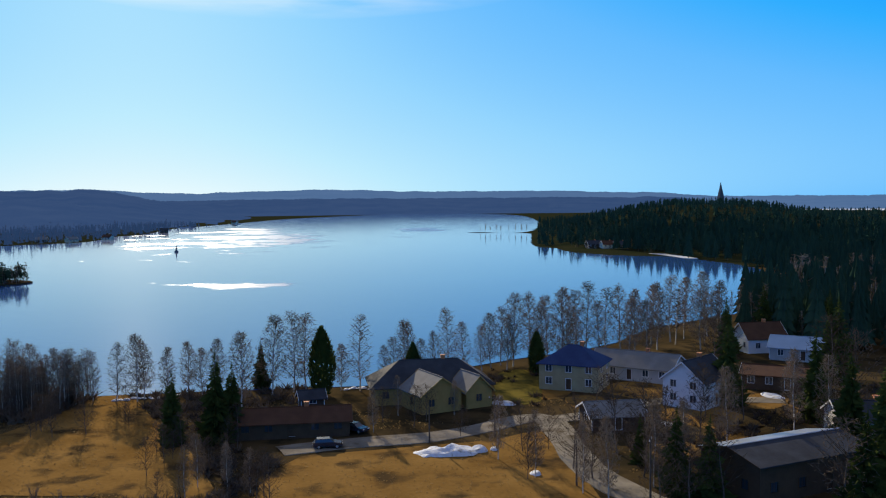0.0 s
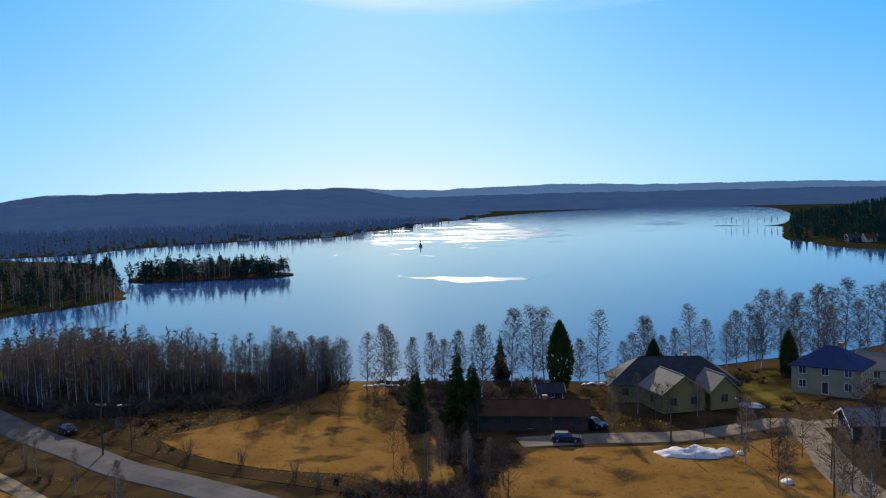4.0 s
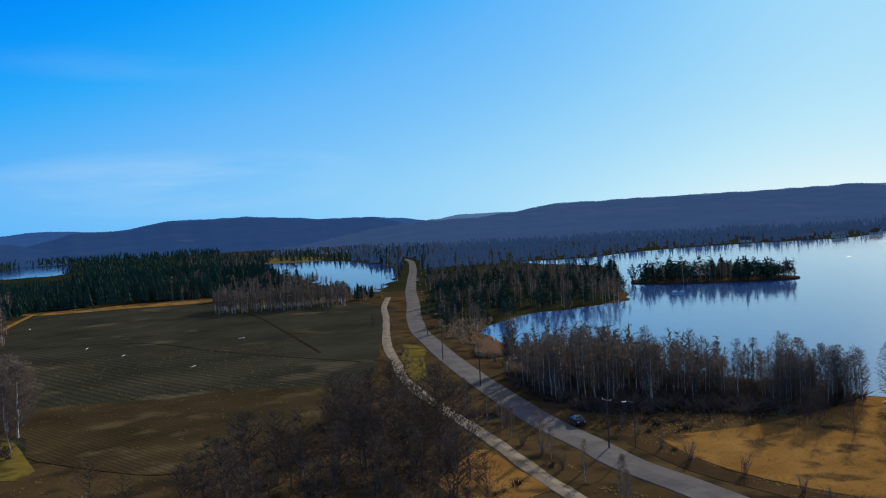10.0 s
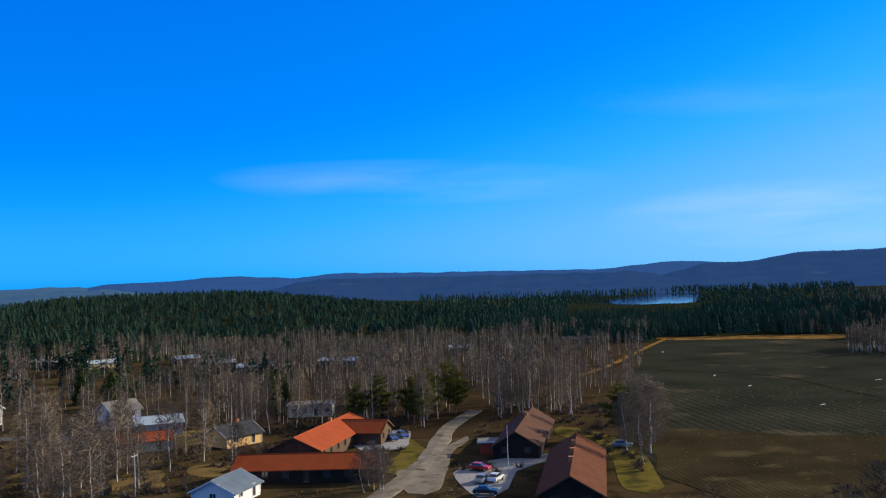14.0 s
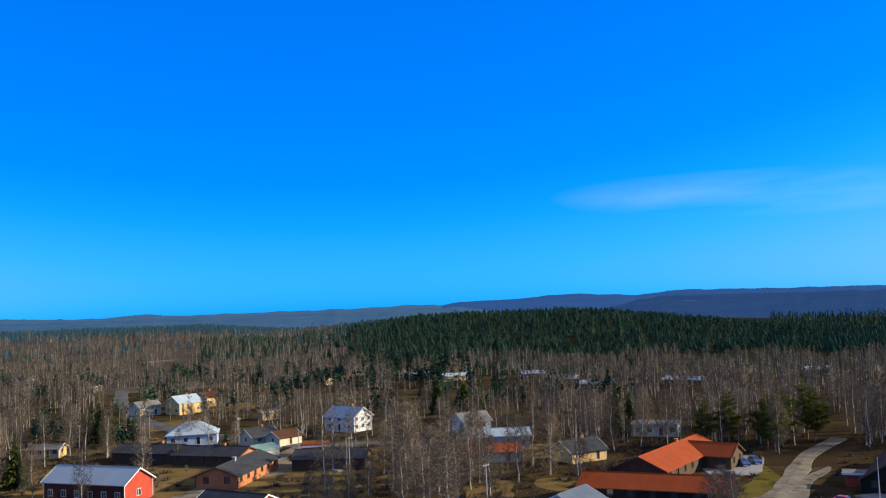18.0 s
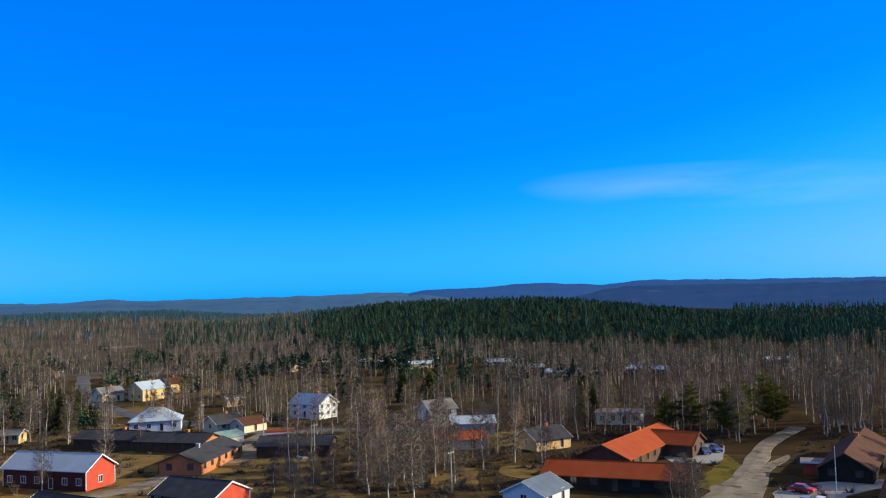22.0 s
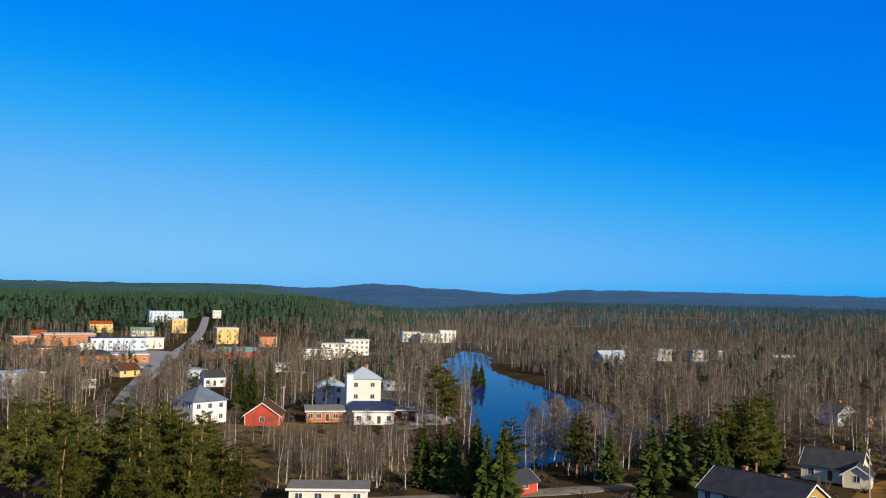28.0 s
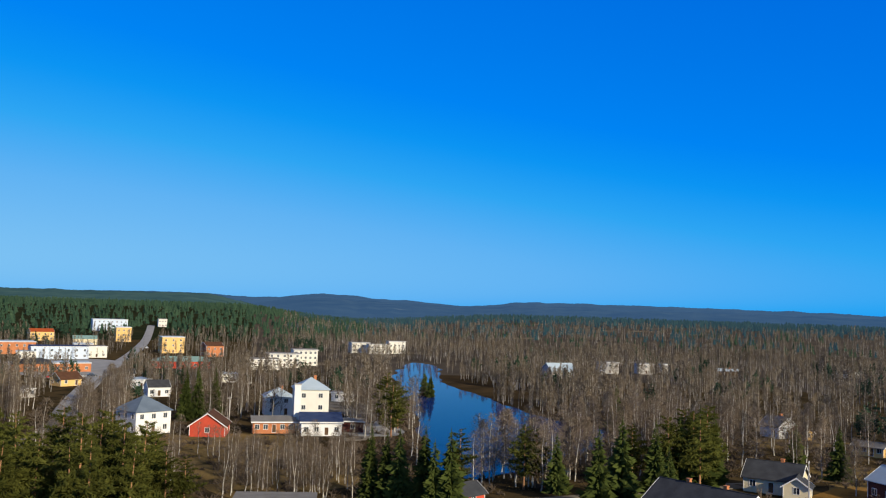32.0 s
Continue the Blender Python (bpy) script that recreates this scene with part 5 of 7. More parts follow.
for j, (a, r, n, h) in enumerate(((166.1, 500, 16, 5.5), (164.9, 520, 18, 7.5), (163.6, 540, 14, 9))):
    house(a, r, 10, n, 11, h, h + 0.6, M_PALE, R_GREY, "pale stepped apartment block with rows of windows", flat=True, wins=(5, 2), rows=3, chimney=0, name="apartment_block", category="apartment block", trim=M_WHITE)
for a, r, n, h in ((160.2, 700, 14, 7.5), (159.0, 690, 16, 7), (157.9, 705, 13, 9)):
    house(a, r, 15, n, 10, h, h + 0.6, M_PALE, R_GREY, "pale apartment block far among trees", flat=True, wins=(4, 2), rows=2, chimney=0, name="apartment_block", category="apartment block", trim=M_WHITE)
for a, r, n, h in ((144.6, 560, 11, 6.5), (142.4, 570, 9, 6), (141.2, 585, 6, 5.5)):
    house(a, r, 20, n, 9, h, h + 0.5, M_GREYWALL, R_GREY, "grey flat-roofed block above birch tops", flat=True, wins=(3, 2), rows=2, chimney=0, clear=-2.0, name="apartment_block", category="apartment block")
house(147.6, 500, 30, 15, 12, 4.5, 8.2, M_GREYWALL, R_METAL, "hall with a pale blue-grey gabled roof", wins=(3, 1), name="hall", category="hall", chimney=0)

TOWN = (  # azimuth, distance, turn, length, width, height, wall, roof, label
    (175.2, 962, 8, 33, 14, 10.9, M_BLUEWALL, R_METAL, "long pale blue-grey block at the end of the main street"),
    (174.4, 797, 8, 12, 8, 11.6, M_OCHRE, R_METAL, "cream-yellow town block with a pale roof"),
    (178.9, 797, 14, 18, 10, 7.1, M_OCHRE, R_ORANGE, "ochre block with an orange roof over white lower walls"),
    (180.6, 614, 8, 30, 14, 7.2, M_BRICK, R_METAL, "long orange brick shop block with a pale roof"),
    (182.2, 705, 0, 10, 8, 3.4, M_BRICK, R_ORANGE, "small orange brick building behind the shops"),
    (183.0, 628, 10, 13, 8, 4.7, M_BRICK, R_METAL, "low orange-red shop with a light roof edge"),
    (182.2, 506, 16, 11, 8, 4.8, M_BRICK, R_BLUE, "brick building with a dark blue flat roof"),
    (177.9, 570, 8, 31, 14, 6.8, M_BLUEWALL, R_BLUE, "two-storey shop building with blue and white bands"),
    (176.5, 738, 4, 17, 10, 4.4, M_CREAM, R_GREEN, "cream building with a green roof"),
    (175.9, 582, 12, 12, 8, 6.4, M_PALE, R_GREY, "pale low town building with a plain flat roof"),
    (179.2, 474, 6, 19, 11, 3.8, M_BRICK, R_BLACK, "low orange brick shop with a dark roof"),
    (177.2, 473, 10, 17, 10, 4.0, M_BRICK, R_METAL, "orange brick annex with a pale flat roof"),
    (181.7, 400, 14, 19, 11, 3.2, M_OCHRE, R_BLACK, "yellow low building with a black roof"),
    (183.2, 330, 26, 14, 9, 7.6, M_GREYWALL, R_METAL, "grey office building with a flat pale roof"),
    (171.6, 641, 16, 15, 9, 10.6, M_OCHRE, R_METAL, "ochre and white three-storey block beside the street"),
    (169.2, 609, 24, 12, 9, 7.0, M_BRICK, R_BROWN, "orange brick block beside the woods"),
    (170.9, 504, 5, 32, 12, 3.6, M_RED, R_GREEN, "long red market hall with a pale green roof"),
    (172.3, 356, 12, 8, 8, 3.6, M_WHITE, R_BLACK, "white workshop with a dark roof"),
    (173.5, 386, 30, 9, 8, 3.4, M_WHITE, R_METAL, "white shed beside the workshop"),
    (172.2, 1032, 8, 9, 8, 8.1, M_PALE, R_GREY, "small pale building at the street end"),
    (179.7, 354, 18, 7, 7, 2.8, M_GREYWALL, R_GREY, "low grey building by the birches"),
    (176.6, 640, 8, 12, 9, 5.0, M_GREYWALL, R_METAL, "grey shop with a light roof behind the blue one"),
    (179.6, 560, 4, 10, 8, 4.2, M_PALE, R_METAL, "pale kiosk-like shop between brick blocks"),
    (168.0, 420, 10, 9, 8, 3.4, M_PALE, R_METAL, "small pale workshop among birches"),
)
for a, r, turn, n, w, h, wall, roof, label in TOWN:
    pitched = roof in (R_BROWN, R_ORANGE, R_GREEN, R_BLACK)
    house(a, r, turn, n, w, h, h + (2.2 if pitched else 0.7), wall, roof, label, flat=not pitched, hip=pitched and w > 10, wins=(max(3, n // 4), 3), rows=max(1, int(h // 3.4)), chimney=0, name="town_building", category="building", trim=M_WHITE, over=0.25, clear=0.0)
house(177.4, 398, 30, 9, 8, 3.0, 5.4, M_OCHRE, R_BROWN, "small yellow gabled house by the main street", wins=(2, 2))
house(174.3, 430, 10, 9, 7, 2.8, 4.4, M_GREYWALL, R_BLACK, "low grey house beside the street", wins=(3, 1))

stack = thing("chimney_stack", pose(*polar(163.9, 262), 0, 0, 0, 168), "tall square white chimney stack beside the block", "chimney")
s_ = Shape()
s_.box(-0.9, -0.9, -0.3, 0.9, 0.9, 13.0)
part("shaft", s_, M_WHITE, stack)
s_ = Shape()
s_.box(-1.05, -1.05, 13.003, 1.05, 1.05, 13.3)
part("cap", s_, M_CONCRETE, stack)

# far farms in the woods
for a, r in ((76.0, 500), (83.5, 460), (88.0, 480), (96.5, 400), (98.5, 430), (100.5, 470), (91.0, 410), (105.5, 470), (108.0, 500), (112.5, 520), (114.0, 480), (127.5, 520), (131.0, 640), (137.5, 600)):
    house(a, r, RND.uniform(-40, 40), RND.uniform(11, 20), 7, 2.6, 3.7, RND.choice((M_BROWN, M_TAN, M_GREYWALL, M_BROWN)), RND.choice((R_GREY, R_METAL, R_BROWN, R_BLACK)), "small house glimpsed between far birches", wins=(3, 1), clear=-2.0)
for a, r in ((20.4, 985), (24, 960), (17.2, 1190), (27.5, 930), (13.0, 1640), (22.4, 945), (-9.5, 668), (-11.2, 655), (-10.4, 662)):
    house(a, r, RND.uniform(-40, 40), 10, 7, 3.0, 5.4, RND.choice((M_CREAM, M_BROWN, M_YELLOW)), RND.choice((R_GREY, R_BLACK, R_BROWN)), "small house on the far lake shore", wins=(3, 1), name="shore_house")


# ---- woods ----
def light_birch(seed, sprays=120, stout=1.0):
    rnd = random.Random(seed)
    s, h = Shape(), 12.0
    bend = Vector((rnd.uniform(-0.5, 0.5), rnd.uniform(-0.5, 0.5), h))
    s.tube((0, 0, -0.2), bend * 0.55, 0.105, 0.075, 3)
    s.tube(bend * 0.55, bend, 0.075, 0.02, 3)
    for k in range(sprays):
        u = 0.28 + 0.70 * rnd.random()
        a, t = bend * u, rnd.uniform(0, 6.28)
        n = (0.25 + math.sin(math.pi * min(1.0, u + 0.04))) * rnd.uniform(0.9, 2.3)
        b = a + Vector((math.cos(t) * n * 0.75, math.sin(t) * n * 0.75, n * rnd.uniform(0.3, 1.1)))
        if rnd.random() < 0.6:
            a = a.lerp(b, rnd.uniform(0.2, 0.8))
            b = a + Vector((rnd.gauss(0, 0.8), rnd.gauss(0, 0.8), rnd.gauss(0.4, 0.6)))
        w = (b - a).orthogonal().normalized() * rnd.uniform(0.03, 0.07) * stout
        s.face(tuple(a - w), tuple(a + w), tuple(b), slot=1)
    return s


def light_spruce(seed, tiers=6, sides=7, h=14.0, wide=0.20):
    rnd = random.Random(seed)
    s = Shape()
    s.tube((0, 0, -0.2), (0, 0, h * 0.3), 0.2, 0.12, 3)
    for k in range(tiers):
        u = 0.1 + 0.78 * k / tiers
        r, z = wide * h * (1 - u) + 0.2, h * u
        top = (rnd.uniform(-0.1, 0.1), rnd.uniform(-0.1, 0.1), min(h * 1.02, z + h * 0.32 * (1.1 - u * 0.5)))
        ring = []
        for j in range(2 * sides):
            t, q = 3.1416 * j / sides + k, r * (rnd.uniform(0.85, 1.2) if j % 2 else rnd.uniform(0.45, 0.65))
            ring.append((q * math.cos(t), q * math.sin(t), z - (0.10 * r if j % 2 else -0.12 * r) + rnd.uniform(-0.2, 0.2)))
        for j in range(2 * sides):
            s.face(ring[j], ring[(j + 1) % (2 * sides)], top, slot=1)
    return s


def light_pine(seed):
    """Far bushy conifer: an uneven heap of needle sprays on a short trunk."""
    rnd = random.Random(seed)
    s, h = Shape(), 14.0
    s.tube((0, 0, -0.2), (0, 0, h * 0.5), 0.16, 0.1, 3)
    lobes = [(rnd.uniform(0, 6.28), rnd.uniform(0.15, 0.85), rnd.uniform(0.8, 1.25)) for _ in range(7)]
    for k in range(110):
        t0, u0, big = rnd.choice(lobes)
        t, u = t0 + rnd.gauss(0, 0.6), min(0.97, max(0.06, u0 + rnd.gauss(0, 0.10)))
        r = 2.9 * big * math.sin(math.pi * (0.1 + 0.9 * u) ** 0.6) * rnd.uniform(0.4, 1.0)
        p = Vector((math.cos(t) * r, math.sin(t) * r, h * u))
        d = Vector((math.cos(t) * 0.5 + rnd.gauss(0, 0.4), math.sin(t) * 0.5 + rnd.gauss(0, 0.4), rnd.uniform(0.2, 1.0))) * rnd.uniform(0.8, 1.6)
        w = d.orthogonal().normalized() * rnd.uniform(0.35, 0.7)
        s.face(tuple(p - w), tuple(p + w), tuple(p + d), slot=1)
    return s


def scatter(name, patterns, places, mats, label, category):
    """Many small trees joined into one mesh."""
    tv, tf, tm, n = [], [], [], 0
    packed = []
    for s in patterns:
        tri, slot = [], []
        for f, m in zip(s.f, s.m):
            for k in range(1, len(f) - 1):
                tri.append((f[0], f[k], f[k + 1]))
                slot.append(m)
        packed.append((np.array(s.v), np.array(tri), np.array(slot)))
    for x, y, k, wide, which in places:
        v, f, m = packed[which % len(packed)]
        t = (x * 12.9898 + y * 78.233) % 6.283
        c, q = math.cos(t) * k * wide, math.sin(t) * k * wide
        tv.append(np.stack([x + v[:, 0] * c - v[:, 1] * q, y + v[:, 0] * q + v[:, 1] * c, lift(x, y) + v[:, 2] * k], -1))
        tf.append(f + n)
        tm.append(m)
        n += len(v)
    v, f, m = np.concatenate(tv), np.concatenate(tf), np.concatenate(tm)
    me = bpy.data.meshes.new(name)
    me.vertices.add(len(v))
    me.vertices.foreach_set("co", v.astype(np.float32).ravel())
    me.loops.add(3 * len(f))
    me.loops.foreach_set("vertex_index", f.astype(np.int32).ravel())
    me.polygons.add(len(f))
    me.polygons.foreach_set("loop_start", np.arange(0, 3 * len(f), 3, dtype=np.int32))
    me.polygons.foreach_set("material_index", m.astype(np.int32))
    for mat in mats:
        me.materials.append(mat)
    me.update()
    me.validate()
    return tagged(new(name, me), label, category, kind="stuff")


def sow(rnd, count, a0, a1, r0, r1, h0, h1, skip=(), only=None):
    """Random places in a sector, evenly over the ground, clear of water, fields, roads and houses: x, y, height."""
    out, tries = [], 0
    while len(out) < count and tries < 12 * count:
        tries += 1
        r = math.sqrt(rnd.uniform(r0 * r0, r1 * r1))
        x, y = polar(rnd.uniform(a0, a1), r)
        if open_ground(x, y, skip) and (only is None or inside(x, y, only)):
            out.append((x, y, rnd.uniform(h0, h1)))
    return out


def clumps(rnd, count, a0, a1, r0, r1, h0, h1, size=7, spread_=9.0):
    """Trees in loose groups."""
    out = []
    for x, y, h in sow(rnd, count, a0, a1, r0, r1, h0, h1):
        for _ in range(rnd.randint(2, size)):
            p, q = x + rnd.gauss(0, spread_ * 0.5), y + rnd.gauss(0, spread_ * 0.5)
            if open_ground(p, q):
                out.append((p, q, h * rnd.uniform(0.65, 1.05)))
    return out


WR = random.Random(17)
LB = [light_birch(200 + i, 84, 2.6) for i in range(7)]
LS = [light_spruce(220 + i) for i in range(5)]
LT = [light_birch(260 + i, 46, 4.0) for i in range(5)]
LP = [light_pine(290 + i) for i in range(5)]
LM = [light_spruce(280 + i, 4, 5) for i in range(5)]
LF = [light_spruce(240 + i, 3, 4, 14.0, 0.2) for i in range(4)]


def wood(name, patterns, spots, unit, mats, label, category="woods", wide=(0.8, 1.25)):
    if patterns in (LB, LT):
        spots = [(x, y, h * (0.82 + 0.55 * noise.noise((x * 0.022, y * 0.022, 2.0)) + 0.2 * noise.noise((x * 0.11, y * 0.11, 6.0)))) for x, y, h in spots if noise.noise((x * 0.014, y * 0.014, 12.0)) < 0.22]
    if patterns in (LS, LF, LM):
        spots = [(x, y, h * (0.95 + 0.35 * noise.noise((x * 0.03, y * 0.03, 4.0)))) for x, y, h in spots]
    if spots:
        scatter(name, patterns, [(x, y, h / unit, WR.uniform(*wide), WR.randrange(99)) for x, y, h in spots], mats, label, category)


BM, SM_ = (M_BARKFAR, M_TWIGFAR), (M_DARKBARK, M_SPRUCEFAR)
wood("birch_wood", LB, sow(WR, 2000, 72, 100, 240, 560, 8, 13), 12, BM, "dense leafless birch wood with pale trunks")
wood("birch_wood", LB, sow(WR, 1150, 100, 125, 300, 620, 8, 13), 12, BM, "leafless birches between village houses")
wood("birch_wood", LB, sow(WR, 3000, 125, 152, 300, 800, 9, 14), 12, BM, "brown leafless birch wood across the river")
wood("birch_wood", LB, sow(WR, 320, 145, 157, 290, 470, 8, 13), 12, BM, "leafless trees on the river bank")
wood("birch_wood", LB, sow(WR, 500, 151, 160, 330, 900, 9, 13), 12, BM, "leafless woods on the far river bank")
wood("birch_wood", LB, sow(WR, 900, 158, 188, 280, 470, 9, 14) + sow(WR, 500, 158, 188, 470, 660, 7, 10) + sow(WR, 900, 158, 188, 660, 950, 8, 12), 12, BM, "leafless trees among town buildings")
wood("birch_wood", LB, sow(WR, 330, 24, 44, 176, 218, 8, 13), 12, BM, "grey birch thicket along the lake shore")
wood("birch_wood", LB, sow(WR, 320, 50, 57, 430, 640, 5, 8) + sow(WR, 380, 57, 64, 430, 640, 8, 12), 12, BM, "leafless wood behind the ploughed field")
wood("birch_wood", LT, sow(WR, 4300, 112, 165, 650, 1550, 9, 14), 12, BM, "far brown woods on the plain")
wood("birch_wood", LB, sow(WR, 220, 325, 348, 225, 420, 10, 15), 12, BM, "dark leafless wood by the cove")
wood("spruce_forest", LS, sow(WR, 60, 50.5, 56, 450, 520, 5, 8) + sow(WR, 240, 56.5, 61, 450, 900, 8, 13), 14, SM_, "dark wood behind the field")
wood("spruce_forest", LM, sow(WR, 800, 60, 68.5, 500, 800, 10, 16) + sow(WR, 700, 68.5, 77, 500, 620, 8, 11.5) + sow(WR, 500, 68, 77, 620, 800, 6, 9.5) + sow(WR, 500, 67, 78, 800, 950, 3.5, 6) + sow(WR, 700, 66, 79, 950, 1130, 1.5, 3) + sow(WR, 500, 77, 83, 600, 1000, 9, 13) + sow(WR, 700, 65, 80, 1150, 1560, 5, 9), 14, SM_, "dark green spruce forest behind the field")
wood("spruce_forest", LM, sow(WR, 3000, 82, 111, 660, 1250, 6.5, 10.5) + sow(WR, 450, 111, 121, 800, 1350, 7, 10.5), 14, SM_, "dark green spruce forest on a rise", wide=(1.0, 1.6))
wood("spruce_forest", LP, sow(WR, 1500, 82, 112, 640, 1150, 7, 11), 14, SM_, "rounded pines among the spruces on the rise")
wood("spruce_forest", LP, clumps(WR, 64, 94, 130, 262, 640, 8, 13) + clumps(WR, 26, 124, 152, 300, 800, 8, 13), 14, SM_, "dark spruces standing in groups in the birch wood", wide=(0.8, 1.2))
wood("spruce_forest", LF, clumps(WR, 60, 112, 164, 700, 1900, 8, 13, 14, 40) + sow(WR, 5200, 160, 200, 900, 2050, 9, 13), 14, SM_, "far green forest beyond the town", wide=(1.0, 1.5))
wood("backdrop_forest_edge", LF, sow(WR, 4200, 110, 164, 1550, 2150, 10, 14) + clumps(WR, 90, 110, 164, 1000, 1600, 9, 13, 12, 60), 14, (M_EDGENEEDLE, M_EDGENEEDLE), "dark forest, blue-green with haze, at the edge of the plain", wide=(1.2, 1.8))
wood("spruce_forest", LS, sow(WR, 240, 325, 341.5, 226, 330, 13, 19) + sow(WR, 30, 340, 346, 300, 330, 10, 14) + sow(WR, 1300, 322, 350, 300, 800, 10, 16), 14, SM_, "dark pine and spruce forest beside the lake")
wood("spruce_forest", LP, sow(WR, 500, 333, 352, 600, 1000, 9, 13), 14, SM_, "mixed dark trees on the headland")
wood("spruce_forest", LF, sow(WR, 2600, 322, 354, 700, 1450, 9, 13), 14, SM_, "dark forest on the headland")
wood("spruce_forest", LP, clumps(WR, 16, 160, 190, 330, 500, 8, 12) + clumps(WR, 44, 160, 190, 640, 950, 8, 13), 14, SM_, "dark conifers between town buildings")
wood("spruce_forest", LP, sow(WR, 260, 34.5, 47.5, 300, 560, 7, 11), 14, SM_, "dark spruces on the peninsula")
wood("birch_wood", LB, sow(WR, 520, 34.5, 48, 290, 560, 7, 11), 12, BM, "leafless trees on the peninsula")
wood("spruce_forest", LP, sow(WR, 130, 24, 35, 440, 500, 8, 12, skip=(LAKE,), only=ISLAND), 14, SM_, "dark pines on the small island")
wood("birch_wood", LB, sow(WR, 110, 24, 35, 440, 500, 7, 11, skip=(LAKE,), only=ISLAND), 12, BM, "bare trees on the small island")
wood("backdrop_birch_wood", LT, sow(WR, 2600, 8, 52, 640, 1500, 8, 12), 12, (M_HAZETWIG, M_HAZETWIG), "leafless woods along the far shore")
wood("birch_wood", LT, sow(WR, 900, 46, 62, 560, 1500, 8, 12), 12, BM, "leafless woods by the causeway")
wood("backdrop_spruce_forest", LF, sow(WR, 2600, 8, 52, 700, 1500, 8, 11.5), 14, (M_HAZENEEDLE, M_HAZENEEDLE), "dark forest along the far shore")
wood("spruce_forest", LF, sow(WR, 700, 47, 60, 600, 1500, 8, 11.5), 14, SM_, "dark forest beyond the causeway")

wood("spruce_forest", LF, sow(WR, 700, 60, 67.5, 820, 2300, 11, 16) + sow(WR, 700, 76.5, 86, 1000, 2300, 11, 16) + sow(WR, 700, 67, 77, 1560, 2300, 11, 16), 14, SM_, "far dark forest round the distant lake")

# dark conifer clumps that stand out of the village birches
for az_, r_, n_, h_ in ((124.0, 392, 9, 14), (113.4, 470, 10, 14), (110.6, 460, 8, 13), (107.0, 440, 11, 15), (118.6, 470, 7, 12), (103.4, 350, 5, 13), (95.0, 330, 5, 13), (121.5, 520, 8, 13), (128.0, 560, 8, 12), (146.5, 420, 5, 12), (150.5, 520, 6, 12)):
    spots_ = [(polar(az_, r_)[0] + WR.gauss(0, 7), polar(az_, r_)[1] + WR.gauss(0, 7), h_ * WR.uniform(0.7, 1.0)) for _ in range(n_)]
    wood("spruce_clump", LP, [p for p in spots_ if open_ground(p[0], p[1])], 14, SM_, "clump of dark green spruces among bare birches", "spruces", wide=(0.9, 1.3))

# pick single trees for the shore and gardens
plant_polar(BIRCHES, [(19.0, 172, 12.5), (18.6, 174, 11), (17.2, 171, 10), (21.5, 176, 9.5), (22.6, 177, 9), (12.8, 158, 14), (10.9, 171, 15), (9.6, 172, 15.5), (8.8, 174, 15)])
plant_polar(BIRCHES, [(5.4, 171, 14.8), (2.6, 178, 12.5), (2.2, 182, 12), (-0.2, 186, 14), (-1.4, 186, 11), (0.6, 187, 9), (-3.6, 196, 13), (-4.4, 194, 16), (-5.6, 198, 16), (-6.6, 200, 15)])
plant_polar(BIRCHES, [(-7.6, 198, 17), (-8.4, 203, 16), (-9.0, 206, 17.5), (-10.2, 208, 16), (-11.2, 212, 16.5), (-12.0, 215, 15), (-13.4, 220, 16), (-14.2, 232, 17), (-15.0, 238, 16), (-16.4, 244, 17)])
plant_polar(BIRCHES, [(-4.0, 190, 12), (-6.1, 194, 14), (-8.0, 196, 13), (-9.8, 200, 14), (-11.6, 205, 14), (-12.8, 210, 13), (-16.0, 222, 15), (-17.2, 230, 16), (-13.0, 226, 15)])
plant_polar(DARKTREES, [(-5.0, 128, 7), (-8.2, 120, 10), (-9.4, 116, 9), (-12.6, 118, 11), (-14.0, 122, 11)])
plant_polar(DARKTREES, [(-16.8, 172, 14), (-12.8, 132, 10), (-9.6, 152, 8), (-23.4, 176, 15), (-24.6, 164, 14), (2.0, 142, 7), (4.0, 146, 6), (1.2, 146, 6), (-1.0, 136, 5)])
plant_polar(DARKTREES, [(44.0, 108, 8), (46.5, 112, 9), (48.5, 118, 9), (50.0, 112, 9), (52.0, 122, 9), (54.0, 116, 10), (56.0, 126, 9), (58.0, 118, 7), (60.0, 128, 4), (62.5, 124, 3.5), (55.0, 108, 9), (51.0, 104, 8), (59.5, 108, 9), (47.5, 104, 7)])
plant_polar(DARKTREES, [(49.8, 132, 8), (51.4, 142, 8), (48.6, 146, 7), (53.5, 136, 8), (57.0, 138, 6), (60.5, 142, 3.5), (63.0, 134, 3), (47.2, 128, 8)])
plant_polar(SPRUCES, [(14.4, 139, 14), (13.4, 141, 12), (17.0, 139, 11.5), (11.6, 178, 9.5), (-12.4, 124, 7), (-14.6, 112, 11), (-17.6, 164, 15), (-22.6, 156, 15), (-23.8, 190, 17), (-24.5, 140, 14), (-5.8, 190, 7)], 1.0)
plant_polar(EVERGREENS, [(7.8, 168, 13), (2.0, 172, 9), (-5.9, 186, 9)])

plant_polar(PINES, [(86.6, 232, 13), (85.8, 236, 14), (86.2, 228, 12), (84.4, 250, 15), (84.0, 246, 13), (73.7, 206, 13), (73.0, 210, 12), (90.2, 236, 11), (88.8, 240, 13)], 1.0)
plant_polar(BIRCHES, [(72.5, 196, 15), (72.0, 188, 14), (71.7, 200, 13), (88.7, 158, 8), (89.3, 160, 8.5), (89.9, 158, 7.5)], 1.5)
plant_polar(SPRUCES, [ (94.6, 262, 12), (95.4, 268, 13), (103.8, 300, 15), (106.5, 320, 14), (104.8, 306, 14)], 1.1)
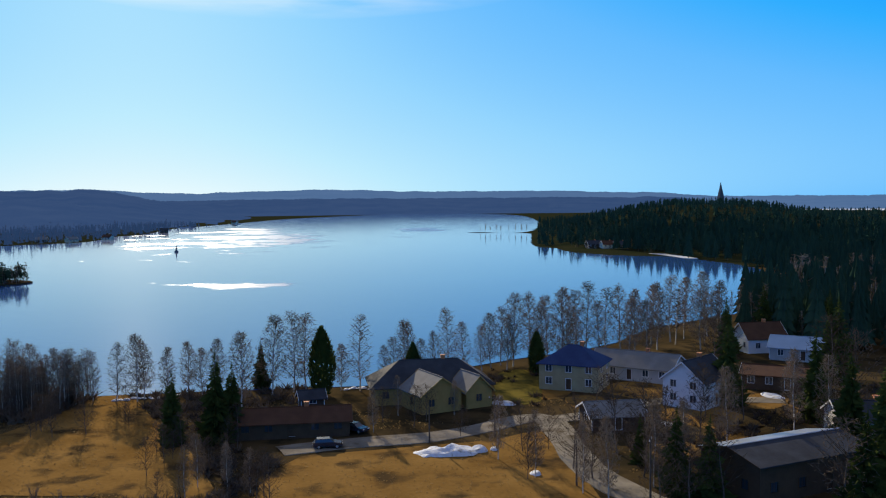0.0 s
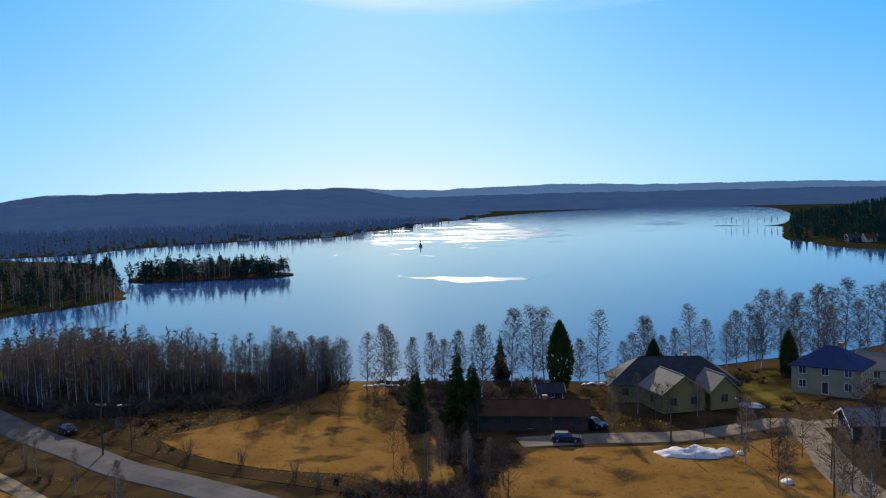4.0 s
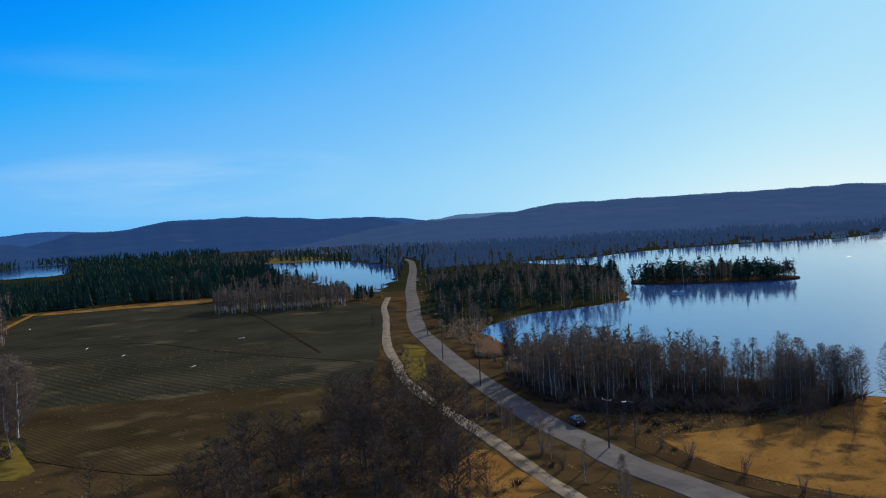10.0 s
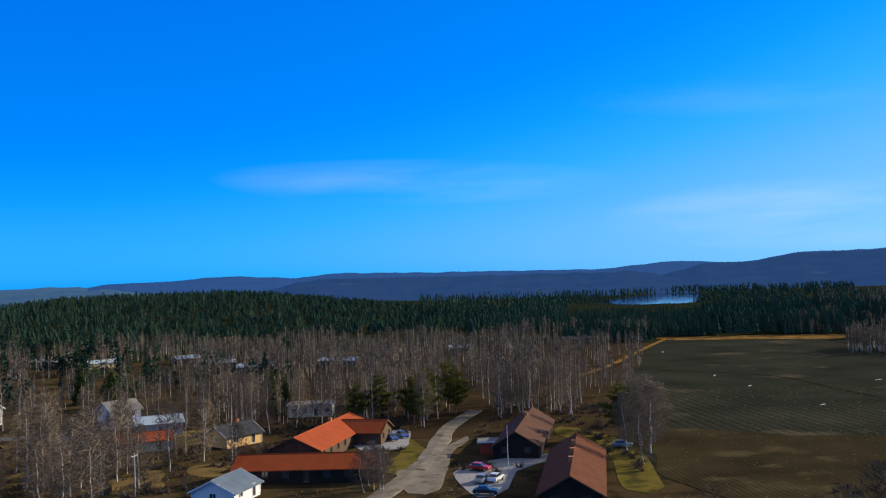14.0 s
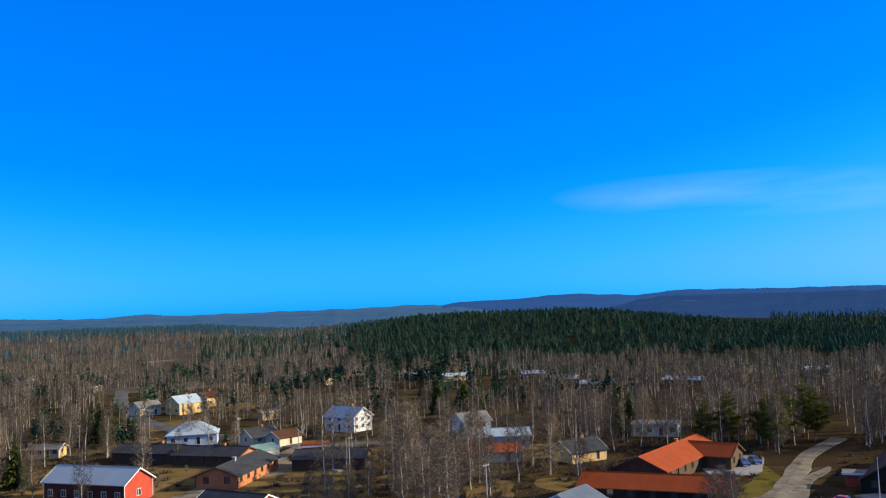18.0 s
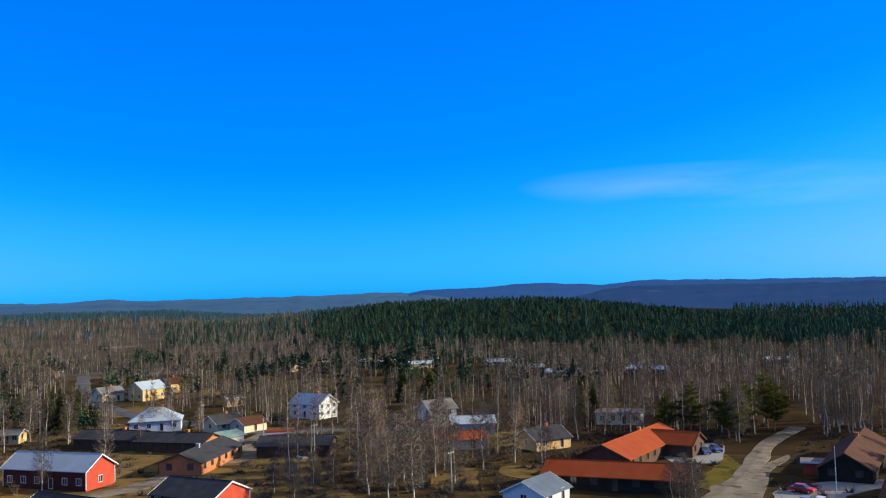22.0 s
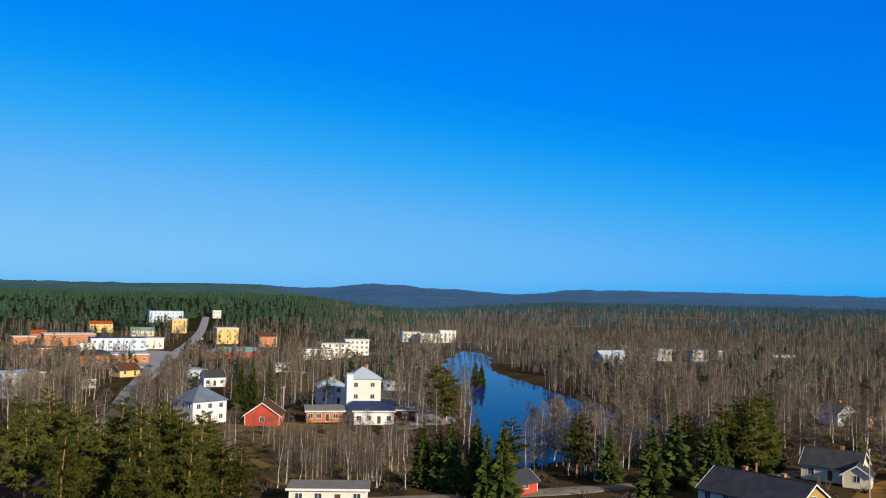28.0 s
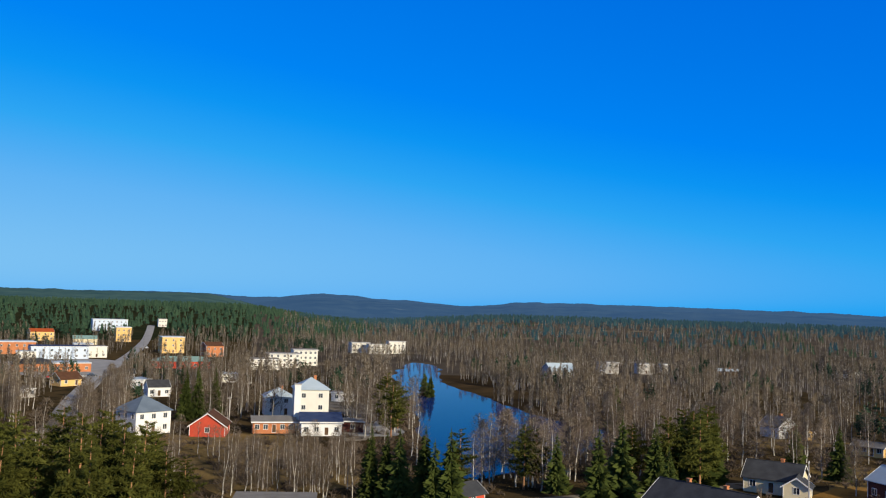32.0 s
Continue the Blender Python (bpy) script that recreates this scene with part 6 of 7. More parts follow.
plant_polar(BIRCHES, [(86.0, 226, 14), (91.6, 232, 15), (73.2, 222, 15), (72.6, 200, 13), (73.4, 190, 12), (72.4, 176, 12), (92.4, 240, 14), (88.9, 160, 7), (89.6, 163, 7), (94.0, 236, 15), (95.6, 228, 14), (96.6, 232, 15)])
plant_polar(BIRCHES, [(99.6, 198, 13), (101.6, 190, 14), (104.4, 200, 14), (106.0, 196, 15), (103.4, 176, 12), (104.6, 184, 13), (105.4, 174, 13)], 1.2)
plant_polar(BIRCHES, [(106.6, 182, 14), (107.2, 176, 14), (108.0, 188, 13), (108.6, 214, 15), (109.4, 196, 14), (110.0, 206, 12), (107.6, 166, 12), (106.0, 164, 13), (108.8, 170, 12), (111.0, 182, 8), (113.4, 170, 7), (112.2, 174, 8), (97.8, 176, 11), (114.6, 176, 7)], 1.3)
plant_polar(BIRCHES, [(124.6, 214, 12), (127.8, 196, 12), (130.4, 208, 12), (132.2, 226, 14), (126.4, 262, 13), (128.4, 272, 14), (122.4, 240, 9), (121.6, 276, 12), (119.0, 262, 9), (135.8, 232, 15), (137.4, 240, 15), (138.6, 226, 16), (134.0, 250, 15), (133.0, 262, 14)])
plant_polar(SPRUCES, [(131.3, 226, 12.5), (119.6, 238, 8), (139.0, 202, 17), (138.2, 206, 16), (140.2, 198, 15), (141.6, 190, 15), (143.6, 182, 16), (140.8, 176, 12), (133.6, 240, 11), (126.8, 296, 13), (125.8, 300, 13), (127.2, 306, 12)], 1.15)
plant_polar(SPRUCES, [(155.8, 164, 15), (154.2, 160, 15), (155.2, 160, 13), (147.6, 184, 12), (145.0, 172, 15), (157.4, 168, 14), (158.2, 170, 13), (159.2, 172, 14), (170.6, 282, 16), (169.9, 286, 17), (168.9, 290, 16), (155.6, 366, 10), (156.0, 372, 11), (144.0, 286, 14)], 1.05)
plant_polar(PINES, [(171.6, 148, 12.6), (172.8, 152, 16.5), (174.0, 146, 17.2), (175.2, 152, 18.5), (176.4, 148, 18.5), (177.4, 156, 18.5), (178.6, 150, 14.5), (170.4, 150, 11.5), (173.4, 140, 14.5), (175.8, 138, 15.8), (179.8, 160, 17.2), (181.4, 170, 18.5), (182.6, 160, 17.2), (180.6, 148, 14.5), (172.2, 158, 13.8), (174.6, 160, 17.2), (177.0, 142, 14.5)], 0.95)
plant_polar(PINES, [(149.6, 186, 13), (148.9, 188, 12), (153.6, 176, 13), (143.0, 196, 13), (158.0, 250, 15), (157.6, 270, 14), (158.4, 290, 15), (181.0, 200, 12), (183.0, 210, 13), (179.0, 190, 9)], 1.0)
# birches beyond the three hundred nearest stay joined
FULL = []
for i in range(6):
    tr_, cr_ = birch(300 + i, 14.0, 0.18 + 0.02 * (i % 3), 560)
    for f in cr_.f:
        tr_.f.append(tuple(len(tr_.v) + k for k in f))
        tr_.m.append(1)
    tr_.v.extend(cr_.v)
    FULL.append(tr_)
for label, rows in (("thin bare birches near the river", ((160, 168, 166, 214, 80, 6, 10), (174, 183, 165, 330, 60, 9, 15), (168, 174, 165, 222, 16, 7, 10), (174, 177, 240, 330, 26, 10, 15), (143.5, 153, 184, 206, 24, 10, 15), (140, 157, 196, 300, 40, 10, 15), (136, 143, 210, 300, 40, 11, 16), (174, 184, 250, 330, 34, 9, 13), (164, 172, 270, 330, 30, 11, 15), (157.5, 161, 240, 330, 22, 11, 15))),
                    ("bare birches by the lake and village", ((19, 27, 170, 181, 50, 6, 10), (24, 43, 172, 202, 80, 7, 12), (96, 114, 186, 275, 70, 9, 15), (76, 90, 236, 280, 60, 11, 15), (114, 135, 236, 310, 46, 9, 14)))):
    spots = [p for a0, a1, r0, r1, n, lo, hi in rows for p in sow(WR, n, a0, a1, r0, r1, lo, hi)]
    scatter("birch_grove", FULL, [(x, y, h / 14, WR.uniform(0.85, 1.2), WR.randrange(99)) for x, y, h in spots], (M_BARK, M_TWIG), label, "birches")

# thicket between the road and the bicycle path
for p in ROADLINE:
    if 125 < p.length < 330:
        for _ in range(2):
            x, y = p.x - WR.uniform(6.5, 12), p.y - WR.uniform(6.5, 12)
            if (int(x // 3), int(y // 3)) not in BUSY:
                plant(DARKTREES, x, y, WR.uniform(3.5, 6.5), 0.8)

# young birches along the bicycle path and brush by the road
for i in range(0, len(BIKELINE), 1):
    p = BIKELINE[i]
    if math.hypot(p.x, p.y) < 190 and i % 2 == 0:
        plant(BIRCHES, p.x + WR.uniform(2.2, 4.5), p.y + WR.uniform(2.0, 4.0), WR.uniform(4.0, 6.5), 0.7)


def bush(x, y, h, label="low leafless brown bush"):
    ob = new("bush", SHRUBS[WR.randrange(3)])
    ob.matrix_world = pose(x, y, lift(x, y) - 0.05, 0, 0, WR.uniform(0, 360)) @ Matrix.Diagonal((h / 3, h / 3, h / 3, 1))
    return tagged(ob, label, "bush", "bushes")


for p in ROADLINE[::2]:
    if math.hypot(p.x, p.y) < 260:
        for k in (-1, 1):
            if WR.random() < 0.8:
                bush(p.x + k * WR.uniform(5.5, 8), p.y + k * WR.uniform(5.5, 8), WR.uniform(1.4, 3.2))
for a0, a1, r0, r1, n in ((22, 44, 166, 200, 60), (44, 62, 104, 150, 50), (-18, -2, 112, 150, 26), (96, 114, 165, 230, 50), (114, 140, 150, 230, 40), (150, 180, 150, 240, 40)):
    for x, y, h in sow(WR, n, a0, a1, r0, r1, 1.2, 3.0):
        bush(x, y, h)

for x, y, h in sow(WR, 20, 45, 61, 106, 140, 8, 11.5) + sow(WR, 20, 46, 55, 138, 190, 6.5, 9.5) + sow(WR, 8, 60, 70, 112, 134, 5, 7.5):
    plant(DARKTREES, x, y, h, 1.15)
for x, y, h in sow(WR, 4, -24, -10, 104, 175, 8, 12):
    plant(DARKTREES, x, y, h)
for x, y, h in sow(WR, 5, -26, -17, 190, 240, 11, 17):
    plant(SPRUCES, x, y, h)

plant_polar(BIRCHES, [(150.4, 198, 15), (151.0, 204, 14), (149.2, 206, 15), (148.2, 216, 15), (147.4, 222, 14), (146.4, 236, 15), (145.4, 248, 14), (144.4, 256, 15), (152.2, 190, 13), (145.8, 204, 13), (147.0, 200, 13), (143.6, 230, 15), (142.8, 250, 15)])

plant_polar(SPRUCES, [(-16.6, 112, 10), (-25.4, 112, 12), (-27.0, 118, 13), (-26.4, 134, 15)], 1.1)
plant_polar(DARKTREES, [(-17.4, 110, 9), (-24.2, 112, 11), (-15.4, 108, 9), (-13.6, 104, 8)], 1.1)

plant_polar(BIRCHES, [(-3.4, 124, 9), (-5.8, 116, 9), (-8.8, 110, 9), (-10.4, 108, 10), (-13.2, 114, 11), (-15.0, 116, 11)], 0.8)
plant_polar(BIRCHES, [(15.6, 117, 7), (16.4, 112, 7), (13.8, 116, 6), (12.4, 112, 6), (4.6, 140, 7), (3.0, 150, 7), (-0.6, 150, 6), (-17.6, 134, 12), (-21.4, 146, 13), (-23.2, 142, 13)], 0.8)

# thickets and single trees by the lakeside yards
for a0, a1, r0, r1, n, lo, hi in ((10.5, 19, 104, 136, 16, 4, 7.5), (19, 30, 150, 182, 26, 4, 7), (-14, -3, 108, 132, 4, 5, 8)):
    for x, y, h in sow(WR, n, a0, a1, r0, r1, lo, hi, skip=(YARD, FIELD)):
        plant(DARKTREES, x, y, h, 0.9)
plant_polar(BIRCHES, [(16.0, 176, 10), (15.2, 174, 9), (14.2, 175, 10.5), (20.2, 174, 11), (23.6, 178, 10), (24.8, 180, 11), (6.6, 172, 9), (3.8, 176, 8), (3.2, 180, 9), (-2.4, 190, 10), (-3.0, 193, 12), (1.4, 184, 8)], 1.1)
plant_polar(PINES, [(138.6, 203, 17), (139.4, 200, 16), (140.0, 204, 16), (140.9, 196, 15), (139.0, 196, 15)], 1.0)


# ---- dry grass and low brush ----
def tuft(seed, blades, size, lean):
    rnd, s = random.Random(seed), Shape()
    for k in range(blades):
        t, r = rnd.uniform(0, 6.283), rnd.uniform(0, 0.5) * size
        p = Vector((math.cos(t) * r, math.sin(t) * r, -0.02))
        q = p + Vector((rnd.gauss(0, lean), rnd.gauss(0, lean), rnd.uniform(0.5, 1.0))) * size
        w = Vector((-math.sin(t), math.cos(t), 0)) * size * rnd.uniform(0.05, 0.11)
        s.face(tuple(p - w), tuple(p + w), tuple(q))
    return s


REED = [tuft(440 + i, 16, 1.0, 0.16) for i in range(4)]
GRASS = [tuft(400 + i, 9, 1.0, 0.45) for i in range(6)]
BRUSH = [tuft(420 + i, 26, 1.0, 0.55) for i in range(6)]
scatter("reeds", REED, [(x, y, h, 0.9, WR.randrange(99)) for x, y, h in sow(WR, 520, 41, 45, 234, 266, 1.2, 2.2, skip=(LAKE,), only=REEDS)] + [(x, y, h, 0.8, WR.randrange(99)) for x, y, h in sow(WR, 420, 43.2, 47, 262, 330, 0.7, 1.5)], (M_REED,), "pale dry reeds on the bay shore", "reeds")
OPEN_ = (FIELD, YARD, PLOUGH, HEADLAND)
for a0, a1, r0, r1, n, label in ((-27, 20, 94, 165, 5200, "dry grass tufts on the lakeside yards"), (20, 50, 92, 178, 5600, "dry grass tufts on the hay field and verges"), (56, 76, 135, 300, 2600, "old stubble standing on the ploughed field"),
                                 (76, 114, 150, 260, 4200, "dry grass tufts between the row houses"), (114, 143, 150, 280, 3600, "dry grass tufts in the village gardens"), (143, 184, 145, 270, 3000, "dry grass tufts by the river")):
    scatter("dry_grass", GRASS, [(x, y, h, 1.2, WR.randrange(99)) for x, y, h in sow(WR, n, a0, a1, r0, r1, 0.10, 0.34, skip=OPEN_)], (M_STRAW,), label, "grass")
for a0, a1, r0, r1, n, lo, hi, label in ((-27, -2, 98, 190, 240, 0.5, 1.4, "low brown brush round the lakeside houses"), (8, 24, 100, 180, 320, 0.6, 1.8, "low brown brush along the yards"), (21, 45, 164, 206, 900, 0.8, 2.6, "brown brush belt on the lake shore"),
                                         (30, 62, 96, 190, 240, 0.5, 1.4, "brush on the road banks"), (62, 98, 170, 260, 420, 0.5, 1.6, "undergrowth at the birch wood edge"), (96, 143, 150, 300, 900, 0.5, 1.7, "leafless garden brush and hedges"), (143, 184, 145, 300, 800, 0.6, 1.9, "river bank brush")):
    scatter("brush", BRUSH, [(x, y, h, 1.3, WR.randrange(99)) for x, y, h in sow(WR, n, a0, a1, r0, r1, lo, hi)], (M_DARKTWIG,), label, "brush")


# ---- cars ----
def car(x, y, turn, paint, label, estate=False):
    """A small car: body, glazed cabin, wheels with tyres and rims, lamps."""
    ob = thing("car", pose(x, y, lift(x, y) + 0.1, 0, 0, turn), label, "car", "parked cars")
    body = Shape()
    side = [(-2.1, 0.35), (2.1, 0.35), (2.15, 0.62), (1.95, 0.82), (0.95, 0.95), (-1.95, 0.98), (-2.15, 0.75)]
    k = len(side)
    for y0 in (-0.84, 0.84):
        body.v.extend([(a, y0, b) for a, b in side])
    body.f += [tuple(reversed(range(k))), tuple(range(k, 2 * k))] + [(i, (i + 1) % k, k + (i + 1) % k, k + i) for i in range(k)]
    body.m = [0] * len(body.f)
    shell = part("body", body, paint, ob)
    cabin, back = Shape(), (-1.75 if estate else -1.35)
    lo, hi = [(back - 0.2, -0.78), (0.95, -0.78), (0.95, 0.78), (back - 0.2, 0.78)], [(back + 0.2, -0.62), (0.25, -0.62), (0.25, 0.62), (back + 0.2, 0.62)]
    for i in range(4):
        j = (i + 1) % 4
        cabin.face((*lo[i], 0.94), (*lo[j], 0.94), (*hi[j], 1.42), (*hi[i], 1.42))
    part("cabin_glass", cabin, M_GLASS, ob)
    top = Shape()
    top.slab([(back + 0.15, -0.64, 1.46), (0.3, -0.64, 1.46), (0.3, 0.64, 1.46), (back + 0.15, 0.64, 1.46)], 0.06)
    part("roof_panel", top, paint, ob)
    for wx in (-1.3, 1.35):
        for wy in (-0.80, 0.80):
            tyre = Shape()
            tyre.tube((wx, wy - 0.1, 0.32), (wx, wy + 0.1, 0.32), 0.32, 0.32, 12, cap=True)
            wheel = part("tyre", tyre, M_TYRE, ob)
            rim, o = Shape(), wy + (0.105 if wy > 0 else -0.105)
            rim.face(*[(wx + 0.2 * math.cos(t * 0.785), o, 0.32 + 0.2 * math.sin(t * 0.785)) for t in range(8)])
            part("rim", rim, M_RIM, wheel)
    for wy in (-0.6, 0.6):
        for wx in (-2.16, 2.13):
            lamp = Shape()
            lamp.box(wx - 0.03, wy - 0.16, 0.62, wx + 0.03, wy + 0.16, 0.76)
            part("headlight" if wx > 0 else "tail_light", lamp, M_LAMP, shell)
    return ob


P_DARK = surface("dark_car_paint", (0.02, 0.024, 0.035), (0.03, 0.035, 0.05), 1.0, 0.25, 0.02, spec=0.6)
P_RED = surface("red_car_paint", (0.55, 0.02, 0.015), (0.62, 0.03, 0.02), 1.0, 0.3, 0.02, spec=0.6)
P_WHITE = surface("white_car_paint", (0.72, 0.73, 0.74), (0.8, 0.8, 0.8), 1.0, 0.3, 0.02, spec=0.6)
P_BLUE = surface("blue_car_paint", (0.04, 0.10, 0.32), (0.06, 0.14, 0.4), 1.0, 0.3, 0.02, spec=0.6)
P_SILVER = surface("silver_car_paint", (0.38, 0.40, 0.42), (0.46, 0.48, 0.5), 1.0, 0.3, 0.02, metal=0.5)
car(-17.2, 130.5, 8, P_DARK, "dark estate car parked on the gravel drive", True)
car(-14.0, 139.5, -35, P_DARK, "dark car parked beside the bungalow")
car(-170.9, 22.2, 60, P_RED, "bright red car in the car court")
car(-161.0, 21.4, 150, P_SILVER, "silver-white car on the verge")
car(-161.2, 23.8, 150, P_WHITE, "white car beside the lawn")
car(-209, 7.0, 20, P_BLUE, "blue car in the parking yard")
car(-212, 9.6, 20, P_BLUE, "dark blue car in the parking yard")
car(-215, 4.4, 20, P_SILVER, "silver car in the parking yard")
car(-151.5, 20.6, 70, P_DARK, "dark car by the brown row house")
car(-186, 54.5, 70, P_SILVER, "silver car behind the long row house")
car(-249.5, -128, 60, P_WHITE, "white car by the cream cottage")
car(-246, -133, 60, P_DARK, "dark car outside the cottage")
for a, r, turn, paint, tone in ((161.0, 266, 40, P_SILVER, "silver"), (160.6, 272, 40, P_DARK, "dark"), (160.3, 280, 60, P_WHITE, "white"), (174.9, 420, 85, P_WHITE, "white"), (173.9, 470, 85, P_RED, "red"), (173.5, 520, 85, P_DARK, "dark"),
                                (173.2, 600, 85, P_SILVER, "silver"), (173.0, 690, 85, P_WHITE, "white"), (176.0, 440, 10, P_DARK, "dark"), (176.6, 436, 10, P_SILVER, "silver"), (178.2, 430, 0, P_RED, "red")):
    car(*polar(a, r), a + turn, paint, tone + " car on the town asphalt")
car(-96.5, 122.5, 150, P_DARK, "dark car standing on the road")
car(-420, 380.5, 137, P_SILVER, "silver car far along the causeway")


# ---- poles, lamps, signs ----
def power_pole(x, y, h, material=M_POLE, arm=True, label="grey timber power pole with a cross-arm"):
    ob = thing("power_pole", pose(x, y, lift(x, y) - 0.1, 0, 0, RND.uniform(0, 180)), label, "power pole", "power poles")
    s = Shape()
    s.tube((0, 0, 0), (0, 0, h), 0.14, 0.09, 8, cap=True)
    pole = part("pole", s, material, ob)
    if arm:
        c = Shape()
        c.box(-0.9, -0.06, h - 0.5, 0.9, 0.06, h - 0.38)
        bar = part("cross_arm", c, material, ob)
        for k in (-0.8, 0.0, 0.8):
            q = Shape()
            q.tube((k, 0, h - 0.38), (k, 0, h - 0.14), 0.05, 0.04, 6, cap=True)
            part("insulator", q, M_WHITE, bar)
    return ob


def street_lamp(x, y, h, turn):
    ob = thing("street_lamp", pose(x, y, lift(x, y) - 0.1, 0, 0, turn), "tall dark street lamp on a thin mast", "street lamp", "street lamps")
    s = Shape()
    s.tube((0, 0, 0), (0, 0, h), 0.09, 0.06, 8)
    s.tube((0, 0, h), (1.4, 0, h + 0.25), 0.05, 0.04, 6)
    part("mast", s, M_POLEDARK, ob)
    c = Shape()
    c.box(1.2, -0.14, h + 0.18, 1.9, 0.14, h + 0.32)
    head_ = part("lamp_head", c, M_RIM, ob)
    g = Shape()
    g.box(1.3, -0.1, h + 0.15, 1.8, 0.1, h + 0.178)
    part("lamp_glass", g, M_LAMP, head_)
    return ob


for a, r, h in ((112.1, 209, 8.5), (132.9, 187, 9.5), (127.9, 266, 9), (115.2, 226, 8), (103.6, 168, 8), (118.8, 262, 8.5), (124.0, 300, 9), (168.0, 262, 9.5), (166.9, 305, 10)):
    power_pole(*polar(a, r), h)
for a, r, h in ((1.0, 133, 5.5), (-3.2, 136, 6.5), (36.3, 139, 8), (44.2, 195, 8), (46.5, 236, 8), (47.4, 290, 8), (-13.0, 108, 8), (-8.4, 113, 6)):
    power_pole(*polar(a, r), h, M_POLEDARK, h > 6, "dark tarred pole beside the road")
for i in range(6, len(ROADLINE), 12):
    p, q = ROADLINE[i], ROADLINE[min(i + 1, len(ROADLINE) - 1)]
    d = (q - p).normalized()
    if 130 < p.length < 520:
        street_lamp(p.x - d.y * 5.4, p.y + d.x * 5.4, 7.0, math.degrees(math.atan2(d.x, -d.y)) + 180)
for a, r in ((174.2, 400), (173.6, 450), (173.0, 505), (173.4, 560), (172.7, 640), (173.2, 720)):
    street_lamp(*polar(a, r), 8.0, a + 90)

flag = thing("flagpole", pose(-171.5, 27.8, 0), "slender white flagpole beside the car court", "flagpole")
s = Shape()
s.tube((0, 0, -0.1), (0, 0, 8.0), 0.08, 0.04, 8, cap=True)
part("pole", s, M_WHITE, flag)
s = Shape()
s.tube((0, 0, 8.0), (0, 0, 8.16), 0.08, 0.05, 8, cap=True)
part("finial", s, M_RIM, flag)


# ---- snow heaps ----
def snow_heap(x, y, length, width, height, seed, label="melting grey-white snow heap on brown grass"):
    s, n, rings = Shape(), 22, 6
    for j in range(rings + 1):
        u = j / rings
        row = []
        for i in range(n):
            t = 6.2832 * i / n
            k = (1 - u) * (1 + 0.28 * noise.noise((math.cos(t) * 1.4, math.sin(t) * 1.4, seed)))
            px, py = math.cos(t) * k * length / 2, math.sin(t) * k * width / 2
            row.append((px, py, -0.03 + height * min(1.0, 2.6 * u) ** 0.7 * (0.62 + 0.75 * noise.noise((px * 0.55, py * 0.55, seed + 3)))))
        s.v.extend(row)
    for j in range(rings):
        for i in range(n):
            k = (i + 1) % n
            s.f.append((j * n + i, j * n + k, (j + 1) * n + k, (j + 1) * n + i))
    ob = new("snowdrift", s.mesh("snowdrift", M_ICE, smooth=True))
    ob.matrix_world = pose(x, y, lift(x, y) + 0.12, 0, 0, seed * 37)
    return tagged(ob, label, "snow heap", "snow heaps")


snow_heap(0.7, 127.2, 9.8, 4.6, 1.1, 0.05)
snow_heap(4.6, 127.9, 3.4, 2.2, 0.7, 5.3)
snow_heap(-2.9, 126.2, 3.0, 1.8, 0.5, 7.7)
snow_heap(7.1, 128.5, 1.6, 1.1, 0.5, 2.0)
snow_heap(11.8, 116.6, 2.0, 1.4, 0.5, 3.0)
for a, r, n, w in ((-3.8, 158, 5, 2.5), (-20.2, 172, 6, 3), (-14.2, 146, 4, 2), (118.2, 226, 5, 3), (119.4, 232, 6, 3), (112.9, 214, 4, 2.4), (-15.2, 176, 5, 2), (9.0, 146, 2.2, 1.2)):
    snow_heap(*polar(a, r), n, w, 0.55, a * 0.1, "last flat patch of old snow in the shade")
for a in (16.6, 17.1, 17.7, 18.2, 18.6, 19.1, 19.6, 20.1, 4.6, 5.3, 5.9, 6.3):
    snow_heap(*polar(a, (174.6 if a > 10 else 172.6) + WR.uniform(-1.0, 1.0)), WR.uniform(1.2, 3.0), WR.uniform(0.5, 1.2), 0.35, a, "broken white ice pushed up on the lake shore")
for a, r, n, w in ((71, 430, 4, 0.8), (66, 300, 3, 0.7), (68, 330, 4, 0.6), (59, 320, 3, 0.7), (62, 260, 3, 0.5), (73.5, 305, 3, 0.6)):
    snow_heap(*polar(a, r), n, w, 0.10, a * 0.13, "thin last snow streak in the ploughed field")


# ---- church, buoy, boat, reeds ----
church = thing("church", pose(*polar(-17.13, 1500), 0, 0, 0, 20), "dark church tower with a tall pointed spire", "church")
s = Shape()
s.box(-3.6, -3.6, 0, 3.6, 3.6, 36)
part("tower", s, M_STONE, church)
s = Shape()
for i in range(4):
    t, q = math.pi / 4 + i * math.pi / 2, math.pi / 4 + (i + 1) * math.pi / 2
    s.face((5.6 * math.cos(t), 5.6 * math.sin(t), 36), (5.6 * math.cos(q), 5.6 * math.sin(q), 36), (0, 0, 62))
part("spire", s, M_STONE, church)
s = Shape()
s.slab([(3.8, -7, 9), (30, -7, 9), (30, 0, 16), (3.8, 0, 16)], 0.4)
s.slab([(30, 7, 9), (3.8, 7, 9), (3.8, 0, 16), (30, 0, 16)], 0.4)
part("roof", s, M_STONE, church)
s = Shape()
s.box(3.8, -6.5, 0, 29, 6.5, 9)
part("nave", s, M_STONE, church)

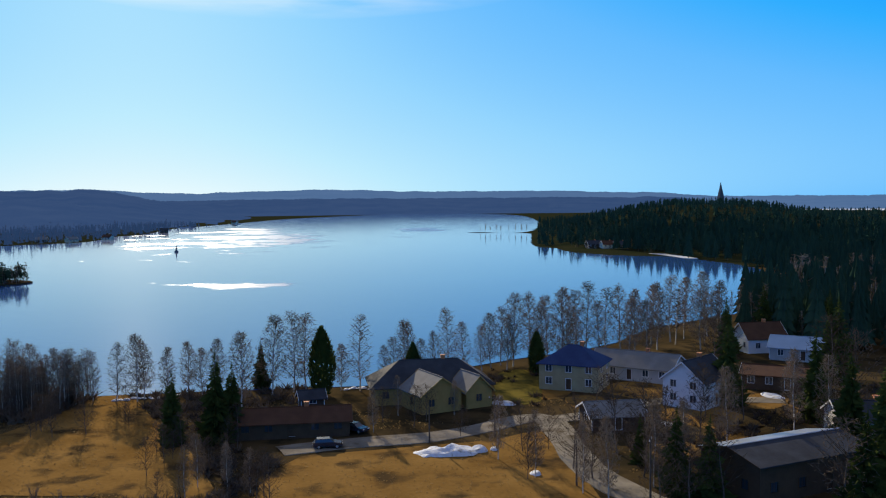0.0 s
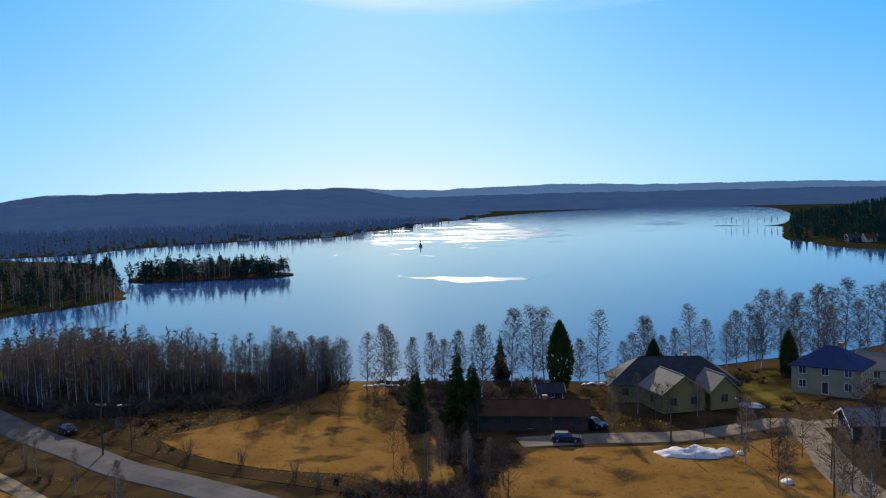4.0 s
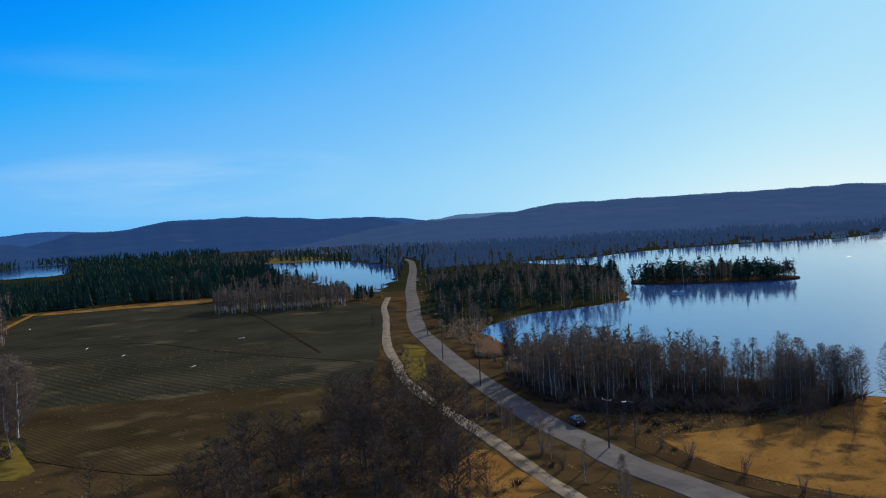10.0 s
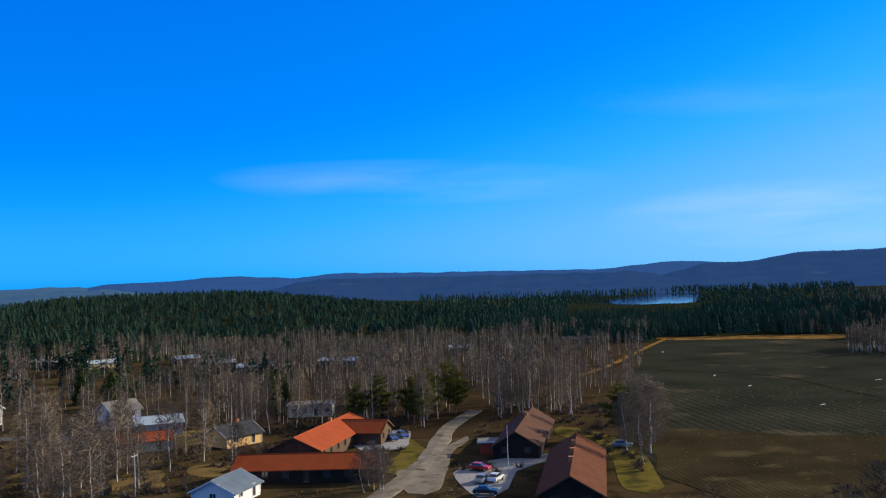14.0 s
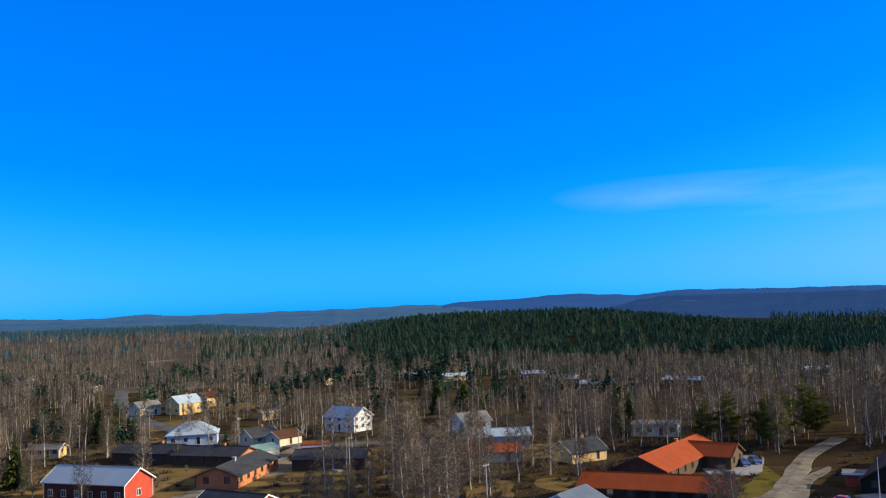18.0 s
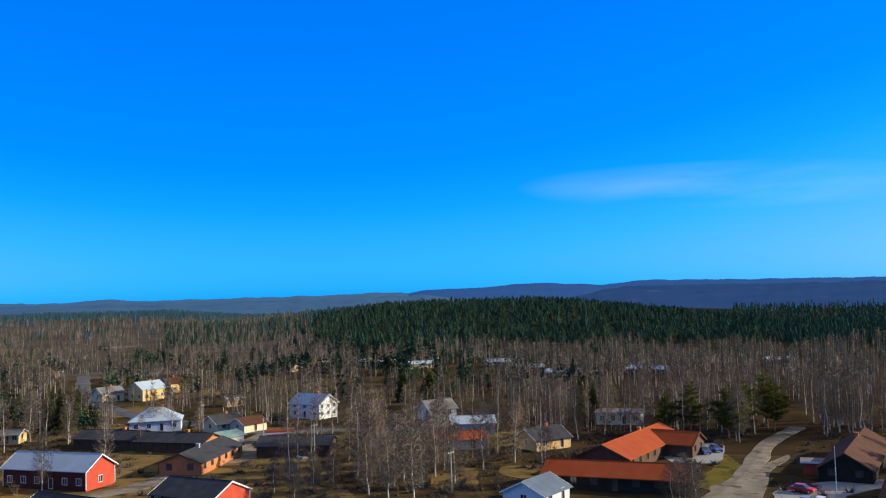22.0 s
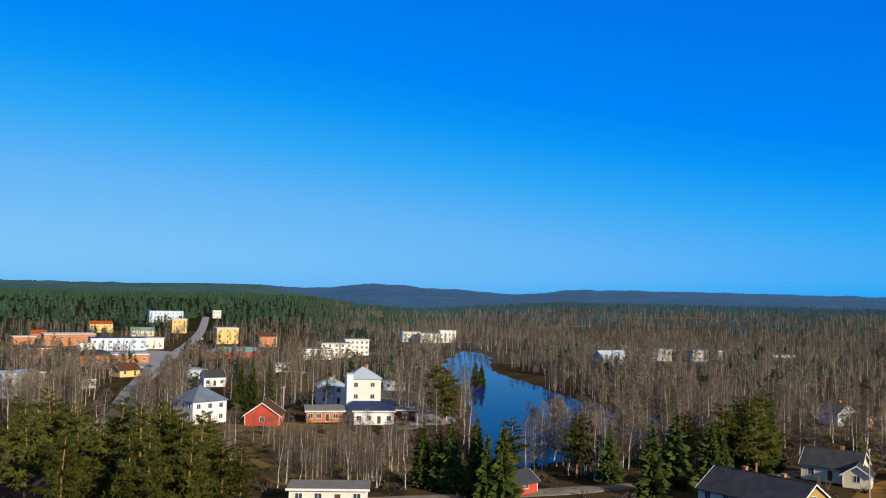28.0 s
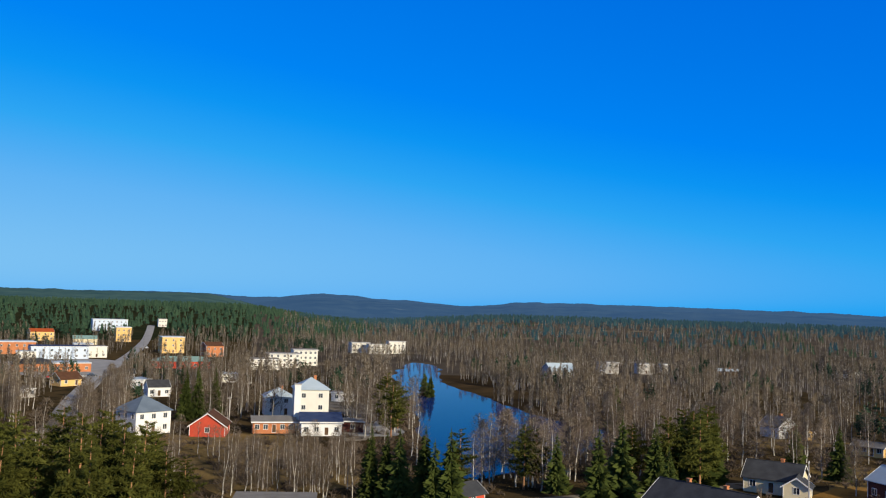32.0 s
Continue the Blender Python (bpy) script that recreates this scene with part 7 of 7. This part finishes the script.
buoy = thing("channel_marker", pose(*polar(16.5, 700), 0.1), "dark channel marker standing in the lake", "marker")
s = Shape()
s.tube((0, 0, -0.5), (0, 0, 1.2), 1.6, 1.3, 10, cap=True)
part("base", s, M_STONE, buoy)
s = Shape()
s.tube((0, 0, 1.2), (0, 0, 5.0), 0.7, 0.25, 8, cap=True)
part("mast", s, M_STONE, buoy)

boat = thing("motor_boat", pose(*polar(31.6, 400), 0.1, 0, 0, 20), "small white motor boat leaving a faint wake", "boat")
s = Shape()
deck = [(-2.6, -0.9), (1.2, -1.0), (3.0, 0.0), (1.2, 1.0), (-2.6, 0.9)]
keel = [(-2.4, -0.6), (1.0, -0.6), (2.2, 0.0), (1.0, 0.6), (-2.4, 0.6)]
for i in range(5):
    j = (i + 1) % 5
    s.face((*keel[i], -0.1), (*keel[j], -0.1), (*deck[j], 0.75), (*deck[i], 0.75))
s.face(*[(*p, 0.70) for p in deck])
part("hull", s, P_WHITE, boat)
s = Shape()
s.box(-0.4, -0.6, 0.70, 0.9, 0.6, 1.35)
part("windscreen", s, M_GLASS, boat)

wood("shore_trees", LB, [(*polar(a, r), h) for a, r, h in ((-2.4, 1015, 9), (-2.7, 1010, 11), (-3.0, 1012, 9), (-3.4, 1008, 12), (-3.7, 1005, 11), (-4.2, 1008, 12), (-4.6, 1000, 13), (-5.0, 1000, 13), (-5.3, 995, 14))], 12, BM, "bare trees on a low spit in the lake")
GR = random.Random(77)
scatter("birch_wood", LB, [(*polar(GR.uniform(52.4, 60.5), GR.uniform(418, 452)), GR.uniform(0.65, 0.95), GR.uniform(0.9, 1.3), GR.randrange(99)) for _ in range(210)], BM, "grey leafless trees at the far edge of the ploughed field", "woods")
plant_polar(DARKTREES, [(46.0, 131, 13), (47.0, 136, 14.5), (48.2, 127, 14), (46.6, 140, 13), (49.4, 134, 13.5), (45.2, 124, 11), (50.6, 130, 13), (51.8, 136, 12)])
wood("shore_trees", LB, [(*polar(a, r), h) for a, r, h in ((25.6, 456, 9), (25.3, 458, 10), (25.0, 461, 9), (26.1, 452, 8), (35.4, 384, 10), (35.8, 380, 11), (36.2, 378, 10), (36.8, 372, 11), (37.4, 368, 10))], 12, BM, "bare trees at the tip of the island and peninsula")


for o in PATTERNS:
    for c in (*o.children, o):
        bpy.data.objects.remove(c)
